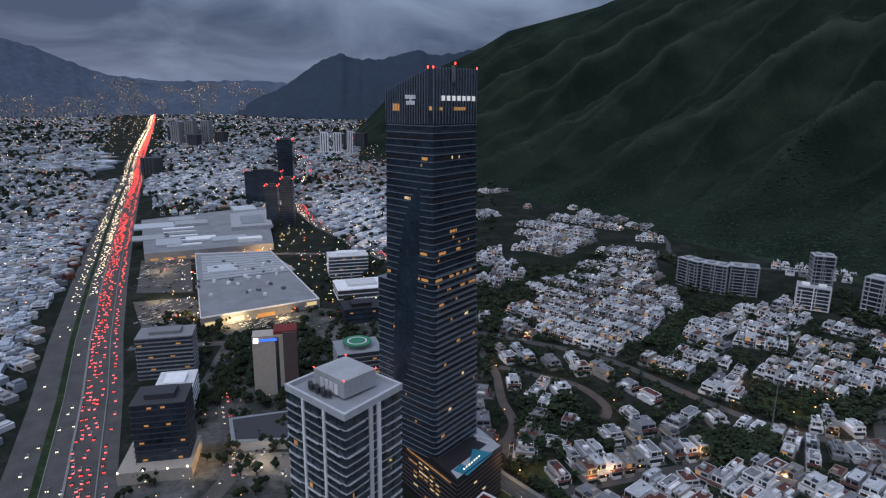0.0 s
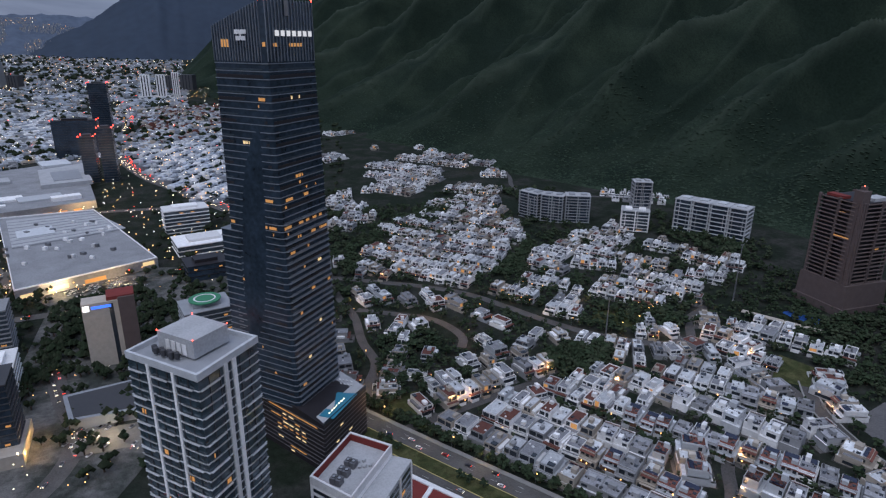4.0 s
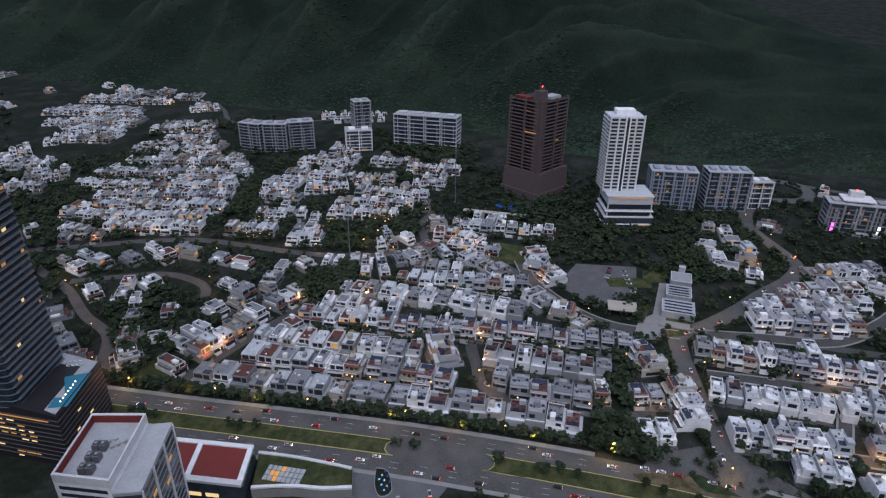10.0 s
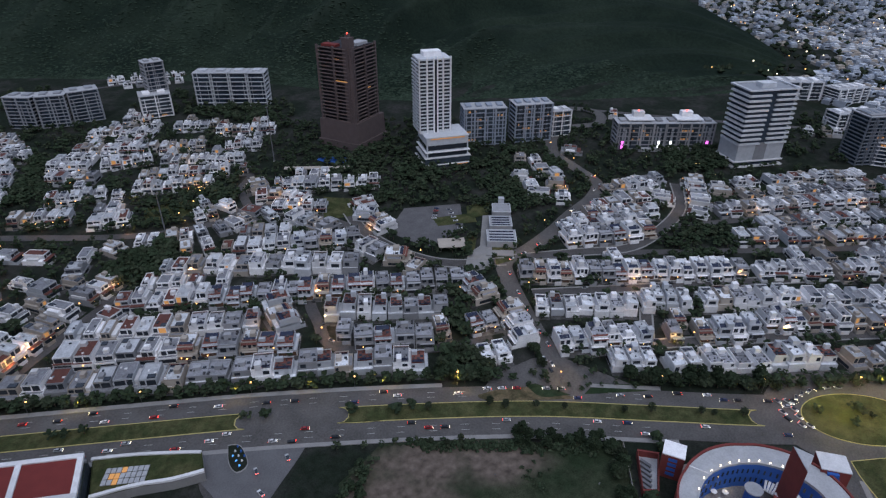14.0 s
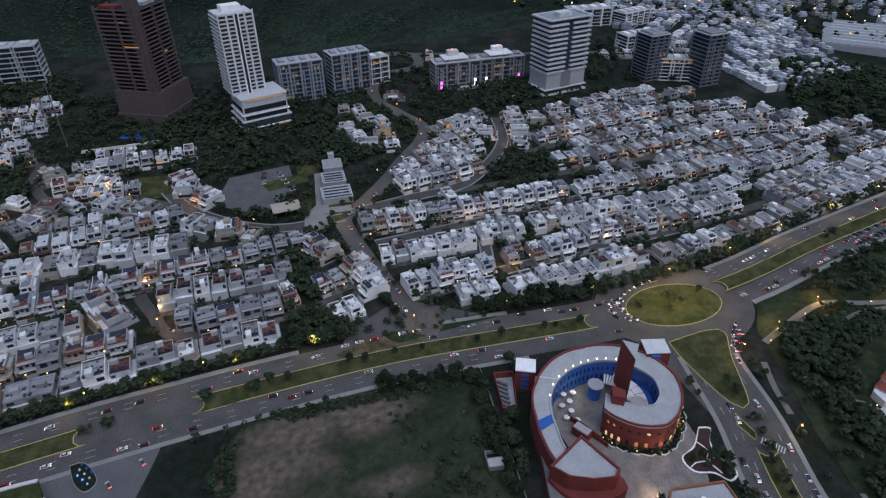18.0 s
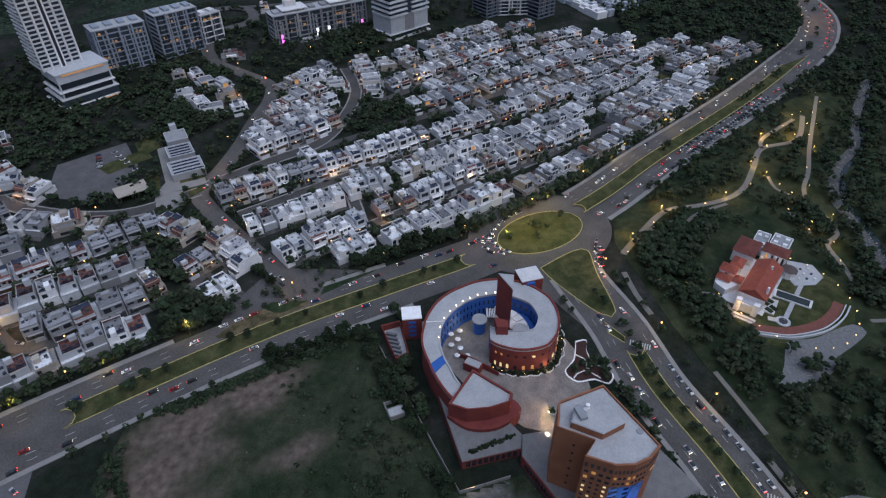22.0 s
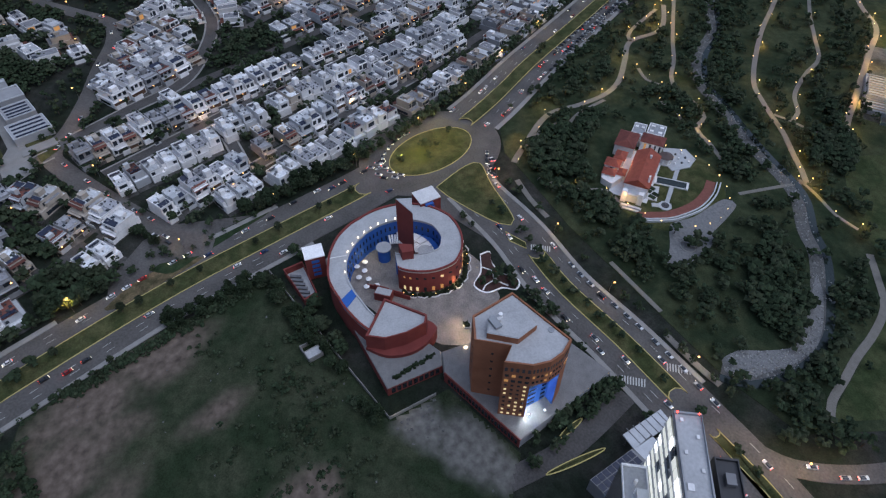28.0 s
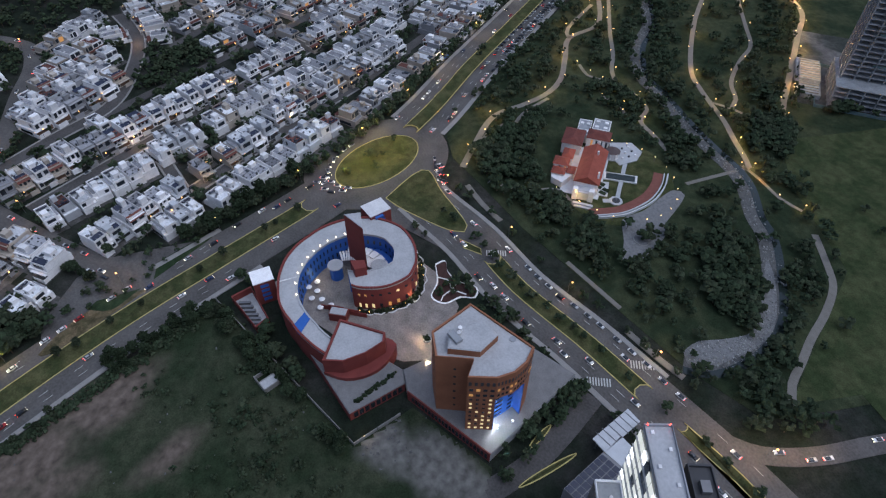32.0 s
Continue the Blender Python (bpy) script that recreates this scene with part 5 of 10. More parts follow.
# the temple, its car park canopy and the two tall poles
te = thing("temple", "pale low modern temple of stepped flat-roofed blocks with a lit side", "temple")
for (x, y, w, d, h, nm) in ((403, 193, 20, 24, 5.0, "front_block"), (422, 204, 18, 19, 6.2, "middle_block"), (440, 213, 17, 16, 8.0, "rear_block"), (451, 219, 5, 5, 11, "bell_tower")):
    Mesh().prism(quad(x, y, w, d, 31), land(x, y) - 3, land(x, y) + h).link(nm, M_GREY if nm != "bell_tower" else M_PALE, te)
    Mesh().ring(quad(x, y, w + 0.2, d + 0.2, 31), quad(x, y, w - 0.8, d - 0.8, 31), land(x, y) + h - 0.1, land(x, y) + h + 0.6, closed=True).link("parapet", M_PALE, te)
for k in range(4):  # dark roof lights across the nave
    for x, y, d, h in ((396.5 + k * 4.2, 189.1 + k * 2.5, 20, 5.0), (416 + k * 3.8, 200.4 + k * 2.3, 15, 6.2)):
        Mesh().prism(quad(x, y, 1.7, d, 31), land(403 if h < 6 else 422, 193 if h < 6 else 204) + h, land(403 if h < 6 else 422, 193 if h < 6 else 204) + h + 0.35).link("skylight", M_SOLAR, te)
p = quad(403, 193, 20, 24, 31)
for k in range(3):
    on_face(Mesh(), p[0], p[1], land(403, 193) + 0.8 + k * 1.4, land(403, 193) + 1.5 + k * 1.4, 0.55, 0.95, 0.1, 0.2).link("lit_slot", M_LIT, te)
Mesh().prism(quad(386, 185, 9, 22, 31), land(386, 185) - 1, land(386, 185) + 0.5).link("steps", M_PAVE, te)
tpv = patch([(364, 181), (347, 195), (371, 206), (387, 204), (432, 227), (437, 221), (382, 190)][::-1], 0.11)
tagged(tpv.link("temple_walk", M_PAVE), "pale paved walk and forecourt of the temple", "paving", kind="structure")
tlw = patch([(439, 248), (460, 235), (437, 224), (420, 235)][::-1], 0.13)
patch([(393, 221), (402, 215), (380, 205), (372, 210)][::-1], 0.13, tlw)
patch([(382, 187), (396, 176), (383, 171), (370, 180)][::-1], 0.13, tlw)
tagged(tlw.link("temple_lawns", M_GRASS), "small mown lawns round the temple", "lawn", kind="structure")
ca = thing("car_park_canopy", "pale flat canopy roof over parking bays", "canopy")
zc = land(372, 222)
Mesh().prism(quad(372, 222, 22, 15, -52), zc + 4.2, zc + 4.9).link("roof", M_BEIGE, ca)
for x, y in quad(372, 222, 18, 11, -52):
    Mesh().tube(x, y, 0.18, zc - 0.5, zc + 4.2, 6).link("post", M_STEEL, ca)
for x, y, h in ((414, 466, 58), (257, 430, 40)):
    po = thing("flood_light_mast", "tall grey steel mast on a concrete foot", "mast", (x, y, land(x, y)))
    Mesh().tube(0, 0, 0.7, -1, h, 8, r1=0.4).link("pole", M_STEEL, po)
    Mesh().box(-1.6, 1.6, -0.3, 0.3, h - 1, h).link("crossbar", M_STEEL, po)
    Mesh().tube(0, 0, 1.2, -1, 0.6, 8).link("foot", M_PAVE, po)
lr = thing("long_shelter", "long pale flat shelter roof beside a blue pool", "shelter")
zl = land(418, 408)
Mesh().prism(quad(420, 411, 66, 6, -55), zl + 4, zl + 4.8).link("roof", M_BEIGE, lr)
for k in range(6):
    Mesh().tube(404 + k * 6.4, 434 - k * 9.2, 0.2, zl - 2, zl + 4, 6).link("post", M_STEEL, lr)
tagged(patch([(440, 432), (455, 432), (462, 408), (452, 402), (442, 414)], 0.3).link("blue_court", M_BLUE), "blue pool cover beside the shelter", "pool", kind="structure")

# ---- houses ----
import collections
def house(variant, rnd):
    """A terraced house about 10 m wide and 20 m deep, with its front to -y. Returns its Empty and its parts."""
    wall = [M_WHITE, M_WHITE, M_PALE, M_WHITE, M_BEIGE, M_GREY, M_WHITE, M_PALE][variant % 8]
    words = ["white", "white", "pale grey", "white", "beige", "grey", "white", "pale grey"][variant % 8]
    tiled = variant in (3, 4, 7)
    ob = thing("house", f"{words} stuccoed two-storey terraced house with " + ("terracotta tiled roofs" if tiled else "flat roofs and dark windows"), "house", group="terraced houses")
    w, d = 4.9, 9.8
    h1, h2 = 3.4, 7.0
    back = rnd.uniform(0.5, 2.5)
    body = Mesh().box(-w, w, -d, d - back, -3, h1)
    sx = rnd.choice((-1, 1))
    x0, x1 = (-w, w * rnd.uniform(0.3, 0.9)) if sx > 0 else (-w * rnd.uniform(0.3, 0.9), w)
    y0, y1 = -d + rnd.uniform(0.6, 2.6), d - rnd.uniform(1.5, 6)
    body.box(x0, x1, y0, y1, h1, h2)
    body.box(-w, -w + 0.2, -d - 3.2, -d + 0.01, -0.5, 1.9).box(-w, w * 0.1, -d - 3.4, -d - 3.19, -0.5, 2.1)
    body = body.link("wall_body", wall, ob)
    rim = Mesh()
    for (a, b, c, e, z) in ((-w, w, -d, d - back, h1), (x0, x1, y0, y1, h2)):
        t = 0.22
        o = [(a, c), (b, c), (b, e), (a, e)]
        i = [(a + t, c + t), (b - t, c + t), (b - t, e - t), (a + t, e - t)]
        rim.ring(o, i, z, z + (0.75 if z == h2 else 0.5), closed=True)
    rim.link("parapet", wall, ob)
    roof = Mesh().box(x0 + 0.24, x1 - 0.24, y0 + 0.24, y1 - 0.24, h2 + 0.01, h2 + 0.12).link("roof", M_TILE if variant == 7 else (M_ROOF, M_ROOF2)[variant % 2], ob, "grey roof deck" if variant != 7 else "terracotta roof deck")
    Mesh().box(-w + 0.24, w - 0.24, y1 + 0.05, max(y1 + 0.3, d - back - 0.24), h1 + 0.01, h1 + 0.1).link("terrace", M_ROOF, ob)
    rx0 = rnd.uniform(x0 + 0.4, x1 - 3.4)
    ry0 = rnd.uniform(y0 + 0.5, y1 - 4)
    rr = Mesh().box(rx0, rx0 + rnd.uniform(2.4, 4.2), ry0, ry0 + rnd.uniform(2.6, 5.0), h2, h2 + rnd.uniform(2.2, 3.2))
    rr.link("roof_room", wall, ob)
    if variant % 2 == 0:  # a lower wing beside the upper storey, and a framed terrace in front
        a, b = (x1, w) if sx > 0 else (-w, x0)
        if b - a > 0.8:
            Mesh().box(a, b, y0 + 3.0, y1 - 2.0, h1, h2 - 1.1).link("side_wing", wall, ob)
            Mesh().box(a + 0.1, b - 0.1, y0 + 3.2, y1 - 2.2, h2 - 1.1, h2 - 0.98).link("wing_roof", M_ROOF2, ob)
    else:
        fr_ = Mesh()
        for px_ in (x0 + 0.15, x1 - 0.15):
            fr_.box(px_ - 0.15, px_ + 0.15, -d + 0.1, -d + 0.4, h1, h2)
        fr_.box(x0, x1, -d + 0.05, y0, h2 - 0.3, h2).link("terrace_frame", wall, ob)
    if tiled:
        tl = Mesh()
        for a, b in ((x0, x1),):
            k, zt = y0 - 1.3, h2 + 0.1
            tl.add([(a - 0.2, k, zt - 0.75), (b + 0.2, k, zt - 0.75), (b + 0.2, y0 + 1.8, zt + 0.9), (a - 0.2, y0 + 1.8, zt + 0.9), (a - 0.2, k, zt - 0.95), (b + 0.2, k, zt - 0.95), (b + 0.2, y0 + 1.8, zt + 0.7), (a - 0.2, y0 + 1.8, zt + 0.7)],
                   [(0, 1, 2, 3), (7, 6, 5, 4), (0, 4, 5, 1), (1, 5, 6, 2), (2, 6, 7, 3), (3, 7, 4, 0)])
        tl.link("tiled_eave", M_TILE, ob, "sloping terracotta tiles")
    win = lambda a, b, y, z0, z1, s: Mesh().box(a, b, y - 0.06, y + 0.06, z0, z1).link("window", M_PANE, body) if s else None
    n = (2, 3, 1, 2, 3, 2, 1, 3)[variant]
    for k in range(n):
        a = x0 + (x1 - x0) * (k + 0.18) / n
        b = x0 + (x1 - x0) * (k + 0.82) / n
        win(a, b, y0, h1 + (0.25 if (k + variant) % 2 else 1.0), h2 - 0.45, True)
        win(a, b, y1, h1 + 1.0, h2 - 0.6, k == 0)
    # dark panel in place of the shaded garage opening, timber on some kinds
    Mesh().box(-w + 0.5, w - (0.5 if variant % 2 else 3.2), -d - 0.05, -d + 0.06, 0, 2.7).link("garage_door", (M_TANK, M_WOOD, M_TANK)[variant % 3], ob, "wide dark garage front")
    Mesh().box(-w, w * 0.6, -d - 1.4, -d, 2.9, 3.2).link("porch_slab", wall, ob)
    win(w - 2.8, w - 0.8, -d, 0.5, 2.7, not variant % 2)
    for s, x in ((-1, x0),) if sx < 0 else ((1, x1),):
        Mesh().box(x - 0.05, x + 0.05, y0 + 2, y0 + 4.2, h1 + 0.9, h2 - 0.7).link("window", M_PANE, body)
    if variant % 3 == 0:
        Mesh().box(x0 + 0.6, x1 - 0.6, y0 - 1.2, y0, h1 + 0.1, h1 + 0.3).box(x0 + 0.6, x1 - 0.6, y0 - 1.2, y0 - 1.1, h1 + 0.3, h1 + 1.2).link("balcony", wall, ob)
    if variant % 4 != 1:
        sp = Mesh()
        k = y1 - 4.4 if variant % 2 else y0 + 0.7
        sp.add([(x0 + 0.6, k, h2 + 0.35), (x1 - 0.7, k, h2 + 0.35), (x1 - 0.7, k + 3.4, h2 + 1.25), (x0 + 0.6, k + 3.4, h2 + 1.25), (x0 + 0.6, k, h2 + 0.27), (x1 - 0.7, k, h2 + 0.27), (x1 - 0.7, k + 3.4, h2 + 1.17), (x0 + 0.6, k + 3.4, h2 + 1.17)],
               [(0, 1, 2, 3), (7, 6, 5, 4), (0, 4, 5, 1), (1, 5, 6, 2), (2, 6, 7, 3), (3, 7, 4, 0)])
        sp.link("solar_panel", M_SOLAR, roof, "dark tilted solar panels")
    Mesh().tube(x1 - 1.0, y1 - 1.0, 0.6, h2 + 0.1, h2 + 1.5, 10).link("water_tank", M_TANK if variant % 2 else M_WHITE, roof)
    units = Mesh().box(x0 + 0.9, x0 + 1.8, y0 + (y1 - y0) * 0.55, y0 + (y1 - y0) * 0.55 + 0.9, h2 + 0.12, h2 + 0.95)
    for _ in range(5):
        ux_, uy_ = rnd.uniform(x0 + 0.5, x1 - 1.6), rnd.uniform(y0 + 0.5, y1 - 1.6)
        units.box(ux_, ux_ + rnd.uniform(0.5, 1.2), uy_, uy_ + rnd.uniform(0.5, 1.2), h2 + 0.12, h2 + rnd.uniform(0.4, 1.2))
    units.box(x0 + 0.4, x1 - 0.5, y0 + (y1 - y0) * 0.5, y0 + (y1 - y0) * 0.5 + 0.12, h2 + 0.12, h2 + 0.3)
    units.link("cooling_unit", M_TANK if variant % 2 else M_STEEL, roof)
    Mesh().box(x1 - 2.6, x1 - 1.0, y0 + (y1 - y0) * 0.35, y0 + (y1 - y0) * 0.35 + 2.2, h2 + 0.12, h2 + 0.35).link("skylight", M_PANE, roof)
    Mesh().box(w * sx - 0.05, w * sx + 0.05, -d + 3, d - back - 4, 0.4, 2.4).link("side_window", M_PANE, body)
    return ob


hr = random.Random(11)
KINDS = [house(v, hr) for v in range(8)]
HOUSES = []  # place, turn, width, storey scale
ROWS = [  # ends of the row, number of houses, front turned by 180 degrees
    ((93, 358), (208, 216), 14, 1), ((126, 358), (219, 243), 12, 0), ((141, 374), (219, 279), 11, 1), ((180, 379), (247, 296), 10, 0), ((240, 288), (224, 258), 3, 1),
    ((96, 380), (176, 403), 8, 0), ((118, 430), (162, 440), 4, 1), ((231, 384), (308, 266), 12, 1), ((274, 367), (341, 292), 9, 0), ((333, 402), (367, 350), 5, 0), ((382, 408), (433, 341), 7, 0),
    ((262, 283), (336, 189), 11, 0), ((251, 249), (301, 180), 8, 1), ((240, 214), (272, 173), 4, 0), ((213, 208), (242, 170), 4, 1), ((342, 188), (325, 161), 3, 0), ((326, 146), (300, 116), 3, 0),
    ((366, 159), (464, 16), 17, 0), ((468, 9), (498, -39), 5, 0), ((336, 131), (373, 71), 7, 1), ((381, 71), (399, 41), 4, 1), ((404, 36), (456, -43), 9, 1), ((309, 104), (350, 56), 6, 0), ((358, 46), (363, 39), 1, 0),
    ((369, 30), (394, -5), 4, 0), ((404, -5), (432, -45), 5, 0), ((309, 67), (325, 44), 3, 1), ((324, 36), (388, -48), 10, 1), ((432, -45), (485, -118), 9, 0), ((388, -56), (470, -150), 12, 1), ((456, -43), (520, -130), 10, 1), ((500, -42), (560, -130), 10, 0),
    ((430, 150), (486, 93), 6, 0), ((444, 158), (500, 104), 7, 1), ((500, 150), (540, 112), 5, 0), ((530, 152), (572, 116), 5, 1), ((476, 150), (520, 100), 5, 0), ((550, 140), (585, 112), 4, 1),
    ((480, -160), (570, -250), 12, 1), ((494, -148), (560, -218), 9, 0), ((538, -118), (600, -196), 9, 1), ((566, -104), (640, -210), 12, 0)]
for (ax, ay), (bx, by), n, flip in ROWS:
    L = math.dist((ax, ay), (bx, by))
    turn = math.degrees(math.atan2(by - ay, bx - ax)) + (180 if flip else 0)
    for k in range(n):
        t = (k + 0.5) / n
        x, y = ax + (bx - ax) * t, ay + (by - ay) * t
        j = hr.uniform(-2.0, 2.0)
        x, y = x - math.sin(radians(turn)) * j, y + math.cos(radians(turn)) * j
        HOUSES.append((x, y, turn + hr.uniform(-3, 3), L / n / 9.9 * hr.uniform(0.9, 1.04), hr.uniform(0.95, 1.5)))


def near_street(x, y, gap):
    for line, w in STREETS + [(NORTH[::3], 14)]:
        for p, q in zip(line, line[1:]):
            dx, dy = q[0] - p[0], q[1] - p[1]
            t = max(0, min(1, ((x - p[0]) * dx + (y - p[1]) * dy) / (dx * dx + dy * dy + 1e-9)))
            if math.hypot(x - p[0] - t * dx, y - p[1] - t * dy) < w / 2 + gap:
                return True
    return False


VILLAS = [(67, 570, 20, 1.5), (85, 570, 20, 1.3), (107, 557, 15, 1.4), (132, 541, 10, 1.6), (152, 530, 30, 1.4), (168, 504, 30, 1.4), (180, 482, 30, 1.3),
          (66, 518, 0, 1.3), (82, 495, -30, 1.5), (106, 500, 10, 1.5), (80, 458, -25, 1.7), (104, 446, -25, 1.3), (32, 452, 0, 1.6), (34, 500, 80, 1.4), (160, 437, 15, 1.5), (132, 428, 15, 1.4),
          (186, 441, -50, 1.5), (220, 445, 5, 1.5), (153, 402, 15, 1.3), (373, 312, 25, 1.5), (321, 399, 15, 1.5),
          (333, 249, 30, 1.8), (50, 683, 0, 1.5), (517, 232, 25, 1.5), (520, 197, 25, 1.4), (494, 202, 25, 1.4), (604, 216, 20, 1.5),
          (568, 195, 20, 1.4), (286, 1336, 10, 1.8), (306, 1285, 10, 1.8), (328, 1214, 15, 1.8), (360, 1146, 20, 1.8), (363, 1053, 20, 1.8),
          (74, 1237, 0, 1.8), (188, 1348, 0, 1.8)]
VILLAS = [(x, y, turn, sw, 1.0 + 0.05 * (k % 5)) for k, (x, y, turn, sw) in enumerate(VILLAS) if not near_street(x, y, 4)]
GROVE = [(322, 190), (304, 164), (273, 140), (266, 122), (244, 132), (232, 146), (256, 164), (290, 176)]
NOHOUSE = [[(452, -128), (476, -150), (463, -163), (440, -141)], [(196, 430), (254, 426), (251, 407), (217, 382), (192, 403)], [(400, 372), (440, 430), (520, 410), (520, 300), (440, 255), (395, 300)], [(440, 270), (470, 240), (500, 300), (600, 270), (600, 205), (560, 190), (490, 180), (430, 205)],
           [(405, 293), (440, 255), (403, 229), (362, 239), (364, 281)], [(376, 166), (376, 205), (440, 226), (450, 200), (400, 166)], [(277, 495), (322, 463), (300, 436), (255, 465)], [(382, 375), (400, 344), (369, 317), (345, 340)],
           [(58, 398), (86, 402), (80, 372), (58, 376)], [(100, 470), (130, 470), (130, 420), (100, 410)], [(455, 75), (504, 92), (530, 58), (510, 25), (492, 25)], [(345, 215), (380, 200), (364, 281), (372, 318), (352, 300)], [(262, 130), (300, 110), (300, 60), (255, 60)], GROVE, [(795, 290), (900, 190), (995, 5), (825, -10), (742, 72), (740, 140), (735, 250)]]
grid = collections.defaultdict(list)


def put(x, y, turn, sw, sh, street=8.5):
    """Keeps a place for a house where nothing else stands."""
    if min(math.dist((x, y), p) for p in AVENUE[::2]) < 37 or near_street(x, y, street) or any(inside(x, y, b) for b in NOHOUSE):
        return False
    for i in (-1, 0, 1):
        for j in (-1, 0, 1):
            for h in grid[int(x // 25) + i, int(y // 25) + j]:
                c, s = math.cos(radians(h[2])), math.sin(radians(h[2]))
                du, dv = (x - h[0]) * c + (y - h[1]) * s, -(x - h[0]) * s + (y - h[1]) * c
                turned = abs(math.sin(radians(turn - h[2]))) > 0.5
                if abs(du) < (14.5 if turned else 4.6 * (sw + h[3])) and abs(dv) < (14.5 if turned else 17.5):
                    return False
    keep((x, y, turn, sw, sh))
    return True


def keep(h):
    HOUSES.append(h)
    grid[int(h[0] // 25), int(h[1] // 25)].append(h)


firsts, HOUSES = HOUSES, []
for h in VILLAS + firsts:
    if h in VILLAS or min(math.dist(h[:2], v[:2]) for v in VILLAS) > 17 and not inside(h[0], h[1], GROVE):
        keep(h)
for line, w in STREETS[:-2]:  # houses on both sides of each street
    ln = smooth_line(line, 2)
    for side in (1, -1):
        off, run = offset_line(ln, side * (w / 2 + 12.5)), 0.0
        for i in range(1, len(ln) - 1):
            run += math.dist(off[i], off[i - 1])
            if run > 10 and (math.hypot(*off[i]) < 560 and off[i][1] < 430 or off[i][0] > 480):
                a = math.degrees(math.atan2(ln[i + 1][1] - ln[i][1], ln[i + 1][0] - ln[i][0])) + (0 if side > 0 else 180)
                if hr.random() < 0.85 and put(*off[i], a + hr.uniform(-4, 4), hr.uniform(0.95, 1.2), hr.uniform(0.9, 1.2)):
                    run = 0.0 if hr.random() < 0.8 else -6.0
for h in list(HOUSES):  # back to back with the first rows, and at their ends
    c, s = math.cos(radians(h[2])), math.sin(radians(h[2]))
    for du, dv, flip in ((0, 20.5, 180), (10.2, 0, 0), (-10.2, 0, 0)):
        if hr.random() < 0.95 and math.hypot(h[0], h[1]) < 650 and (h[0] - 62) * 0.817 + (h[1] - 340) * 0.576 < 400:
            put(h[0] + du * c - dv * s, h[1] + du * s + dv * c, h[2] + flip + hr.uniform(-2, 2), hr.uniform(0.9, 1.0), hr.uniform(0.85, 1.15), 9.5)
# districts farther off: outline, direction of the rows
DISTRICTS = [([(563, 80), (623, 70), (700, -10), (716, -110), (690, -170), (684, -310), (660, -361), (605, -290), (560, -236), (640, -190), (575, -90), (505, -25), (520, 40)], -52), ([(600, 60), (560, 10), (520, 44), (545, 76)], -52)]
for poly, turn in DISTRICTS:
    c, s = math.cos(radians(turn)), math.sin(radians(turn))
    us = [x * c + y * s for x, y in poly]
    vs = [-x * s + y * c for x, y in poly]
    v, row = min(vs) + 6, 0
    while v < max(vs):
        u = min(us) + hr.uniform(0, 6)
        while u < max(us):
            bend = 5 * math.sin(u * 0.02 + row)
            x, y = u * c - (v + bend) * s, u * s + (v + bend) * c
            step = hr.uniform(9.5, 12.5)
            if inside(x, y, poly) and hr.random() < 0.86:
                put(x, y, turn + (180 if row % 2 else 0) + hr.uniform(-5, 5), step / 10.2, hr.uniform(0.9, 1.35), 7)
            u += step
        row += 1
        v += 17.8 if row % 2 else 22
# rows on the slope below the mountain: ends of the row
UPPER_ROWS = [((217, 1223), (284, 1160)), ((177, 1150), (261, 1052)), ((163, 1081), (244, 999)), ((153, 1034), (214, 972)), ((143, 989), (191, 940)), ((278, 1248), (353, 1178)), ((343, 1149), (381, 1113)), ((332, 1030), (376, 1016)), ((270, 1160), (330, 1110)), ((150, 1170), (215, 1110)), ((140, 1100), (170, 1060)), ((149, 1062), (206, 1060)), ((115, 990), (160, 975)), ((71, 962), (96, 960)), ((57, 902), (101, 878)), ((66, 842), (114, 830)), ((44, 823), (82, 800)), ((72, 1285), (95, 1237)), ((50, 940), (75, 925)), ((104, 1560), (170, 1600))]
SLOPE_ROWS = [((250, 955), (323, 900)), ((247, 891), (305, 846)), ((199, 872), (290, 795)), ((180, 830), (292, 726)), ((209, 753), (279, 683)), ((138, 809), (204, 748)), ((115, 785), (251, 658)), ((118, 732), (237, 634)), ((114, 706), (218, 612)), ((81, 705), (194, 597)), ((108, 643), (181, 578)), ((72, 662), (108, 626)), ((90, 690), (120, 660)), ((78, 690), (114, 655)), ((68, 642), (100, 622))]
MIDDLE_ROWS = [((348, 689), (393, 632)), ((396, 695), (417, 674)), ((312, 657), (367, 592)), ((275, 640), (300, 609)), ((307, 602), (348, 575)), ((260, 615), (288, 576)), ((415, 628), (455, 582)), ((433, 576), (476, 527)), ((368, 589), (401, 556)), ((407, 533), (434, 505)), ((347, 557), (399, 493)), ((311, 545), (385, 471)), ((293, 527), (342, 474)), ((236, 574), (275, 541)), ((264, 533), (292, 509)), ((197, 559), (232, 524)), ((234, 501), (257, 478))]
LOWER_ROWS = [((368, 433), (382, 419)), ((380, 399), (434, 345)), ((315, 413), (345, 383)), ((323, 385), (371, 369)), ((383, 326), (392, 317)), ((245, 388), (285, 349)), ((289, 339), (343, 288)), ((219, 375), (270, 324)), ((264, 317), (312, 271)), ((88, 576), (115, 548)), ((122, 563), (140, 545)), ((144, 549), (165, 527)), ((152, 512), (171, 493)), ((56, 587), (70, 574)), ((105, 528), (121, 499)), ((167, 483), (183, 474)), ((207, 457), (230, 439)), ((181, 456), (203, 434)), ((66, 494), (89, 466)), ((118, 432), (137, 418)), ((139, 411), (162, 393))]
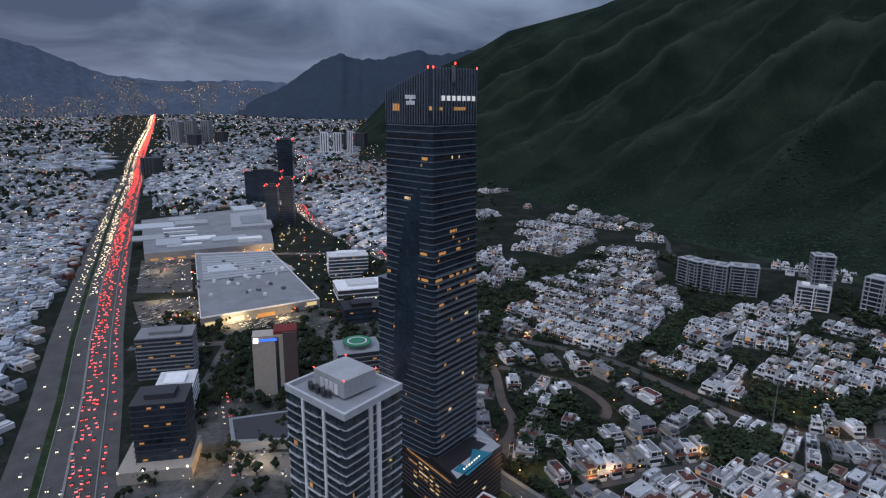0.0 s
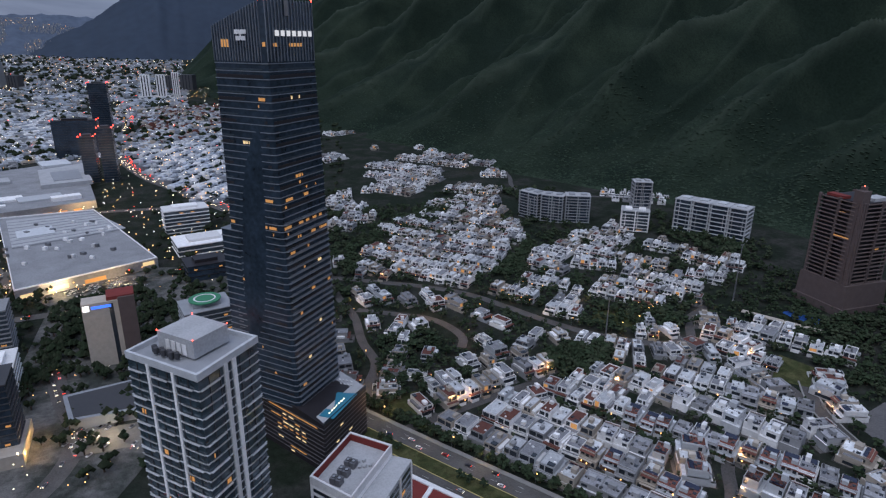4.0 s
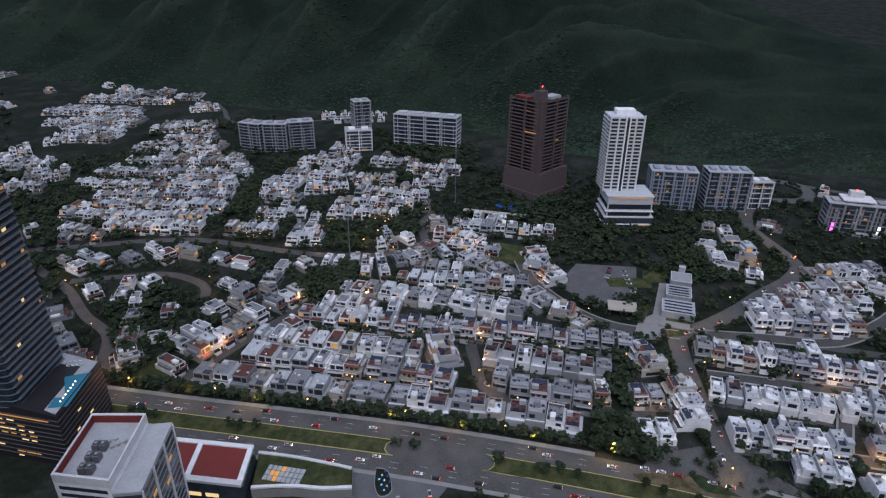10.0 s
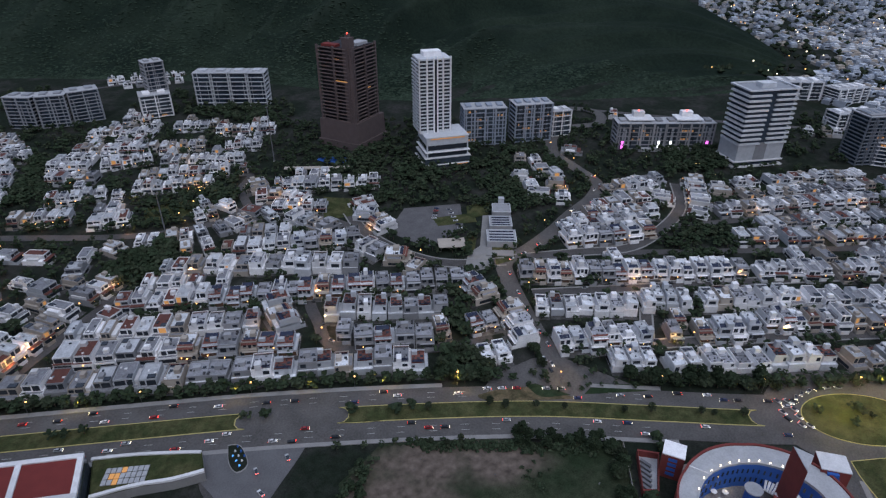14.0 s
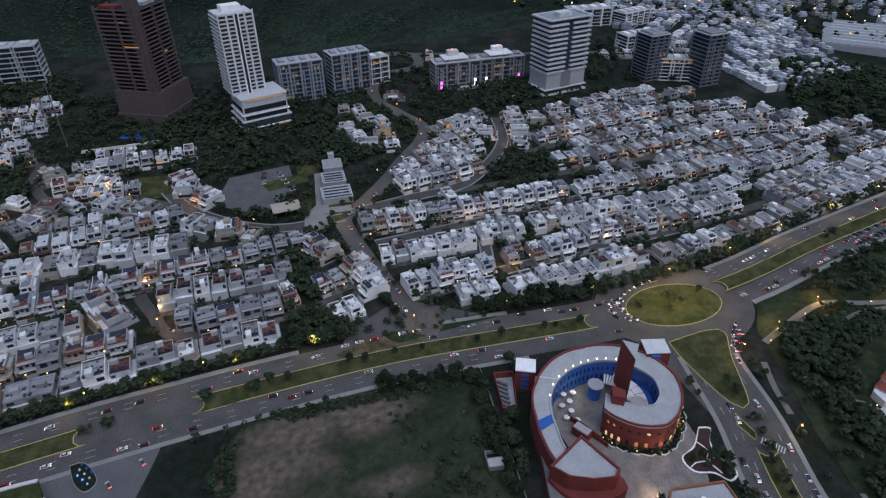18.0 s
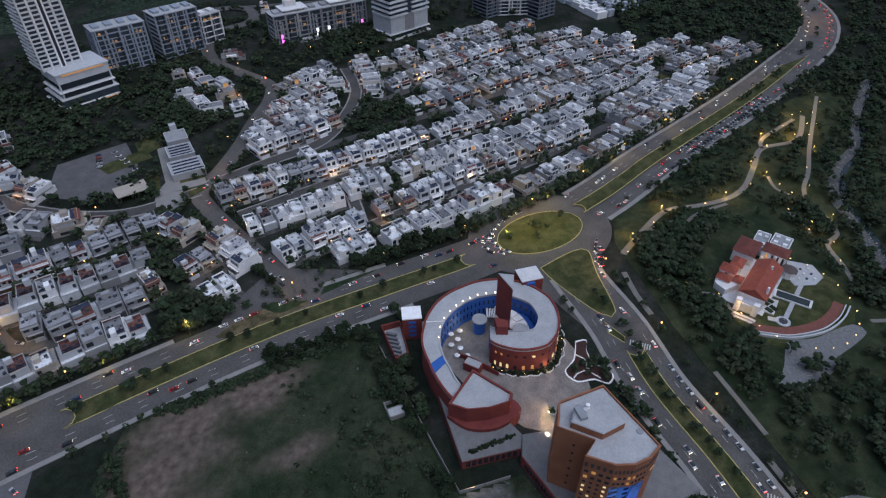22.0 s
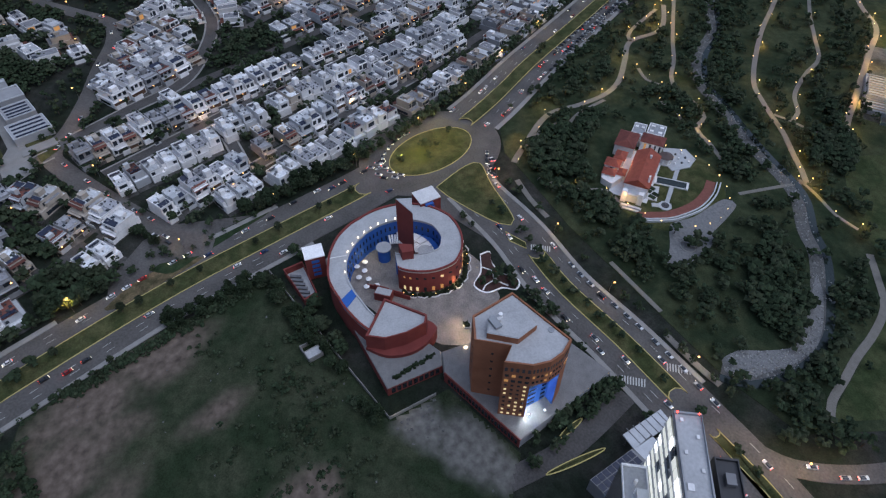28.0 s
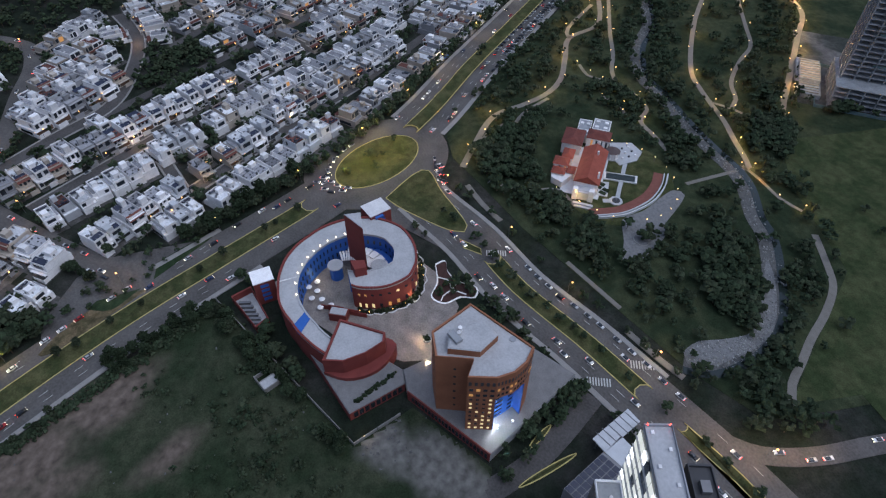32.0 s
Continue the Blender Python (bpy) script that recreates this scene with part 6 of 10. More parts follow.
for rows, both in ((UPPER_ROWS, 0.75), (SLOPE_ROWS, 0.6), (MIDDLE_ROWS, 0.4), (LOWER_ROWS, 0.0)):
    for (ax, ay), (bx, by) in rows:
        L = math.dist((ax, ay), (bx, by))
        n = max(1, round(L / 9.6))
        ux, uy = (bx - ax) / L, (by - ay) / L
        turn = math.degrees(math.atan2(uy, ux))
        bow = hr.uniform(-3, 3)
        for k in range(n):
            t = (k + 0.5) / n
            j = hr.uniform(-1.6, 1.6) + bow * math.sin(math.pi * t)
            put(ax + ux * L * t - uy * j, ay + uy * L * t + ux * j, turn + hr.uniform(-4, 4), L / n / 9.9 * hr.uniform(0.94, 1.05), hr.uniform(0.9, 1.35), 4)
        for k in range(n):  # the row behind, back to back
            t, j = (k + 0.5) / n, 19.5 + hr.uniform(-1.5, 1.5)
            if hr.random() < both:
                put(ax + ux * L * t - uy * j, ay + uy * L * t + ux * j, turn + 180 + hr.uniform(-4, 4), L / n / 9.9 * hr.uniform(0.9, 1.02), hr.uniform(0.85, 1.2), 4)
# larger villas on the wooded spur below the hillside towers
SPUR = [(522, 239), (503, 214), (514, 198), (500, 180), (558, 236), (539, 205), (556, 252), (542, 222)]
HOUSES += [(x, y, -62 + 10 * (i % 3), 1.25 + 0.15 * (i % 2), 1.0 + 0.1 * (i % 3)) for i, (x, y) in enumerate(SPUR) if all(math.dist((x, y), h[:2]) > 13 for h in HOUSES)]
PICK = sorted(HOUSES, key=lambda h: math.dist(h[:2], (290, 130)))
for i, (x, y, turn, sw, sh) in enumerate(PICK[:156]):
    red = 140 < y < 310 and x + 0.74 * y < 490 and x > 165  # the block with tiled porches
    k = hr.choice((4, 7, 5, 7, 3, 5)) if red else hr.choice((4, 5, 7, 5, 3, 2, 7, 4, 2, 6)) if y > 150 else hr.choice((0, 1, 2, 2, 3, 0, 4, 5, 6, 6, 7, 1))
    m = Matrix.LocRotScale((x, y, land(x, y)), Euler((0, 0, radians(turn))), (sw * hr.choice((1, 1, -1)), hr.uniform(0.84, 1.0) if min(math.dist((x, y), p) for p in AVENUE[::3]) < 100 else hr.uniform(0.94, 1.12), sh))
    copy_thing(KINDS[k], m)
for k, ob in enumerate(KINDS):  # the first of each kind stands among the rest
    x, y, turn, sw, sh = PICK[156 + k]
    ob.matrix_world = Matrix.LocRotScale((x, y, land(x, y)), Euler((0, 0, radians(turn))), (sw, 1, sh))


def plain_house(mesh, x, y, z, turn, sw=1.0, sh=1.0, k=1.0, rnd=hr):
    """A house of the far rows, with its storeys, parapets, windows and roof room, added to a shared mesh."""
    c, s = math.cos(radians(turn)), math.sin(radians(turn))
    n0 = len(mesh.v)
    w, d = 4.8 * sw, rnd.uniform(8.4, 10.4)
    col = rnd.choice((0, 0, 0, 0, 0, 0, 3, 3, 4, 8))
    glass = 6 if rnd.random() < 0.11 else 2
    roof = 5 if rnd.random() < 0.14 else rnd.choice((1, 7))
    x0, x1 = -w * rnd.uniform(0.4, 1), w * rnd.uniform(0.6, 1)
    y0, y1 = -d + rnd.uniform(0.3, 3.5), d - rnd.uniform(0.3, 4)
    h1, h2 = 3.3 * sh, 6.5 * sh
    mesh.box(-w, w, -d, d, -2, h1, col)
    mesh.box(x0, x1, y0, y1, h1, h2, col)
    mesh.ring([(x0, y0), (x1, y0), (x1, y1), (x0, y1)], [(x0 + 0.25, y0 + 0.25), (x1 - 0.25, y0 + 0.25), (x1 - 0.25, y1 - 0.25), (x0 + 0.25, y1 - 0.25)], h2, h2 + 0.7, col, True)
    mesh.box(x0 + 0.26, x1 - 0.26, y0 + 0.26, y1 - 0.26, h2, h2 + 0.1, roof)
    xm = x0 + (x1 - x0) * rnd.uniform(0.35, 0.65)
    for yy, ya in ((y0, y0 - 0.08), (y1, y1 + 0.08)):
        mesh.box(x0 + 0.5, xm - 0.4, min(yy, ya), max(yy, ya), h1 + 0.4, h2 - 0.4, glass)
        mesh.box(xm + 0.4, x1 - 0.5, min(yy, ya), max(yy, ya), h1 + 0.9, h2 - 0.5, 2)
    # flat dark box stands for the shade of the porch recess
    mesh.box(-w + 0.6, w - 0.9, -d - 0.08, -d, 0.1, 2.7, 2)
    if rnd.random() < 0.75:
        rx, ry = rnd.uniform(x0 + 0.3, x1 - 2.9), rnd.uniform(y0 + 0.5, y1 - 5)
        mesh.box(rx, rx + rnd.uniform(2.2, 3.8), ry, ry + rnd.uniform(2.5, 4.5), h2, h2 + rnd.uniform(2, 3), col)
    if rnd.random() < 0.6:
        mesh.box(x0 + 0.6, x0 + rnd.uniform(3, 5.5), y1 - 4.2, y1 - 0.8, h2 + 0.3, h2 + 0.9, 2)
    for _ in range(rnd.choice((1, 2, 3))):  # cooling units and skylights
        rx, ry = rnd.uniform(x0 + 0.4, x1 - 2), rnd.uniform(y0 + 0.4, y1 - 2)
        mesh.box(rx, rx + rnd.uniform(0.7, 1.7), ry, ry + rnd.uniform(0.7, 1.7), h2, h2 + rnd.uniform(0.4, 1.1), rnd.choice((2, 4, 0)))
    mesh.box(w - 0.05, w + 0.06, -d + 3, d - 4, 0.4, 2.5, 2)
    if rnd.random() < 0.35:
        mesh.box(-w + 0.3, w - 0.3, -d - 0.9, -d + 2.2, h1 - 0.1, h1 + 0.25, 5)
    if y0 > -d + 1.2:
        mesh.box(-w + 0.3, w - 0.3, -d + 0.3, y0 - 0.2, h1, h1 + 0.08, roof)
    if y1 < d - 1.2:
        mesh.box(-w + 0.3, w - 0.3, y1 + 0.2, d - 0.3, h1, h1 + 0.08, 7)
    if w - x1 > 1.2:  # lower wings beside the upper storey
        mesh.box(x1, w - 0.1, y0 + rnd.uniform(1, 4), y1 - rnd.uniform(1, 4), h1, h1 + rnd.uniform(1.2, 2.6), rnd.choice((col, 7, 0)))
    if x0 + w > 1.2:
        mesh.box(-w + 0.1, x0, y0 + rnd.uniform(1, 4), y1 - rnd.uniform(1, 4), h1, h1 + rnd.uniform(1.2, 2.6), rnd.choice((col, 7, 0)))
    mesh.box(-w, -w + 0.2, -d - 3, -d, -1, 1.9, col)
    mesh.box(-w, w * 0.2, -d - 3.2, -d - 3, -1, 2.1, col)
    for i in range(n0, len(mesh.v)):
        a, b, e = mesh.v[i]
        mesh.v[i] = (x + (a * c - b * s) * k, y + (a * s + b * c) * k, z + e * k)


HOUSE_MATS = [make_material("pale_house_walls", (0.82, 0.8, 0.795), 0.9, var=0.2, scale=0.2, isl=0.36), M_ROOF, M_PANE, M_BEIGE, M_GREY, M_TILE, M_LIT, M_ROOF2, M_PALE]
rest = Mesh()
for x, y, turn, sw, sh in PICK[164:]:
    plain_house(rest, x, y, land(x, y), turn, sw, sh)
tagged(rest.link("hillside_houses", HOUSE_MATS), "rows of white flat-roofed houses climbing to the mountain", "house", kind="stuff")


plots = Mesh()
for i, (x, y, turn, sw, sh) in enumerate(HOUSES):  # paved forecourts and yards
    c, s = math.cos(radians(turn)), math.sin(radians(turn))
    patch([(x + a * c - b * s, y + a * s + b * c) for a, b in ((-5.4 * sw, -13.5), (5.4 * sw, -13.5), (5.4 * sw, 11), (-5.4 * sw, 11))], -0.06 - 0.002 * (i % 23), plots, 0.1)
tagged(plots.link("house_plots", M_PLOT), "grey paved forecourts and yards of the houses", "paving", kind="structure")
porch = Mesh()
for x, y, turn, sw, sh in HOUSES:  # lamps by the doors and garages
    if hr.random() < 0.4:
        c, s = math.cos(radians(turn)), math.sin(radians(turn))
        u, v, z = hr.uniform(-3, 3) * sw, -10.2, land(x, y) + 2.7
        px, py = x + u * c - v * s, y + u * s + v * c
        porch.box(px - 0.28, px + 0.28, py - 0.28, py + 0.28, z - 0.3, z + 0.26)
tagged(porch.link("porch_lamps", M_LAMP), "small warm lamps by the house doors", "lamps", kind="stuff")
M_TERR = make_material("grey_terrace_paving", (0.19, 0.185, 0.185), 0.9, var=0.2, scale=0.3, fine=1.5)
# ---- the spiral museum, the brick tower and their walls ----
mu = thing("spiral_museum", "spiral brick museum with a pale roof and blue inner court", "museum")
MC = (241, -29)
# angle, outer radius, inner radius of the spiral roof
COIL = [(-181, 14.8, 4), (-157, 21, 6), (-136, 28.4, 9), (-120, 34.1, 15), (-103, 36.4, 24), (-83, 37.8, 26.5), (-61, 39, 26.6), (-38, 37.4, 23.6), (3, 32.7, 19.8), (30, 30.6, 18.8), (54, 31.4, 19.3), (78, 33.1, 21.8), (98, 35.7, 25.3), (115, 39.5, 29), (132, 43, 33.5), (147, 49, 38.5), (160, 55.7, 46)]
pol = lambda a, r: (MC[0] + r * math.cos(radians(a)), MC[1] + r * math.sin(radians(a)))
arcs = [(-181 + 341 * i / 88, *table(COIL, -181 + 341 * i / 88)) for i in range(89)]
OUT, INN = [pol(a, o) for a, o, i in arcs], [pol(a, i) for a, o, i in arcs]
Mesh().ring(OUT, INN, 15.2, 16.2).link("roof", M_CONC, mu, "pale grey roof band")
wl = lambda line, k: [pol(a, (o if line is OUT else i) + k) for a, o, i in arcs]
Mesh().ring(wl(OUT, 0), wl(OUT, -0.6), -1, 15.2).link("outer_wall", M_BRICK, mu, "red brick outer wall")
Mesh().ring(wl(INN, 0.6), wl(INN, 0), -1, 15.2).link("inner_wall", M_BLUE, mu, "blue inner wall")
Mesh().ring(wl(OUT, 0.2), wl(OUT, -0.9), 16.2, 17.0).link("outer_parapet", M_BRICK, mu)
Mesh().ring(wl(INN, 0.7), wl(INN, -0.2), 16.2, 16.8).link("inner_parapet", M_CONC, mu)
for i in range(2, 86, 2):
    for line, k, z0, z1 in ((INN, -0.15, 9.5, 12.2), (INN, -0.15, 3.5, 6.5), (OUT, 0.12, 10.4, 11.6), (OUT, 0.12, 1.5, 4.2)):
        if line is OUT and arcs[i][0] > -20:
            continue
        p, q = pol(arcs[i][0] + 0.9, arcs[i][1 if line is OUT else 2] + k), pol(arcs[i + 1][0] - 0.9, arcs[i + 1][1 if line is OUT else 2] + k)
        w = Mesh()
        on_face(w, *((p, q) if line is OUT else (q, p)), z0, z1, 0, 1, 0.1, 0.2)
        w.link("window", bt.choice((M_OFF, M_LIT)) if line is OUT and bt.random() < (0.6 if z0 < 5 else 0.2) else M_PANE, mu)
for a0, a1, m in ((135, 142, M_BLUE), (92, 93, M_WHITE)):
    Mesh().ring([pol(a0, table(COIL, a0)[0] + 0.3), pol(a1, table(COIL, a1)[0] + 0.3)], [pol(a0, table(COIL, a0)[1] - 0.3), pol(a1, table(COIL, a1)[1] - 0.3)], 16.1, 16.6).link("roof_band", m, mu)
for a in range(-10, 130, 14):  # small roof lamps along the inner edge
    Mesh().tube(*pol(a, table(COIL, a)[1] + 0.9), 0.28, 16.8, 17.5, 8).link("roof_lamp", M_LAMPW, mu)
fin = [(256, -33), (243, -40), (255, -41.5)]
Mesh().prism(fin, -1, 37).link("fin_tower", M_BRICK, mu, "tall red brick fin")
Mesh().prism(fin, 37, 37.3, grow=0.9).link("fin_roof", M_CONC, mu)
Mesh().prism([(238, -31), (231, -32), (231, -38), (236, -38)], -1, 22).link("stair_tower", M_BRICK, mu)
for cx, cy, r, z, m in ((249, -24, 3.4, 9, M_BLUE), (243, -46, 3.4, 8, M_BLUE)):
    Mesh().tube(cx, cy, r, -1, z, 20).link("round_pavilion", m, mu)
    Mesh().tube(cx, cy, r + 0.8, z, z + 0.6, 20).link("pavilion_roof", M_CONC, mu)
for k in range(16):
    p, q = pol(-75 + k * 5, 19.5), pol(-71 + k * 5, 12.5)
    Mesh().prism([p, pol(-71.6 + k * 5, 19.5), q, pol(-75 + k * 5, 12.5)], 6.2, 6.8).link("canopy_blade", M_WHITE, mu)
for k in range(7):  # the fan of pale steps round the inner pool
    a0, a1 = -100 + k * 13, -89 + k * 13
    Mesh().ring([pol(a0, 22.5), pol(a1, 22.5)], [pol(a0, 17.5), pol(a1, 17.5)], 5.0 + 0.35 * (k % 2), 7.4).link("step_block", M_WHITE, mu)
Mesh().ring([pol(a, 26.0) for a in range(-112, 4, 4)], [pol(a, 23.0) for a in range(-112, 4, 4)], 4.2, 6.0).link("blue_channel", M_BLUE, mu, "blue water channel")
for k in range(5):
    q = quad(228 - 2.2 * k, -16 - 3.4 * k, 8.5, 0.5, 60)
    Mesh().prism(q, -0.2, 3.0 + 1.1 * (k % 2)).link("court_wall", M_BRICK, mu, "low red court wall")
Mesh().prism(quad(221, -20, 9, 5, 62), -0.2, 5.2).link("court_block", M_BRICK, mu)
Mesh().prism(quad(221, -20, 8.2, 4.2, 62), 5.2, 5.6).link("court_roof", M_CONC, mu)
for x, y, w, d, turn, z, m in ((247, 13.5, 9.5, 10.5, 8, 15, M_BRICK), (277, -53, 11, 13, 18, 18, M_BRICK)):
    cu = quad(x, y, w, d, turn)
    Mesh().prism(cu, -1, z).link("cube_tower", m, mu)
    Mesh().prism(cu, z, z + 0.7, grow=1.02).link("cube_roof", M_WHITE, mu)
    for k in range(4):
        on_face(Mesh(), cu[3], cu[0], 2 + k * 3.2, 4 + k * 3.2, 0.3, 0.7, 0.08, 0.2).link("window", M_BLUE, mu)
Mesh().prism(quad(275.5, -52, 12, 5, 18), 10, 17.4).link("blue_face", M_BLUE, mu)
WD = [(185.8, -7.5), (206.5, -19.2), (192.4, -38), (187.8, -36.5), (184, -27), (182.6, -16)]
Mesh().prism(WD[::-1], -1, 16).link("wedge_hall", M_BRICK, mu, "red brick wedge")
Mesh().prism(WD[::-1], 16, 16.4, grow=0.93).link("wedge_roof", M_CONC, mu)
Mesh().ring(WD, [(190 + (x - 190) * 0.92, -23.5 + (y + 23.5) * 0.92) for x, y in WD], 16, 17.6, closed=True).link("wedge_parapet", M_BRICK, mu)
low = smooth_line([(186, -7), (179.5, -16), (178.8, -27), (183, -36), (191, -42.5), (196, -39)], 3)
Mesh().prism(low, -1, 8.2).link("wedge_skirt", M_BRICK, mu)
pl = thing("museum_platform", "long red-walled platform with a pale flat roof and planter", "platform")
PF = [(201, -2), (163, -14), (170.5, -41), (178, -42), (196, -28)]
Mesh().prism(PF[::-1], -2, 5.6).link("base", M_BRICK, pl)
Mesh().prism(PF[::-1], 5.6, 6.0, grow=0.97).link("roof", M_TERR, pl)
for k in range(9):
    on_face(Mesh(), PF[2], PF[1], 0.8, 4.6, 0.06 + k * 0.1, 0.13 + k * 0.1, 0.1, 0.2).link("window", M_PANE, pl)
hd = Mesh()
for k in range(60):
    t = bt.random()
    x, y, r = 168 + 9 * t + bt.uniform(-0.8, 0.8), -18 - 20 * t + bt.uniform(-0.8, 0.8), bt.uniform(0.4, 0.8)
    hd.box(x - r, x + r, y - r, y + r, 6, 6 + bt.uniform(0.8, 1.7), top=0.6)
hd.link("hedge", M_LEAF, pl, "clipped green hedge")
p2 = thing("tower_platform", "red-walled platform with a grey terrace below the brick tower", "platform")
PB = [(178, -42), (166, -41), (127, -66), (152, -117), (172, -104), (182, -62)]
Mesh().prism(PB, -2, 5.5).link("base", M_SLAB, p2)
Mesh().prism(PB, 5.5, 5.9, grow=0.985).link("terrace", M_TERR, p2, "grey paved terrace")
on_face(Mesh(), PB[1], PB[2], -2, 6.6, 0, 1, 0.25, 0.5).link("red_wall", M_BRICK, p2)
for k in range(22):
    on_face(Mesh(), PB[1], PB[2], 1.2, 4.6, 0.06 + k * 0.042, 0.09 + k * 0.042, 0.4, 0.2).link("window", M_PANE, p2)
bk = thing("brick_office_tower", "orange brick office tower with a curved front and grey roof", "office tower")
TB = [(166.1, -52.8), (154.2, -50.8), (148.3, -64.7), (141.3, -59.7), (137.4, -70.6), (137.8, -78.1), (140.9, -84.5), (146.3, -89.6), (175.2, -72.7)]
FR = TB[3:8]  # the curved front, from its first pillar to its last
RC = [(FR[1][0] + 4.5, FR[1][1] - 1), (FR[2][0] + 6, FR[2][1] - 0.5), (FR[3][0] + 4.5, FR[3][1] + 1.5)]  # the back of the blue recess
LOW = TB[:5] + RC + [TB[6], TB[7], TB[8]]
Mesh().prism(LOW, 3, 31).link("wall_body", M_ORANGE, bk, "orange brick walls")
Mesh().prism(TB, 31, 45).link("upper_body", M_ORANGE, bk, "curved upper brick storeys")
Mesh().ring(TB, [(155 + (x - 155) * 0.955, -69 + (y + 69) * 0.955) for x, y in TB], 45, 46.2, closed=True).link("parapet", M_ORANGE, bk)
Mesh().prism(TB, 45, 45.4, grow=0.94).link("roof", M_CONC, bk)
PH = [(162.7, -59.0), (154.2, -55.8), (148.9, -67.5), (154.2, -77.0), (162.7, -73.8)]
Mesh().prism(PH, 45, 49).link("penthouse", M_ORANGE, bk)
Mesh().prism(PH, 49, 49.4, grow=0.93).link("penthouse_roof", M_CONC, bk)
for k in range(2):
    Mesh().tube(PH[0][0] - 4 + k * 2.2, PH[0][1] - 3 - k * 1.2, 0.9, 49.4, 51.4, 12).link("roof_fan", M_WHITE, bk)
Mesh().prism(quad(PH[0][0] - 5, PH[0][1] - 1, 6, 3, 20), 49.4, 51).link("roof_unit", M_SLAB, bk)
Mesh().tube(153, -83, 1.4, 45.4, 45.8, 16).link("roof_disc", M_SLAB, bk)
for f in range(8):  # windows of the first pillar
    for k in range(4):
        on_face(Mesh(), FR[0], FR[1], 7 + f * 3.2, 8.1 + f * 3.2, 0.1 + 0.23 * k, 0.2 + 0.23 * k, 0.08, 0.2).link("window", M_OFF if bt.random() < 0.4 else M_PANE, bk)
for i in range(4):  # the curved storeys above the recess
    for f, (z, h) in enumerate(((32.5, 1.6), (36.2, 1.6))):
        for k in range(4):
            on_face(Mesh(), FR[i], FR[i + 1], z, z + h, 0.08 + 0.24 * k, 0.22 + 0.24 * k, 0.08, 0.2).link("window", M_LIT if bt.random() < 0.3 else M_PANE, bk)
    for k in range(5):
        on_face(Mesh(), FR[i], FR[i + 1], 40.2, 42.6, 0.05 + 0.2 * k, 0.15 + 0.2 * k, 0.1, 0.3).link("loggia", M_TANK, bk)
for p, q in ((FR[1], RC[0]), (RC[0], RC[1]), (RC[1], RC[2]), (RC[2], FR[3])):
    on_face(Mesh(), p, q, 4, 31, 0.0, 1.0, 0.12, 0.2).link("blue_panel", M_BLUE, bk, "blue recessed wall")
for k in range(7):
    on_face(Mesh(), RC[0], RC[2], 7 + k * 3.4, 8.4 + k * 3.4, 0.1, 0.9, 0.3, 0.2).link("recess_window", M_PANE, bk)
for a, b in ((0, 1), (1, 2)):
    for f in range(6):
        on_face(Mesh(), TB[a], TB[b], 10 + f * 5.5, 11.2 + f * 5.5, 0.48, 0.55, 0.06, 0.2).link("window", M_PANE, bk)
for p, z in (((FR[1][0] - 0.5, FR[1][1] - 2), 8), ((FR[2][0], FR[2][1] - 2), 8)):
    fl = thing("flood_light", "bright white flood lamp on the terrace", "lamp", (*p, 5.9))
    Mesh().tube(0, 0, 0.1, 0, 1.6, 6).link("post", M_STEEL, fl)
    Mesh().box(-0.4, 0.4, -0.3, 0.3, 1.6, 2.3).link("lamp_head", M_COOL, fl)
gw = thing("boundary_wall", "grey boundary wall round the vacant field", "wall")
WLN = [(251, 39), (151, -13), (159, -36)]
for p, q in zip(WLN, WLN[1:]):
    n = int(math.dist(p, q) / 9)
    for k in range(n):
        on_face(Mesh(), p, q, -0.5, 2.4, k / n, (k + 0.97) / n, 0.15, 0.3).link("wall_panel", M_PAVE, gw)
ru = thing("ruin", "small roofless grey ruin in the field", "ruin", (194, 19, 0), 25)
for b in ((-5, 5, -4, -3.6), (-5, 5, 3.6, 4), (-5, -4.6, -4, 4), (4.6, 5, -4, 4), (0, 0.4, -4, 4)):
    Mesh().box(*b, -0.3, 3.2 - 0.5 * (b[0] > 0)).link("wall", M_PAVE, ru)
Mesh().box(-4.6, 0, -3.6, 3.6, 2.6, 2.9).link("roof_slab", M_CONC, ru)
PLAZA = [(228, -3), (205, -20), (186, -44), (182, -60), (210, -80), (232, -78), (262, -62), (282, -45), (272, -10), (252, 12)]
tagged(patch(PLAZA, 0.05).link("plaza", make_material("plaza_paving", (0.225, 0.2, 0.185), 0.9, var=0.42, scale=0.16, fine=1.2)), "worn grey-brown paving of the museum plaza", "paving", kind="structure")
BED = smooth_line([(242, -77), (243, -83), (234.6, -82), (226, -85.6), (219, -93.3), (212.6, -90), (215, -83), (213.4, -73.5), (220, -68), (229, -73.8), (242, -77)], 2)[:-1]
bed = tagged(patch(BED, 0.25).link("garden_bed", make_material("dark_mulch", (0.06, 0.03, 0.026), 0.95, var=0.3, scale=0.5)), "dark mulched bed with curving white edging", "garden bed", kind="structure")
Mesh().ring(BED, grown(BED, -0.7), 0, 0.55, closed=True).link("bed_edge", M_WHITE, bed, "white edging")
for line in ([(232, -75), (228, -80), (222, -80), (216, -86)], [(222, -80), (219, -74), (216, -72)], [(226, -85), (224, -82), (222, -80)]):
    ln = smooth_line(line, 2)
    Mesh().ring(ln, offset_line(ln, 0.6), 0.25, 0.6).link("bed_divider", M_WHITE, bed)
ringb = Mesh()
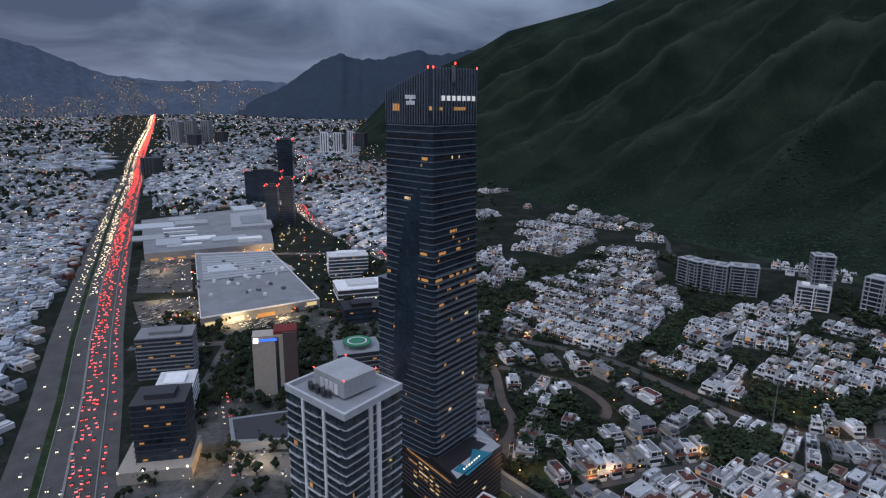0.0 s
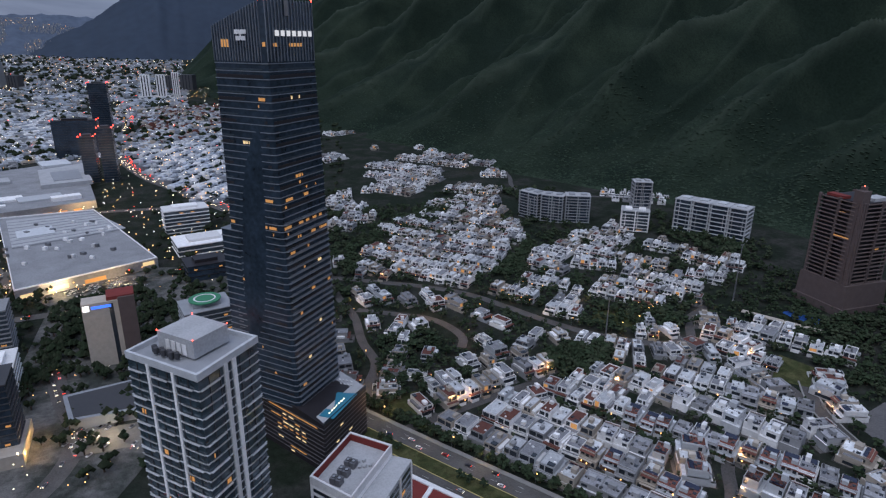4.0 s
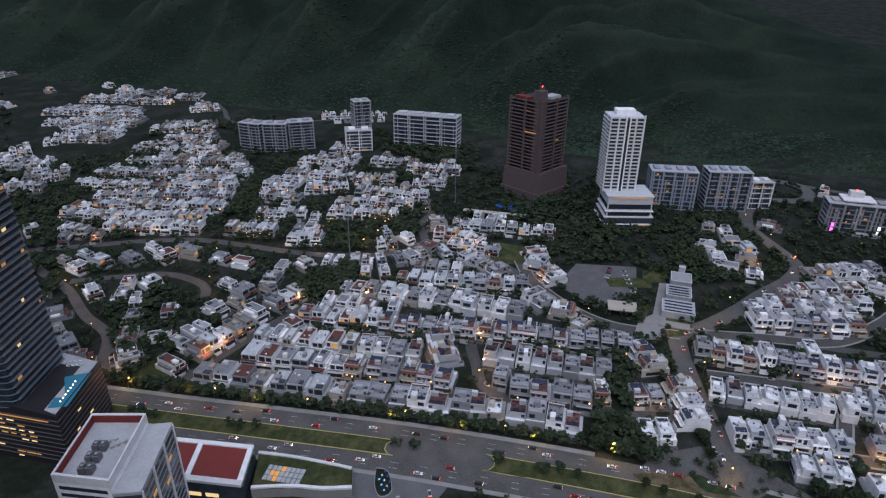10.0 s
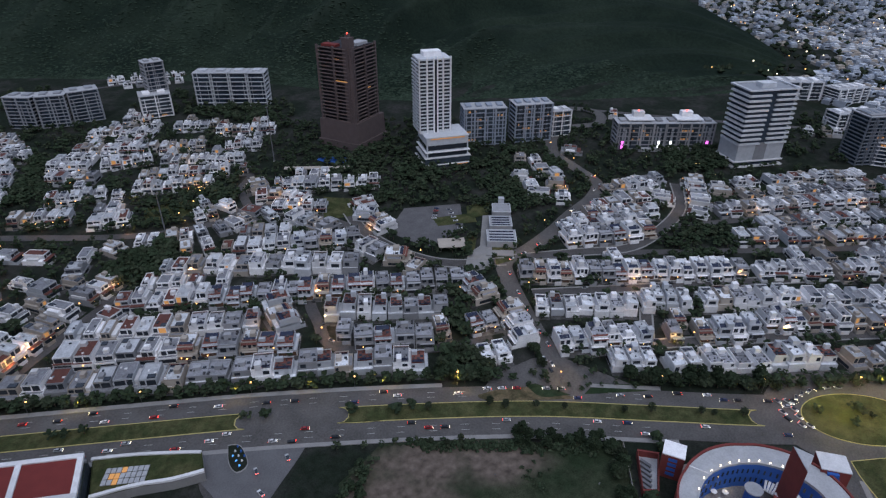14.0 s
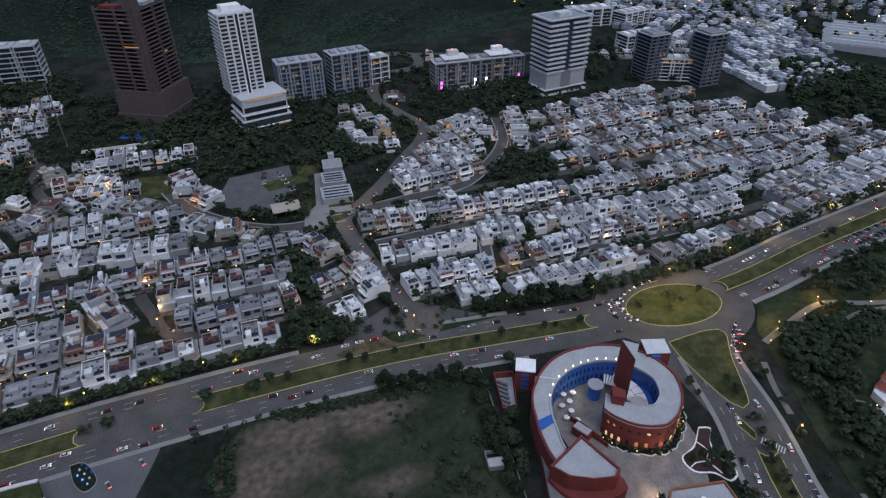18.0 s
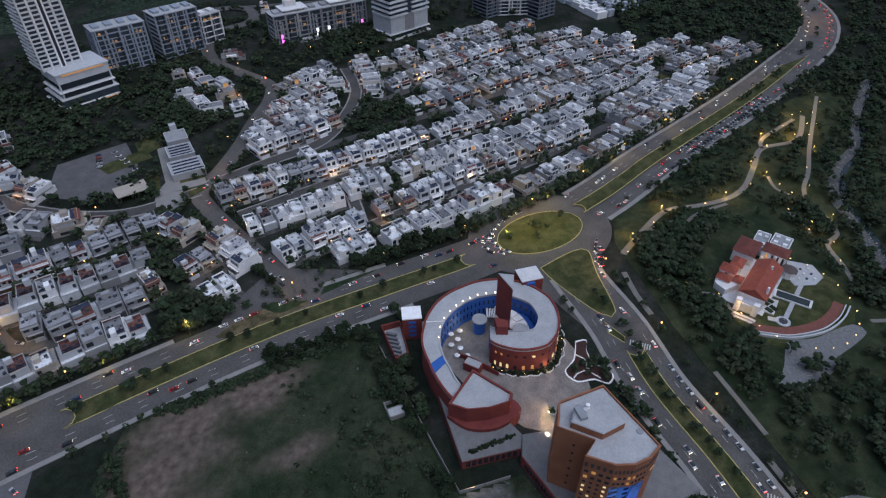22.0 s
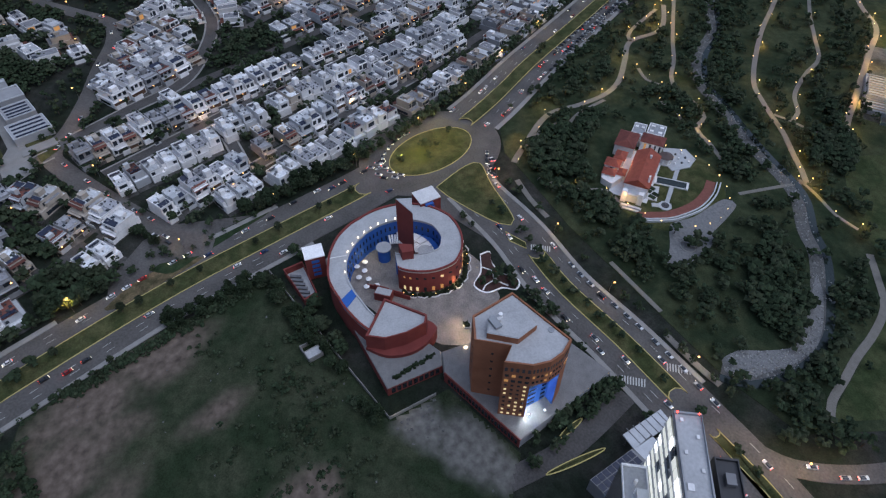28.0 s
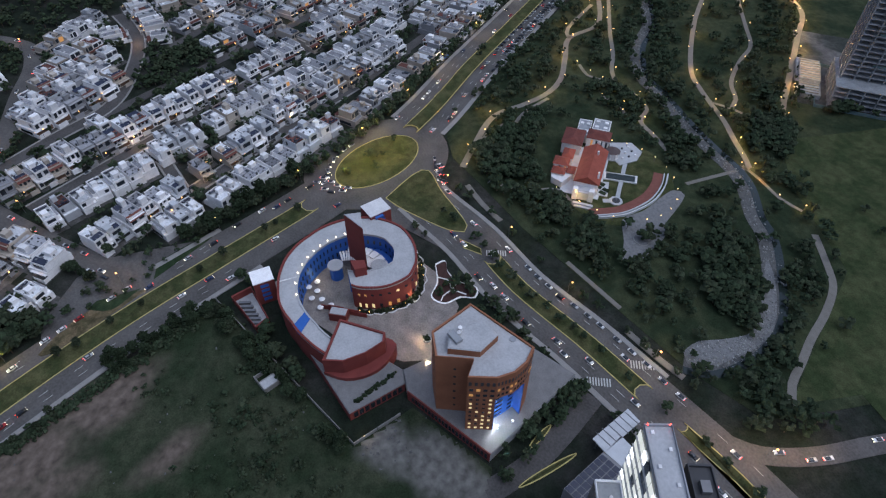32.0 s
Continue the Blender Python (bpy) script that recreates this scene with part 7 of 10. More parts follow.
for k in range(150):  # the planted ring along the wall of the rotunda
    a = bt.uniform(-175, -60)
    x, y = pol(a, table(COIL, a)[0] + bt.uniform(1.2, 3.6))
    r = bt.uniform(0.5, 1.2)
    ringb.box(x - r, x + r, y - r, y + r, 0, bt.uniform(0.8, 2.2), top=0.5)
tagged(ringb.link("planted_ring", M_LEAF2), "low shrubs planted along the rotunda wall", "shrubs", kind="stuff")
edge = [pol(a, table(COIL, a)[0] + 4.2 + 0.7 * math.sin(a * 0.6)) for a in range(-178, -58, 3)]
tagged(Mesh().ring(edge, offset_line(edge, -0.5), -0.1, 0.5).link("white_edging", M_WHITE), "wavy white edging of the shrub bed", "edging", kind="structure")
pt = thing("round_planter", "round planter with a small tree, lit warmly", "planter", (195, -58.5, 0))
Mesh().tube(0, 0, 2.2, -0.2, 0.7, 18).link("rim", M_CONC, pt)
sh0 = Mesh()
for k in range(26):
    r = bt.uniform(0.3, 0.6)
    x, y, z = bt.uniform(-1.4, 1.4), bt.uniform(-1.4, 1.4), bt.uniform(0.6, 2.4)
    sh0.box(x - r, x + r, y - r, y + r, z, z + r, top=0.5)
sh0.link("shrub", M_LEAF2, pt)
an = thing("red_annex", "small red-walled annex with a glass-roofed yard", "annex")
AN = [(248, 31), (252, 20.7), (228, 14), (224, 20.7)]
Mesh().ring(AN, grown(AN, -0.8), -1, 4.5, closed=True).link("red_wall", M_BRICK, an, "red brick yard wall")
Mesh().prism(grown(AN, -0.8)[::-1], -0.5, 0.5).link("yard_floor", M_CONC, an)
for k in range(6):
    Mesh().prism(quad(244 - k * 3, 25 - k * 1.0, 1.5, 6, -15), 0.5, 2.2).link("roof_unit", M_STEEL, an)
for k in range(14):
    a = -175 + k * 11
    ball = thing("garden_lamp", "small warm garden lamp by the museum wall", "lamp", (*pol(a, table(COIL, a)[0] + 3), 0), group="museum garden lamps")
    Mesh().tube(0, 0, 0.06, 0, 0.9, 5).link("post", M_STEEL, ball)
    Mesh().tube(0, 0, 0.22, 0.9, 1.3, 8).link("lamp_head", M_LAMP, ball)
for k in range(7):
    um = thing("parasol", "pale round parasol in the museum court", "parasol", (*pol(70 + k * 11, 17 + (k % 2) * 4), 0), group="parasols in the court")
    Mesh().tube(0, 0, 0.06, 0, 2.6, 6).link("pole", M_STEEL, um)
    Mesh().tube(0, 0, 1.6, 2.3, 2.9, 12, r1=0.2).link("canopy", M_WHITE, um)

# ---- the villa in the park ----
vi = thing("villa", "white villa with red tiled roofs, lit warmly at dusk", "villa")


def gable(x, y, w, d, turn, h, rise, name="roof"):
    c, s = math.cos(radians(turn)), math.sin(radians(turn))
    t = lambda a, b: (x + a * c - b * s, y + a * s + b * c)
    Mesh().prism([t(-w / 2, -d / 2), t(w / 2, -d / 2), t(w / 2, d / 2), t(-w / 2, d / 2)], -1, h).link("wing", M_WHITE, vi, "pale stuccoed wing")
    e = 0.7
    a, b = w / 2 + e, d / 2 + e
    Mesh().add([(*t(-a, -b), h), (*t(a, -b), h), (*t(a, b), h), (*t(-a, b), h), (*t(-a, 0), h + rise), (*t(a, 0), h + rise), (*t(-a, -b), h - 0.3), (*t(a, -b), h - 0.3), (*t(a, b), h - 0.3), (*t(-a, b), h - 0.3)],
               [(0, 1, 5, 4), (2, 3, 4, 5), (1, 2, 5), (3, 0, 4), (6, 7, 1, 0), (7, 8, 2, 1), (8, 9, 3, 2), (9, 6, 0, 3), (9, 8, 7, 6)]).link(name, M_VTILE, vi, "red clay tile roof")
    for k in range(int(w / 3)):
        for b0 in (-d / 2 - 0.05, d / 2 + 0.05):
            p, q = t(-w / 2 + 1 + k * 3, b0), t(-w / 2 + 2.2 + k * 3, b0)
            n0 = Mesh()
            on_face(n0, p, q, 1.2, h - 1.2, 0, 1, 0.06, 0.12)
            n0.link("window", M_LIT if bt.random() < 0.5 else M_PANE, vi)


M_VTILE = make_material("clay_roof_tile", (0.29, 0.075, 0.05), 0.85, var=0.25, scale=0.3, fine=3, bump=0.2)
M_VTILE2 = make_material("dark_clay_roof_tile", (0.16, 0.05, 0.04), 0.85, var=0.3, scale=0.3, fine=3, bump=0.2)


def hip(x, y, w, d, turn, h, rise, tile, base=-1.0):
    """A wing under a hipped roof, its ridge along its length."""
    c, q = math.cos(radians(turn)), math.sin(radians(turn))
    t = lambda a, b: (x + a * c - b * q, y + a * q + b * c)
    Mesh().prism([t(-w / 2, -d / 2), t(w / 2, -d / 2), t(w / 2, d / 2), t(-w / 2, d / 2)], base, h).link("wing", M_WHITE, vi, "pale stuccoed wing")
    a, b, r = w / 2 + 0.6, d / 2 + 0.6, max(0.05, w / 2 - d / 2 * 0.8)
    Mesh().add([(*t(-a, -b), h), (*t(a, -b), h), (*t(a, b), h), (*t(-a, b), h), (*t(-r, 0), h + rise), (*t(r, 0), h + rise)], [(0, 1, 5, 4), (2, 3, 4, 5), (1, 2, 5), (3, 0, 4), (3, 2, 1, 0)]).link("roof", tile, vi, "hipped clay tile roof")
    for k in range(max(1, int(w / 3.2))):
        for b0, flip in ((-d / 2, False), (d / 2, True)):
            p, e = t(-w / 2 + 0.9 + k * 3.2, b0), t(-w / 2 + 2.2 + k * 3.2, b0)
            on_face(Mesh(), *((e, p) if flip else (p, e)), 1.2, h - 1.0, 0, 1, 0.06, 0.12).link("window", M_LIT if bt.random() < 0.55 else M_PANE, vi)


gable(285.5, -192.7, 35, 14.5, -37, 9, 4.6)
hip(318.5, -196.8, 18, 12.5, -37, 8, 2.6, M_VTILE2)
hip(314.5, -213.5, 14.5, 10.5, 53, 8, 2.4, M_VTILE2)
hip(298, -178.5, 9, 8, 53, 7, 2.6, M_VTILE)
hip(304.5, -186.5, 10, 6.5, -37, 6.5, 2.2, M_VTILE)
hip(291.5, -173.5, 7.5, 6.5, 53, 5.5, 2.4, M_VTILE)
hip(290, -181.5, 7, 4.5, -37, 5, 1.6, M_VTILE)
Mesh().prism([(288, -167), (296, -171), (298, -180), (286, -180), (281, -171)], -0.6, 4.4).link("corner_terrace", M_WHITE, vi, "white corner terrace")
for x, y, w, d, turn in ((326.5, -222, 11.5, 13, 53), (328, -209.5, 18, 8.5, -35)):
    sv_ = quad(x, y, w, d, turn)
    Mesh().prism(sv_, -1, 5.6).link("service_wing", M_WHITE, vi)
    Mesh().ring(sv_, grown(sv_, -0.6), 5.6, 6.8, closed=True).link("parapet", M_WHITE, vi)
    Mesh().prism(grown(sv_, -0.6), 5.6, 5.8).link("service_roof", M_SLAB, vi)
    for k in range(4):
        cxy = quad(x, y, w * 0.5, d * 0.5, turn)[k]
        Mesh().prism(quad(*cxy, 2.6, 2.2, turn), 5.8, 7.0).link("roof_unit", M_WHITE, vi)
for k in range(8):  # the round summer house under its dark cone
    Mesh().tube(299.6 + 3.7 * math.cos(k * 0.785), -216.2 + 3.7 * math.sin(k * 0.785), 0.3, -0.2, 5.2, 6).link("column", M_WHITE, vi)
Mesh().tube(299.6, -216.2, 4.3, -0.4, 0.7, 16).link("rotunda_base", M_WHITE, vi)
Mesh().tube(299.6, -216.2, 4.9, 5.2, 7.6, 16, r1=0.3).link("rotunda_roof", M_DARKW, vi, "dark conical roof")
Mesh().prism([(284, -184.3), (275.4, -193), (263.5, -183.5), (270, -173.5)][::-1], -0.5, 5.6).link("portico", M_WHITE, vi, "pale entrance front")
Mesh().prism([(282, -184.5), (275.4, -191), (265, -183), (270.5, -175.5)][::-1], 5.6, 6.0).link("portico_roof", M_PALE, vi)
for x, y in ((264.5, -182.5), (270, -174.5)):
    Mesh().prism(quad(x, y, 3, 3, -37), -0.5, 8).link("turret", M_WHITE, vi)
for k in range(4):
    Mesh().prism(quad(262.6 - k * 0.9, -176 + k * 0.6 - 2 * (k % 2), 1.8, 11 - k, -37), -0.4, 1.2 - 0.3 * k).link("step", M_PALE, vi)
for x, y in ((272, -190), (291, -199.5), (300, -205)):
    Mesh().tube(x, y, 0.7, 9, 14.6, 8).link("chimney", M_WHITE, vi)
Mesh().prism(quad(291, -193, 50, 24, -37), -0.5, 0.3).link("terrace", M_PALE, vi, "pale stone terrace")
gd = thing("villa_garden", "formal garden with a long pool, white paths and curved wall", "garden")
PL = [(286.8, -203.8), (275.9, -221.8), (269.9, -217.9), (280.6, -200.1)]
Mesh().ring(PL, grown(PL, -1.1), 0.0, 0.9, closed=True).link("pool_rim", M_WHITE, gd, "white pool rim")
Mesh().prism(grown(PL, -1.1)[::-1], 0.0, 0.6).link("pool_water", M_WATER, gd)
for a, b, w in (((297, -226), (260, -198.5), 1.3), ((262, -190), (259.5, -197), 1.6), ((300, -212), (291, -206), 1.2)):
    ribbon(smooth_line([a, b], 4), w, -w, 0.42, 0.4).link("garden_path", M_PALE, gd)
Mesh().prism([(314, -222.4), (309.4, -236.5), (298, -238), (291, -230), (290, -217), (300, -215.4)][::-1], -0.3, 0.5).link("side_terrace", M_PALE, gd)
for k in range(9):
    Mesh().tube(296 + (k % 3) * 4.6, -222 - (k // 3) * 4.8, 0.7, 0.5, 1.3, 8).link("terrace_table", M_TANK if k % 2 else M_WHITE, gd)
Mesh().tube(259.4, -197.5, 4.2, -0.2, 0.55, 8).link("fountain_base", M_PALE, gd)
Mesh().tube(259.4, -197.5, 2.4, 0.55, 1.0, 12).link("fountain_basin", M_TANK, gd)
Mesh().tube(259.4, -197.5, 0.5, 1.0, 2.0, 10).link("fountain", M_STEEL, gd)
PT = [(279.7, -195), (276.5, -202), (264.4, -194.3), (268.4, -188.3)]
Mesh().prism(PT[::-1], -0.2, 0.5).link("parterre", M_PALE, gd)
for k in range(4):
    c0 = Vector(PT[0]).lerp(Vector(PT[2]), 0.3 + 0.4 * (k // 2)) + Vector((0.9, -1.6)) * (1 if k % 2 else -1)
    Mesh().prism(quad(c0.x, c0.y, 4.2, 2.4, 32), 0.5, 1.2).link("clipped_bed", M_LEAF, gd)
arcw = smooth_line([(249, -176), (246.5, -188), (245.8, -199), (251, -218), (261, -232.5), (271.5, -241.5)], 3)
Mesh().ring(arcw, offset_line(arcw, 0.8), -0.3, 1.6).link("curved_wall", M_PALE, gd)
Mesh().ring(offset_line(arcw, 2.2), offset_line(arcw, 2.8), -0.3, 1.2).link("inner_kerb", M_PALE, gd)
Mesh().ring(offset_line(arcw, 3.2), offset_line(arcw, 9.0), -0.2, 0.4).link("red_bed", M_TILE, gd, "band of red paving")
tagged(patch(ellipse(276, -208, 42, 34, -42), 0.02).link("villa_lawn", M_GRASS), "mown lawn round the villa", "lawn", kind="structure")

# ---- the bright glass office block, its canopy and solar roof ----
gl = thing("glass_office", "narrow glass office block with brightly lit floors and a grey roof", "office building")
GB = [(74, -76.3), (53, -68.8), (32, -61.4), (30, -67.4), (51, -74.8), (72, -82.3)]
GT = 120.0
Mesh().prism(GB, -1, GT - 1).link("core", M_GLASS2, gl)
Mesh().prism(GB, GT - 1, GT).link("roof", M_CONC, gl, "long grey flat roof")
Mesh().ring(GB, grown(GB, -0.35), GT, GT + 0.7, closed=True).link("parapet", M_SLAB, gl)
for f in range(31):
    z = 1 + f * 3.8
    for (p, q, n) in ((GB[1], GB[0], 9), (GB[2], GB[1], 9)):
        for k in range(n):
            if f > 12:
                on_face(Mesh(), q, p, z, z + 3.0, (k + 0.05) / n, (k + 0.95) / n, 0.25, 0.1).link("pane", bt.choice((M_GLOWP, M_GLOWP, M_GLOWP, M_COOL)) if bt.random() < 0.86 else M_GLASS3, gl)
    on_face(Mesh(), GB[0], GB[2], z - 0.5, z - 0.1, 0, 1, 0.6, 0.5).link("floor_edge", M_CONC, gl)
for k in range(9):
    a, b = Vector(GB[0]).lerp(Vector(GB[5]), 0.25 + 0.5 * (k % 2)), Vector((-0.942, 0.335))
    Mesh().prism(quad(a.x + b.x * (2 + k * 4), a.y + b.y * (2 + k * 4), 0.9 + 0.7 * (k == 4), 0.7 + 0.7 * (k == 4), -20), GT, GT + 0.5).link("roof_unit", M_WHITE, gl)
for k in range(2):
    Mesh().tube(*((73.4, -76.8), (71.8, -81.6))[k], 0.14, GT + 0.7, GT + 1.2, 8).link("beacon", M_RED, gl)
lc = thing("entrance_canopy", "pale L-shaped canopy with white ribs", "canopy")
for poly in ([(120, -109), (128, -130), (121, -132), (113, -111)], [(113, -111), (117.5, -121), (108, -124), (104.5, -115)]):
    Mesh().prism(poly[::-1], 7.5, 8.2).link("roof", M_PALE, lc)
for p in ((119, -111), (126, -129), (108, -121), (121, -130)):
    Mesh().tube(*p, 0.25, -0.5, 7.5, 8).link("post", M_STEEL, lc)
for k in range(6):
    Mesh().prism(quad(120.5 + k * 0.9 - 2, -113 - k * 3.3, 8, 0.25, 22), 8.2, 8.5).link("rib", M_STEEL, lc)
so = thing("solar_roof", "low building with a roof of dark solar panels", "building")
SR = [(104, -88), (113, -110), (100, -117), (88, -96)]
Mesh().prism(SR[::-1], -1, 9).link("wall_body", M_GREY, so)
for k in range(8):
    for j in range(5):
        a, b = (k + 0.1) / 8.4, (j + 0.1) / 5.4
        pt = lambda s, t: (SR[0][0] + (SR[1][0] - SR[0][0]) * s + (SR[3][0] - SR[0][0]) * t, SR[0][1] + (SR[1][1] - SR[0][1]) * s + (SR[3][1] - SR[0][1]) * t)
        Mesh().prism([pt(a, b), pt(a, b + 0.16), pt(a + 0.1, b + 0.16), pt(a + 0.1, b)], 9.1, 9.35).link("solar_panel", M_SOLAR, so)
sh = thing("side_building", "white flat-roofed tower with roof pipes beside the glass block", "building")
SQ = quad(66.5, -69.3, 13, 6.5, -20)
Mesh().prism(SQ, -1, 96).link("wall_body", M_GLASS2, sh)
Mesh().prism(grown(SQ, -0.3), 96, 96.6).link("roof", M_CONC, sh)
Mesh().ring(SQ, grown(SQ, -0.5), 96, 97.2, closed=True).link("parapet", M_WHITE, sh)
for k in range(3):
    Mesh().tube(63.5 + 2.2 * k, -68 - 0.8 * k, 0.45, 96.6, 99, 8).link("roof_pipe", M_WHITE, sh)
Mesh().prism(quad(64, -69.5, 3, 3, -20), 96.6, 99.4).link("roof_unit", M_PALE, sh)
dk = thing("dark_annex", "dark flat-roofed annex beside the glass block", "building")
DQ = quad(62.5, -91.5, 12, 6, -20)
Mesh().prism(DQ, -1, 100).link("wall_body", M_BLACKB, dk)
Mesh().ring(DQ, grown(DQ, -0.5), 100, 101.2, closed=True).link("parapet", M_TANK, dk)
Mesh().prism(grown(DQ, -0.5), 100, 100.3).link("roof", M_TANK, dk)
Mesh().prism(quad(62.5, -91.5, 3, 2.4, -20), 100.3, 102).link("roof_unit", M_STEEL, dk)
# the tower under construction beyond the park
cs = thing("unfinished_tower", "unfinished concrete tower with blue-grey netting on bare floors", "construction")
CU, CV = Vector((-0.64, -0.768)), Vector((0.768, -0.64))


def site_quad(u0, u1, v0, v1):
    """A rectangle on the building site, measured from the podium's near corner."""
    return [tuple(Vector((308, -396)) + CU * u + CV * v) for u, v in ((u0, v0), (u0, v1), (u1, v1), (u1, v0))]


PODIUM, CQ = site_quad(0, 60, 0, 46), site_quad(3, 50, 14, 44)
for f in range(27):
    z = 1 + f * 3.7
    Mesh().prism(PODIUM if f < 5 else CQ, z - 0.3, z + 0.3).link("floor_slab", M_SLABC, cs)
for quad_, z1, n in ((PODIUM, 16, 6), (CQ, 97, 5)):
    for i in range(4):
        for k in range(n):
            p = Vector(quad_[i]).lerp(Vector(quad_[(i + 1) % 4]), (k + 0.08) / n)
            Mesh().tube(p.x, p.y, 0.5, -1, z1, 6).link("column", M_SLABC, cs)
Mesh().prism(grown(CQ, -7), -1, 99).link("core", M_GREY, cs)
Mesh().prism(grown(PODIUM, -8), -1, 15.6).link("podium_core", M_GREY, cs)
for f in range(6, 27, 2):  # netting hung before some of the floors
    on = Mesh()
    on_face(on, Vector(CQ[3]), Vector(CQ[0]), 1 + f * 3.7 - 3.2, 1 + f * 3.7 - 1.4, 0.05, 0.3 + 0.6 * ((f * 7) % 10) / 10, 0.5, 0.1)
    on.link("net", M_NET, cs)
Mesh().ring(site_quad(-9, 90, -5, 60), site_quad(-8.7, 89.7, -4.7, 59.7), -0.5, 2.4, closed=True).link("green_fence", M_NET, cs)
deck = thing("formwork_deck", "low raw concrete deck with formwork beams under work lamps", "construction")
Mesh().prism(site_quad(-22, -5, 6, 62), -1, 3.4).link("ground_storey", M_SLABC, deck)
Mesh().prism(site_quad(-21, -6, 22, 50), 3.4, 7.0).link("upper_storey", M_SLABC, deck)
for k in range(14):
    a = 8 + k * 3.9
    z = 7.05 if 22 < a < 49 else 3.45
    Mesh().prism(site_quad(-20.5, -6.5, a, a + 0.7), z, z + 0.7).link("beam", M_BEIGE, deck)
tagged(patch(site_quad(-24, 90, -3, 120), 0.06).link("building_site", M_PAVE2), "bare building site with concrete and earth", "building site", kind="structure")


stones = Mesh()
for _ in range(1500):  # boulders on the gravel bar and along the stream
    k = bt.random()
    p = bt.choice(RIVER[2:-4]) if k < 0.45 else (bt.uniform(137, 164), bt.uniform(-241, -171))
    x, y = p[0] + bt.uniform(-4, 4) * (k < 0.45), p[1] + bt.uniform(-4, 4) * (k < 0.45)
    if k >= 0.45 and not inside(x, y, BAR):
        continue
    r = bt.uniform(0.2, 0.55)
    stones.box(x - r, x + r * bt.uniform(0.6, 1.2), y - r * bt.uniform(0.6, 1.1), y + r, 0.05, 0.3 + r * 0.7, top=bt.uniform(0.4, 0.7))
tagged(stones.link("river_stones", M_STONE), "pale boulders strewn over the river bed", "stones", kind="stuff")

rubble = Mesh()
for _ in range(140):  # loose stones, planks and litter on the vacant field
    x, y = bt.uniform(80, 240), bt.uniform(-60, 140)
    if inside(x, y, FIELD):
        r = bt.uniform(0.12, 0.45)
        rubble.box(x - r, x + r * bt.uniform(0.5, 3), y - r, y + r, -0.05, r * bt.uniform(0.3, 0.7), top=bt.uniform(0.5, 0.9))
for _ in range(60):  # broken concrete below the platform wall
    x, y = bt.gauss(150, 7), bt.gauss(-28, 8)
    if inside(x, y, FIELD):
        r = bt.uniform(0.25, 0.8)
        rubble.box(x - r, x + r, y - r, y + r * bt.uniform(0.5, 2), -0.05, r * bt.uniform(0.2, 0.5), top=bt.uniform(0.5, 0.9))
tagged(rubble.link("field_rubble", M_STREAM), "scattered stones and broken concrete on the field", "rubble", kind="stuff")
# ---- the business district and the motorway to the north-west ----
wr = random.Random(31)
HW = [(-165, 185), (-247, 348), (-315, 490), (-382, 621), (-484, 833), (-672, 1236), (-845, 1612), (-1000, 1962), (-1158, 2292), (-1420, 2860), (-2600, 5500), (-4600, 9900), (-6800, 14600)]
hwl = []
for p, q in zip(HW, HW[1:]):
    n = max(2, int(math.dist(p, q) / 45))
    hwl += [(p[0] + (q[0] - p[0]) * k / n, p[1] + (q[1] - p[1]) * k / n) for k in range(n)]


def far_ribbon(line, left, right, lift, mesh):
    """A strip of the plain between two offsets of a line, brought inside the horizon."""
    a, b = offset_line(line, left), offset_line(line, right)
    k = len(mesh.v)
    for p, q in zip(a, b):
        for w in (p, q):
            x, y, z, s = far(*w)
            mesh.v.append((x, y, z + lift))
    for i in range(len(line) - 1):
        mesh.f.append((k + 2 * i, k + 2 * i + 1, k + 2 * i + 3, k + 2 * i + 2))
        mesh.m.append(0)
    return mesh


tagged(far_ribbon(hwl, 40, -32, 0.05, Mesh()).link("motorway", M_ASPH), "broad motorway packed with evening traffic", "road", kind="structure")
tagged(far_ribbon(hwl, 20, 14.5, 0.3, Mesh()).link("motorway_verge", M_DARKGRASS), "dark grass strips between the carriageways", "grass", kind="structure")
tagged(far_ribbon(hwl, 0.9, -0.9, 0.9, far_ribbon(hwl, 14.4, 13.8, 0.9, far_ribbon(hwl, -19.2, -20, 0.9, Mesh()))).link("motorway_barrier", M_PAVE), "pale concrete barriers of the motorway", "barrier", kind="structure")
CURVE = smooth_line([(-20, 860), (-85, 945), (-169, 1084), (-261, 1236), (-340, 1430), (-385, 1640), (-430, 1900), (-506, 2285), (-700, 2900)], 40)
tagged(far_ribbon(CURVE, 13, -13, 0.06, Mesh()).link("curving_avenue", M_ASPH), "curving avenue with queues of tail lights", "road", kind="structure")
WST = [[(-178, 300), (-152, 350), (-150, 400), (-178, 460), (-205, 540), (-200, 620)], [(-205, 620), (-120, 600), (-40, 560), (40, 540)], [(-150, 400), (-90, 372), (-30, 360)], [(-330, 600), (-200, 625), (-60, 660), (40, 700)], [(-130, 720), (-60, 860), (-20, 860)], [(-420, 930), (-300, 1000), (-130, 980)]]
wst = Mesh()
for n, l in enumerate(WST):
    far_ribbon(smooth_line(l, 12), 6.5, -6.5, 0.03 + 0.012 * n, wst)
tagged(wst.link("district_streets", M_ASPH), "streets of the business district", "road", kind="structure")
tagged(patch([(-240, 330), (-215, 460), (-240, 640), (-300, 700), (-330, 760), (-100, 720), (-40, 640), (-60, 470), (-110, 330)], -0.1).link("district_ground", M_PAVE2), "grey paved plots of the business district", "paving", kind="structure")

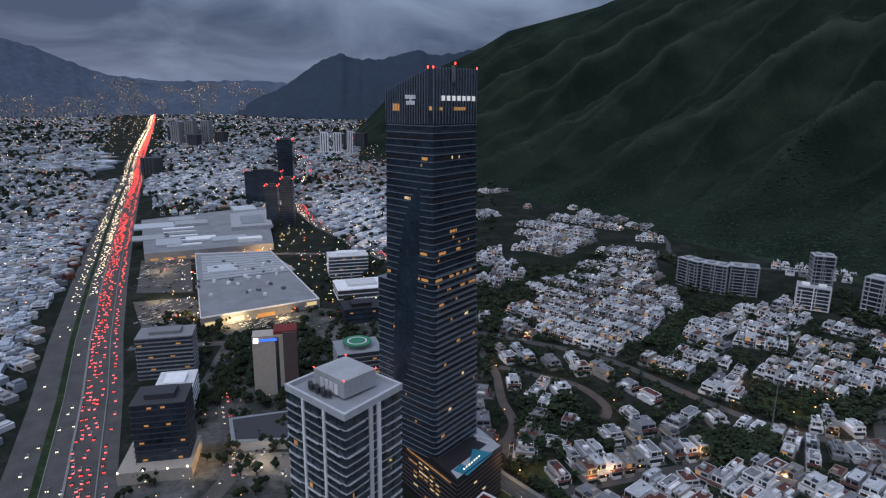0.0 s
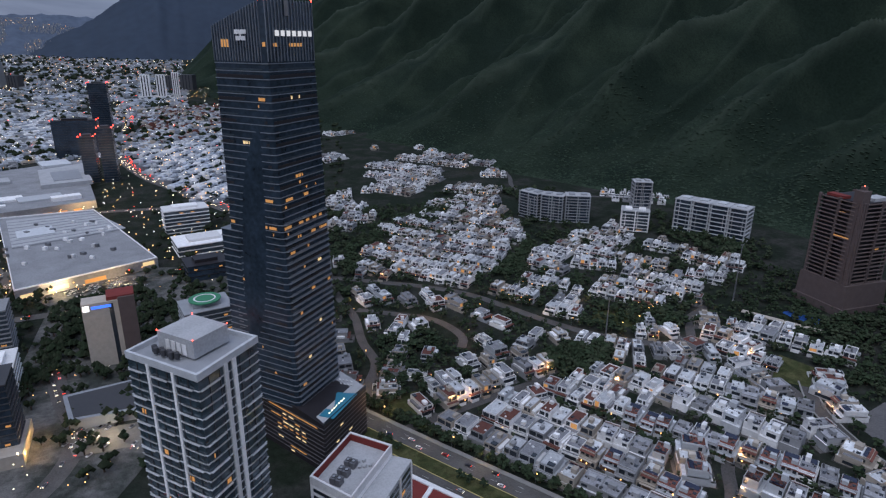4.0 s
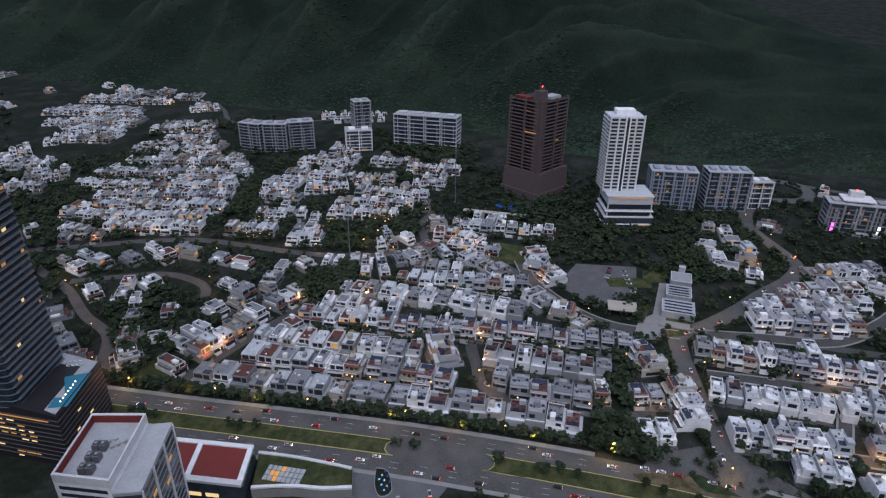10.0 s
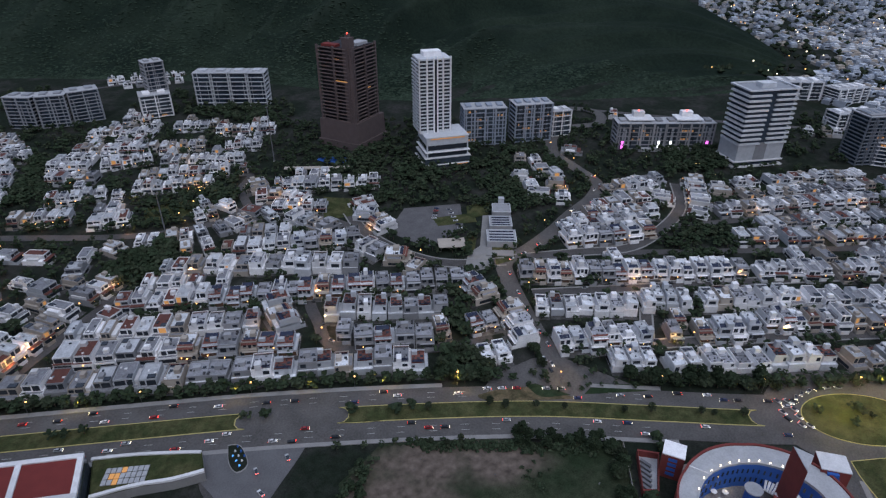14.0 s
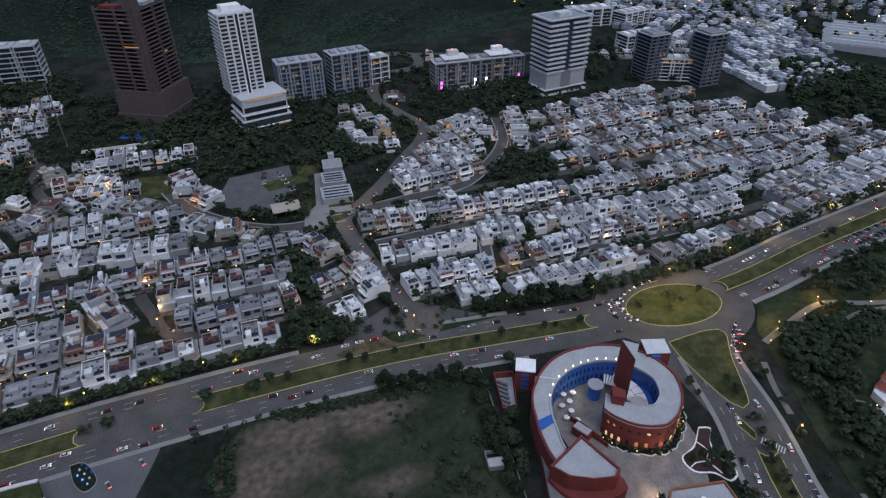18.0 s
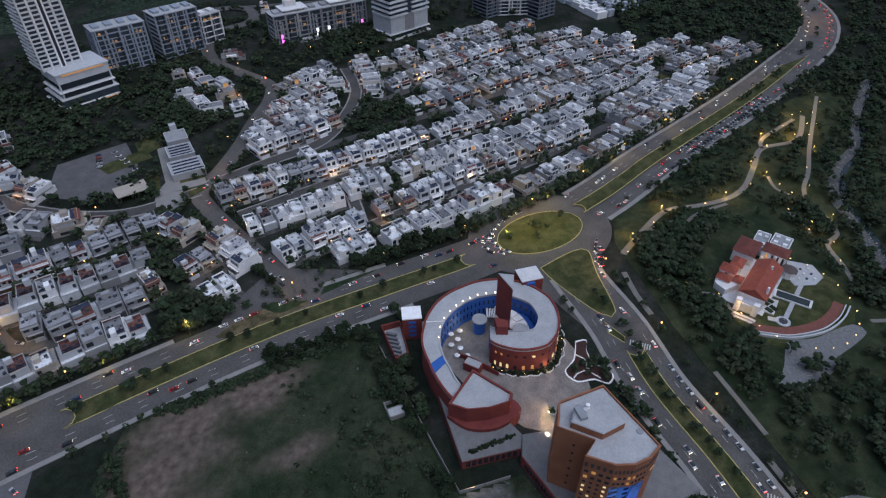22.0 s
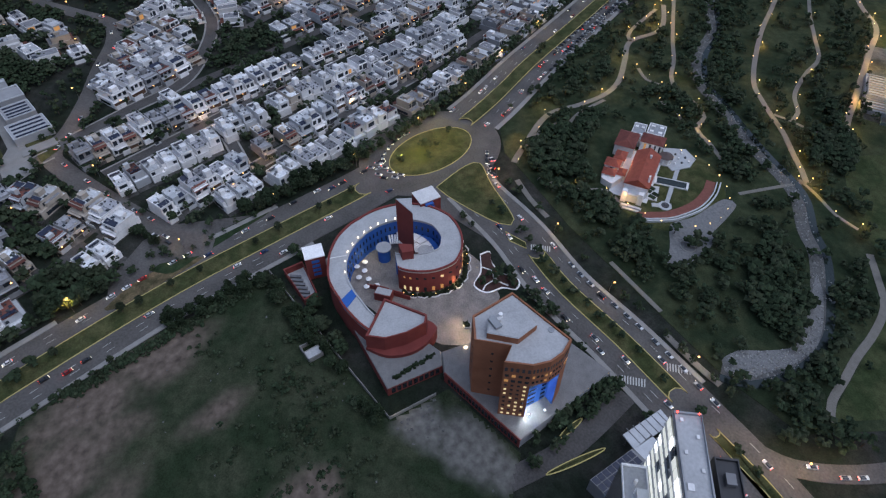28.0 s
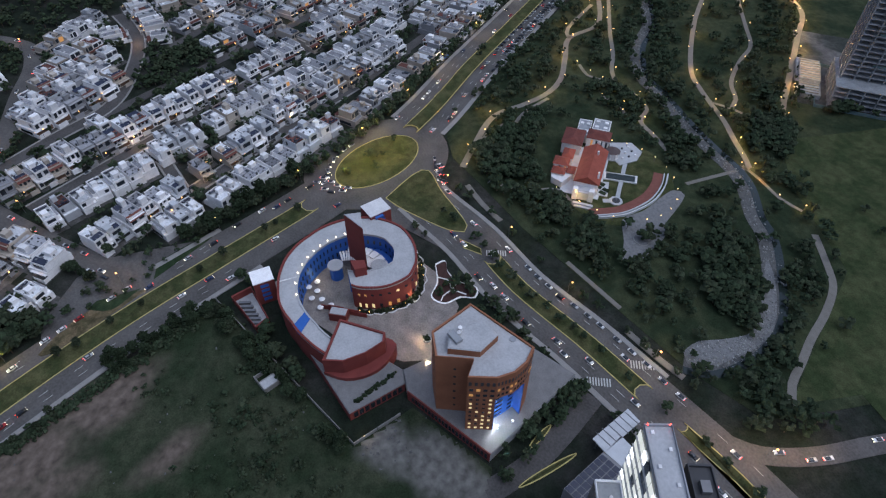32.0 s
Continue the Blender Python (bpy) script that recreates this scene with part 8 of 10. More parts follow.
# the shopping centre
mall = thing("shopping_centre", "huge flat grey-white shopping centre with lit entrances", "shopping centre")
ML = [(-402, 960), (-276, 658), (-155, 734), (-285, 984)]
Mesh().prism(ML, -1, 12).link("main_hall", M_MALL, mall, "brown-grey roofed hall")
Mesh().ring(ML, grown(ML, -2), 12, 13.2, closed=True).link("parapet", M_WHITE, mall)
Mesh().prism([(-386, 944), (-332, 812), (-218, 872), (-284, 972)], 12, 12.6).link("rear_roof_field", M_CONC, mall, "pale roof field")
Mesh().prism([(-352, 880), (-338, 846), (-300, 864), (-316, 900)], 12.6, 14).link("raised_roof", M_PALE, mall)
for k in range(9):
    a, b = Vector((-330, 806)).lerp(Vector((-386, 944)), k / 9), Vector((-218, 866)).lerp(Vector((-284, 972)), k / 9)
    Mesh().ring([tuple(a), tuple(b)], [(a.x - 0.5, a.y + 1.4), (b.x - 0.5, b.y + 1.4)], 12.6, 13.1).link("roof_joint", M_SLAB, mall)
for x, y, w, d, z, m in ((-560, 1160, 70, 50, 18, M_PALE), (-520, 1060, 60, 40, 17, M_CONC), (-470, 1020, 40, 50, 19, M_PALE), (-430, 1060, 50, 30, 17.5, M_WHITE), (-500, 1190, 60, 40, 20, M_CONC), (-380, 1060, 60, 36, 18, M_PALE), (-540, 1240, 50, 40, 17, M_CONC), (-450, 1360, 50, 60, 20, M_PALE), (-340, 1050, 40, 18, 21, M_WHITE)):
    Mesh().prism(quad(x, y, w, d, 26), 15, z).link("roof_block", m, mall)
for k in range(9):
    lit(mall, (-477, 945), (-294, 1033), 3, 3, [(0.04 + k * 0.1, 0.1 + k * 0.1)], M_LIT, 0.4)
Mesh().prism([(-617, 1226), (-477, 945), (-294, 1033), (-416, 1413)], -1, 15).link("rear_hall", M_MALL, mall)
Mesh().prism([(-450, 1270), (-400, 1130), (-330, 1160), (-390, 1330)], 15, 22).link("rear_store", M_CONC, mall)
Mesh().prism([(-420, 1240), (-390, 1160), (-350, 1178), (-380, 1262)], 22, 23).link("rear_store_roof", M_SLAB, mall)
for k in range(12):
    a = Vector((-560 + k * 8.5, 1190 - k * 17))
    Mesh().prism([tuple(a), (a.x + 5, a.y - 10), (a.x + 55, a.y + 14), (a.x + 50, a.y + 24)], 15, 17).link("roof_vault", M_WHITE if k % 2 else M_SLAB, mall)
for k in range(40):
    x, y = -340 + wr.uniform(0, 130), 740 + wr.uniform(0, 180)
    if inside(x, y, ML):
        Mesh().prism(quad(x, y, wr.uniform(3, 7), wr.uniform(2, 5), -30), 12, 15 + wr.uniform(0, 1.5)).link("roof_unit", M_WHITE if k % 2 else M_STEEL, mall)
for a, b, z, m in ((0.03, 0.12, 2, M_OFF), (0.2, 0.34, 3, M_OFF), (0.45, 0.6, 2, M_LIT), (0.88, 0.97, 6, M_OFF)):
    lit(mall, ML[1], ML[2], z, 4.5, [(a, b)], m, 0.4)
lit(mall, ML[0], ML[1], 2, 3, [(0.5, 0.6), (0.75, 0.98)], M_LIT, 0.4)
blocks = [  # name, label, outline centre, width, depth, turn, height, storeys, wall, glass
    ("black_office", "black glass office block on a slatted pale base", -198, 396, 36, 30, 12, 52, 12, M_TANK, M_GLASS), ("grey_office", "long grey office slab with strip windows", -262, 545, 50, 30, 14, 40, 10, M_GREY, M_GLASS2),
    ("office_annex", "pale stepped office annex", -222, 470, 30, 40, 14, 26, 6, M_WHITE, M_GLASS2), ("white_corner_office", "white office block with large window frames", -142, 878, 58, 34, 16, 30, 6, M_WHITE, M_GLASS2),
    ("round_shop", "low round-cornered shop building with lit band", -98, 694, 44, 36, 18, 18, 3, M_BLACKB, M_GLASS), ("helipad_office", "mid-rise office with a green helipad roof", -76, 512, 40, 34, 18, 42, 10, M_SLAB, M_GLASS2),
    ("dark_slab", "dark glass slab tower in the distance", -436, 1480, 88, 24, 4, 78, 14, M_BLACKB, M_GLASS), ("dark_twin", "dark twin office tower", -345, 1222, 24, 26, 6, 82, 18, M_TANK, M_GLASS), ("dark_twin", "dark twin office tower", -312, 1217, 24, 26, 6, 96, 20, M_TANK, M_GLASS),
    ("beacon_tower", "dark tower with red beacons", -455, 1770, 44, 30, 5, 130, 24, M_TANK, M_GLASS), ("low_store", "pale flat store by the avenue", -110, 790, 70, 50, 18, 12, 2, M_WHITE, M_GLASS2), ("side_store", "pale flat store by the avenue", -60, 760, 40, 60, 18, 9, 2, M_WHITE, M_GLASS2)]
for name, label, x, y, w, d, turn, h, n, wall, glass in blocks:
    x, y, z0, k = far(x, y)
    ob = thing(name, label, "building")
    pq = quad(x, y, w * k, d * k, turn)
    Mesh().prism(grown(pq, -0.6), z0 - 2, z0 + h * k).link("glazing", glass, ob)
    for f in range(n + 1):
        Mesh().prism(pq, z0 + h * k * f / n - 0.3, z0 + h * k * f / n + (0.9 if wall in (M_GREY, M_WHITE) else 0.35)).link("floor_band", wall, ob)
    Mesh().prism(quad(x, y, w * k * 0.55, d * k * 0.5, turn), z0 + h * k, z0 + h * k + 4).link("plant_room", wall, ob)
    if "office" in name or "round" in name:
        for f in range(2, n, 3):
            lit(ob, pq[0], pq[1], z0 + h * k * f / n + 1.2, 1.4, [(a, a + 0.08) for a in (wr.uniform(0, 0.4), wr.uniform(0.45, 0.9))], M_LIT, 0.1)
    if name == "beacon_tower" or "dark" in name:
        for p in pq:
            Mesh().tube(*p, 1.0, z0 + h * k + 0.5, z0 + h * k + 2.4, 6).link("beacon", M_RED, ob)
    if name == "black_office":
        Mesh().prism(quad(x - 2, y - 6, 48, 42, turn), z0 - 2, z0 + 9).link("slatted_base", M_BEIGE, ob)
        for a in (0.02, 0.35, 0.68, 0.95):
            bq2 = quad(x - 2, y - 6, 48, 42, turn)
            Mesh().tube(*Vector(bq2[0]).lerp(Vector(bq2[1]), a), 0.5, z0 + 9, z0 + 10.2, 8).link("base_lamp", M_LAMPW, ob)
    if name == "helipad_office":
        Mesh().tube(x, y, 13, z0 + h + 4, z0 + h + 5, 24).link("helipad", M_PADGREEN, ob, "green round helipad")
        Mesh().ring(ellipse(x, y, 9, 9, 0, 24), ellipse(x, y, 7.6, 7.6, 0, 24), z0 + h + 5, z0 + h + 5.1, closed=True).link("helipad_ring", M_WHITE, ob)
sb = thing("slab_office", "tall windowless pale slab with a blue lit sign", "office building")
BQ = quad(-154, 506, 26, 16, 14)
Mesh().prism(BQ, -1, 56).link("pale_slab", M_BEIGE, sb)
Mesh().prism(quad(-136, 512, 12, 20, 14), -1, 58).link("brown_core", M_DARKW, sb)
on_face(Mesh(), BQ[0], BQ[1], -1, 54, 0.74, 0.86, 0.1, 0.3).link("glass_strip", M_PANE, sb)
on_face(Mesh(), BQ[0], BQ[1], 50, 54.5, 0.04, 0.2, 0.3, 0.3).link("sign_mark", M_COOL, sb)
on_face(Mesh(), BQ[0], BQ[1], 51.2, 53.4, 0.26, 0.8, 0.3, 0.3).link("sign_bar", M_BLUELED, sb, "blue lit sign bar")
Mesh().prism(quad(-140, 512, 20, 18, 14), 56, 59).link("roof_rim", M_REDR, sb)
lo = thing("low_garage", "low flat-roofed garage beside a bright car yard", "garage")
Mesh().prism([(-170, 443), (-156, 408), (-113, 412), (-120, 458)], -1, 8).link("hall", M_SLAB, lo)
Mesh().prism([(-166, 440), (-154, 411), (-116, 415), (-123, 454)], 8, 8.4).link("roof", M_TANK, lo)
tagged(patch([(-158, 404), (-146, 376), (-104, 380), (-112, 408)], 0.25).link("car_yard", M_PATH), "bright floodlit car yard", "car park", kind="structure")
for x, y, h, w in ((-531, 2747, 92, 34), (-474, 2754, 92, 34), (-406, 2672, 104, 24)):
    x, y, z0, k = far(x, y)
    ob = thing("white_tower", "pale ribbed apartment tower far along the mountain foot", "apartment tower", group="three white towers")
    pq = quad(x, y, w * k, 26 * k, 5)
    Mesh().prism(pq, z0 - 5, z0 + h * k).link("body", M_WHITE, ob)
    for a in (0.2, 0.5, 0.8):
        on_face(Mesh(), pq[0], pq[1], z0, z0 + h * k - 2, a - 0.06, a + 0.06, 0.2, 0.4).link("window_strip", M_PANE, ob)
    Mesh().prism(quad(x, y, w * k * 1.8, 30 * k, 5), z0 - 5, z0 + 10 * k).link("base", M_WHITE, ob)
for x, y, h in ((-1521, 3536, 120), (-1428, 3508, 125), (-1382, 3622, 120), (-1260, 3500, 60), (-1330, 3300, 60), (-1005, 2110, 58), (-1700, 3900, 60), (-520, 3300, 60), (-430, 3200, 70)):
    x, y, z0, k = far(x, y)
    ob = thing("distant_tower", "dark grey tower in the hazy distance", "tower", group="distant towers")
    Mesh().prism(quad(x, y, 60 * k, 40 * k, -20), z0 - 5, z0 + h * k).link("body", M_GREY if h > 100 else M_TANK, ob)
    for a in (0.25, 0.5, 0.75):
        pq = quad(x, y, 60 * k, 40 * k, -20)
        on_face(Mesh(), pq[0], pq[1], z0, z0 + h * k, a - 0.03, a + 0.03, 0.3, 0.5).link("window_strip", M_PANE, ob)

# the city on the plain
city, lights, groves = Mesh(), Mesh(), Mesh()


def cube_house(x, y, turn, rnd, big=1.0):
    x, y, z, k = far(x, y)
    c, s = math.cos(radians(turn)), math.sin(radians(turn))
    n0 = len(city.v)
    w, d, h = rnd.uniform(4, 7.5) * big, rnd.uniform(4.5, 8) * big, rnd.uniform(3, 7.5)
    col = rnd.choice((0, 0, 0, 0, 1, 3, 4))
    city.box(-w, w, -d, d, -4, h, col)
    city.box(-w * rnd.uniform(0.2, 0.9), w * rnd.uniform(0.2, 0.9), -d * 0.7, d * rnd.uniform(0.1, 0.8), h, h + rnd.uniform(1.5, 3.5), col)
    if math.hypot(x, y) < 1600:
        city.box(-w * 0.7, w * 0.7, -d - 0.1, -d, h * 0.3, h * 0.75, 2)
    for i in range(n0, len(city.v)):
        a, b, e = city.v[i]
        city.v[i] = (x + (a * c - b * s) * k, y + (a * s + b * c) * k, z + e * k)


def spark(x, y, h, size, slot):
    x, y, z, k = far(x, y)
    r = size * k
    lights.box(x - r, x + r, y - r, y + r, z + h * k - r, z + h * k + r, slot)


def hw_gap(x, y):
    return min(abs((x - p[0]) * (q[1] - p[1]) - (y - p[1]) * (q[0] - p[0])) / math.dist(p, q) for p, q in zip(HW[1:9], HW[2:10]))


done = 0
while done < 11500:
    az = radians(wr.uniform(-43, -1))
    R = 480 * math.exp(wr.random() ** 0.85 * 3.4)
    x, y = R * math.sin(az), R * math.cos(az)
    if hw_gap(x, y) < (44 if x < -0.49 * y - 60 else 40) * (1 + R / 9000):
        continue
    left = x < -0.49 * y - 60
    if not left and (R < 1000 or (R < 1500 and x > -640 and x < -90)):
        continue
    if az > radians(-8) and R > 2300:
        continue
    if noise.noise((x * 0.004, y * 0.004, 5)) > 0.42:
        continue
    u = round((x * 0.9 + y * 0.43) / 13) * 13
    v = round((-x * 0.43 + y * 0.9) / 30) * 30 + wr.choice((-7, 7))
    px, py = u * 0.9 - v * 0.43, u * 0.43 + v * 0.9
    cube_house(px + wr.uniform(-1, 1), py + wr.uniform(-1, 1), 25.5 + wr.choice((0, 90)), wr, wr.choice((0.8, 0.8, 1.0, 1.6)) if R < 2500 else wr.choice((1.1, 1.1, 1.3, 2.6)) if R < 6000 else wr.choice((1.6, 2.0, 4.0)))
    done += 1
for _ in range(3200):  # east of the mountain spur
    az = radians(wr.uniform(79, 112))
    R = wr.uniform(1000, 2600)
    x, y = R * math.sin(az), R * math.cos(az)
    if (x > 890 and x < 1075 and -395 < y < -250) or (R < 1100 and x * 0.5 - y > 900) or (az < radians(88) and R < 1250) or noise.noise((x * 0.006, y * 0.006, 9)) > 0.3:
        continue
    cube_house(x, y, wr.choice((-50, 40)) + wr.uniform(-8, 8), wr, 0.95)
def estate(poly, turn, row, step, slots, big, full=0.9):
    """Rows of houses that fill an outline."""
    c, s = math.cos(radians(turn)), math.sin(radians(turn))
    us, vs = [x * c + y * s for x, y in poly], [-x * s + y * c for x, y in poly]
    v, k = min(vs), 0
    while v < max(vs):
        u = min(us)
        while u < max(us):
            x, y = u * c - v * s, u * s + v * c
            if inside(x, y, poly) and wr.random() < full:
                n0 = len(city.m)
                cube_house(x, y, turn + wr.uniform(-4, 4), wr, big)
                slot = wr.choice(slots)
                city.m[n0:n0 + 6] = [slot] * 6
                city.m[n0 + 6:n0 + 12] = [slot if wr.random() < 0.6 else 1] * 6
            u += step * wr.uniform(0.9, 1.2)
        k += 1
        v += row * (0.72 if k % 2 else 1.28)


estate([(-338, 1500), (-150, 1660), (-95, 1000), (-135, 985), (-270, 1270)], 62, 21, 12, (0, 0, 0, 6, 6), 1.1)
estate([(-350, 1660), (-455, 2280), (-210, 2420), (-150, 1720), (-330, 1560)], 68, 30, 13, (5, 5, 3, 4), 1.1)
estate([(-1550, 2260), (-1850, 2990), (-1600, 2950), (-1235, 2280)], -25, 70, 60, (0, 4), 5.5)
estate([(-1010, 2090), (-770, 2420), (-510, 1600), (-720, 1540)], 30, 30, 18, (0, 6, 4), 1.7)
estate([(-560, 700), (-620, 900), (-900, 1250), (-1100, 1300), (-760, 760)], -26, 24, 14, (0, 0, 6, 4, 3), 1.15)
estate([(-330, 405), (-372, 500), (-440, 630), (-520, 700), (-640, 560), (-480, 380)], -26, 23, 13, (0, 0, 6, 4, 3), 1.0)
estate([(-420, 520), (-560, 700), (-760, 760), (-600, 520)], -26, 24, 14, (0, 0, 6, 4, 3), 1.1)
estate([(-500, 760), (-713, 1216), (-886, 1592), (-1041, 1942), (-1150, 1900), (-1000, 1540), (-820, 1170), (-640, 800)], -26, 23, 13, (0, 0, 6, 4, 3, 5), 1.1)
estate([(-808, 1640), (-964, 1985), (-890, 2010), (-735, 1665)], -26, 24, 14, (0, 6, 4), 1.3)
estate([(990, -140), (1040, -250), (900, -275), (845, -300), (748, -194), (746, -166), (776, -132)], 35, 21, 11, (0, 0, 6, 0, 4), 0.95)
estate([(870, -90), (940, 10), (1030, -55), (990, -120), (900, -140)], -20, 21, 11, (0, 6, 0, 4), 0.95)
estate([(1110, -50), (1150, -270), (1350, -420), (1700, -300), (1500, 100)], 20, 23, 12, (0, 0, 6, 4, 3), 0.95, 0.72)
estate([(1000, -400), (1100, -360), (1300, -450), (1500, -700), (1200, -800), (1000, -560)], 20, 24, 13, (0, 0, 6, 4, 3), 1.0, 0.7)
hl = thing("white_warehouse", "long flat grey-roofed warehouse beyond the hill", "warehouse")
Mesh().prism(quad(988, -322, 140, 84, -12), 8, 23).link("hall", M_PALE, hl)
Mesh().prism(quad(988, -322, 137, 81, -12), 23, 23.8).link("roof", M_SLAB, hl)
for k in range(7):
    Mesh().prism(quad(940 + k * 16, -312 - k * 3.4, 4, 66, -12), 23.8, 24.6).link("roof_light", M_PALE, hl)
for _ in range(4600):  # trees among the far houses
    az = radians(wr.uniform(-43, 5))
    R = 520 * math.exp(wr.random() * 3.0)
    x, y = R * math.sin(az), R * math.cos(az)
    if hw_gap(x, y) < 50 or (R < 1500 and x > -640 and x < -200 and y > 640):
        continue
    x, y, z, k = far(x, y)
    s = wr.uniform(3, 6) * k * (1 if R < 1500 else 1.6 if R < 4000 else 3)
    groves.tube(x, y, s * 0.12, z - 1, z + s * 0.8, 4, 2)
    for _ in range(3):
        gx, gy = x + wr.uniform(-1, 1) * s * 0.6, y + wr.uniform(-1, 1) * s * 0.6
        r = s * wr.uniform(0.5, 0.9)
        groves.add([(gx + r, gy, z + s), (gx - r, gy, z + s), (gx, gy + r, z + s), (gx, gy - r, z + s), (gx + r * 0.2, gy, z + s + r * 0.9), (gx, gy, z + s - r * 0.8)], [(0, 2, 4), (2, 1, 4), (1, 3, 4), (3, 0, 4), (2, 0, 5), (1, 2, 5), (3, 1, 5), (0, 3, 5)], wr.choice((0, 1)))
for x0, y0, x1, y1, n in ((-210, 330, -190, 640, 90), (-175, 350, -60, 480, 50), (-230, 590, -160, 660, 40), (-230, 480, -170, 640, 60), (-175, 560, -85, 645, 60), (20, 590, 30, 660, 20), (-185, 480, -110, 560, 60), (-120, 600, 0, 760, 70), (-330, 620, -240, 700, 60)):
    for _ in range(n):
        x, y, s = wr.uniform(x0, x1), wr.uniform(y0, y1), wr.uniform(3.5, 6.5)
        groves.tube(x, y, s * 0.1, -0.5, s * 0.9, 4, 2)
        for _ in range(5):
            gx, gy, gz = x + wr.uniform(-0.7, 0.7) * s, y + wr.uniform(-0.7, 0.7) * s, s * wr.uniform(0.8, 1.5)
            r = s * wr.uniform(0.35, 0.6)
            groves.add([(gx + r, gy, gz), (gx - r, gy, gz), (gx, gy + r, gz), (gx, gy - r, gz), (gx, gy, gz + r), (gx, gy, gz - r)], [(0, 2, 4), (2, 1, 4), (1, 3, 4), (3, 0, 4), (2, 0, 5), (1, 2, 5), (3, 1, 5), (0, 3, 5)], wr.choice((0, 1)))
for _ in range(900):  # trees among the houses to the east
    az, R = radians(wr.uniform(80, 112)), wr.uniform(1000, 1900)
    x, y, z, k = far(R * math.sin(az), R * math.cos(az))
    s = wr.uniform(3.5, 7) * k
    groves.tube(x, y, s * 0.12, z - 1, z + s * 0.8, 4, 2)
    for _ in range(3):
        gx, gy, r = x + wr.uniform(-1, 1) * s * 0.6, y + wr.uniform(-1, 1) * s * 0.6, s * wr.uniform(0.5, 0.9)
        groves.add([(gx + r, gy, z + s), (gx - r, gy, z + s), (gx, gy + r, z + s), (gx, gy - r, z + s), (gx + r * 0.2, gy, z + s + r * 0.9), (gx, gy, z + s - r * 0.8)], [(0, 2, 4), (2, 1, 4), (1, 3, 4), (3, 0, 4), (2, 0, 5), (1, 2, 5), (3, 1, 5), (0, 3, 5)], wr.choice((0, 1)))
tagged(groves.link("city_trees", [M_LEAF, M_LEAF2, M_BARK]), "dark trees along the streets of the plain", "trees", kind="stuff")
for _ in range(4800):  # street lamps and lit signs of the plain
    az = radians(wr.uniform(-42, -1))
    R = 420 * math.exp(wr.random() ** 0.8 * 3.5)
    if hw_gap(R * math.sin(az), R * math.cos(az)) < 60 and R < 3000 or R < 700:
        continue
    spark(R * math.sin(az), R * math.cos(az), 7, 0.29 * (1 + R / 1900), wr.choice((0, 0, 1, 1, 2)) if wr.random() > 0.06 else 3)
for _ in range(260):
    az = radians(wr.uniform(80, 112))
    R = wr.uniform(1000, 2500)
    spark(R * math.sin(az), R * math.cos(az), 7, 0.6, wr.choice((0, 1)))
for _ in range(160):
    x, y = wr.uniform(-330, 10), wr.uniform(340, 760)
    if x > -0.46 * y - 40:
        spark(x, y, 5, 0.22, wr.choice((0, 0, 0, 1)))
for _ in range(11000):  # houses and lamps of the suburb on the far slope
    az, u = wr.uniform(-36, -10), wr.random() ** 1.2 * 0.92
    if noise.noise((az * 0.5, u * 4, 1)) < -0.12 or (az < -29 and u > 0.45 + 0.02 * (az + 29)):
        continue
    e = table([(-36, 4.6), (-33, 3.9), (-30, 2.6), (-28, 1.9), (-24, 1.5), (-20, 1.6), (-16, 1.7), (-12, 1.3), (-9, 0.9)], az)[0]
    r = 4750 - 700 + 700 * u
    z = 60 + (EYE_Z + 4750 * math.tan(radians(e)) - 60) * u ** 0.9 + 8
    x, y, w = r * math.sin(radians(az)), r * math.cos(radians(az)), wr.uniform(0.6, 1.6)
    if wr.random() < 0.84:
        city.box(x - w * 2, x + w * 2, y - w, y + w, z - 14, z + w * 0.5, 4)
    else:
        w = wr.uniform(0.4, 0.8)
        lights.box(x - w, x + w, y - w, y + w, z, z + w * 2, wr.choice((0, 0, 1)))
tagged(city.link("city_houses", [M_CITY, M_ROOF, M_PANE, M_BEIGE, M_GREY, M_TILE, M_WHITE]), "countless pale low houses spreading over the valley plain", "house", kind="stuff")
tagged(lights.link("city_lights", [M_LAMP, M_LAMPW, M_COOL, M_RED]), "scattered street lamps and lit signs over the city", "lights", kind="stuff")

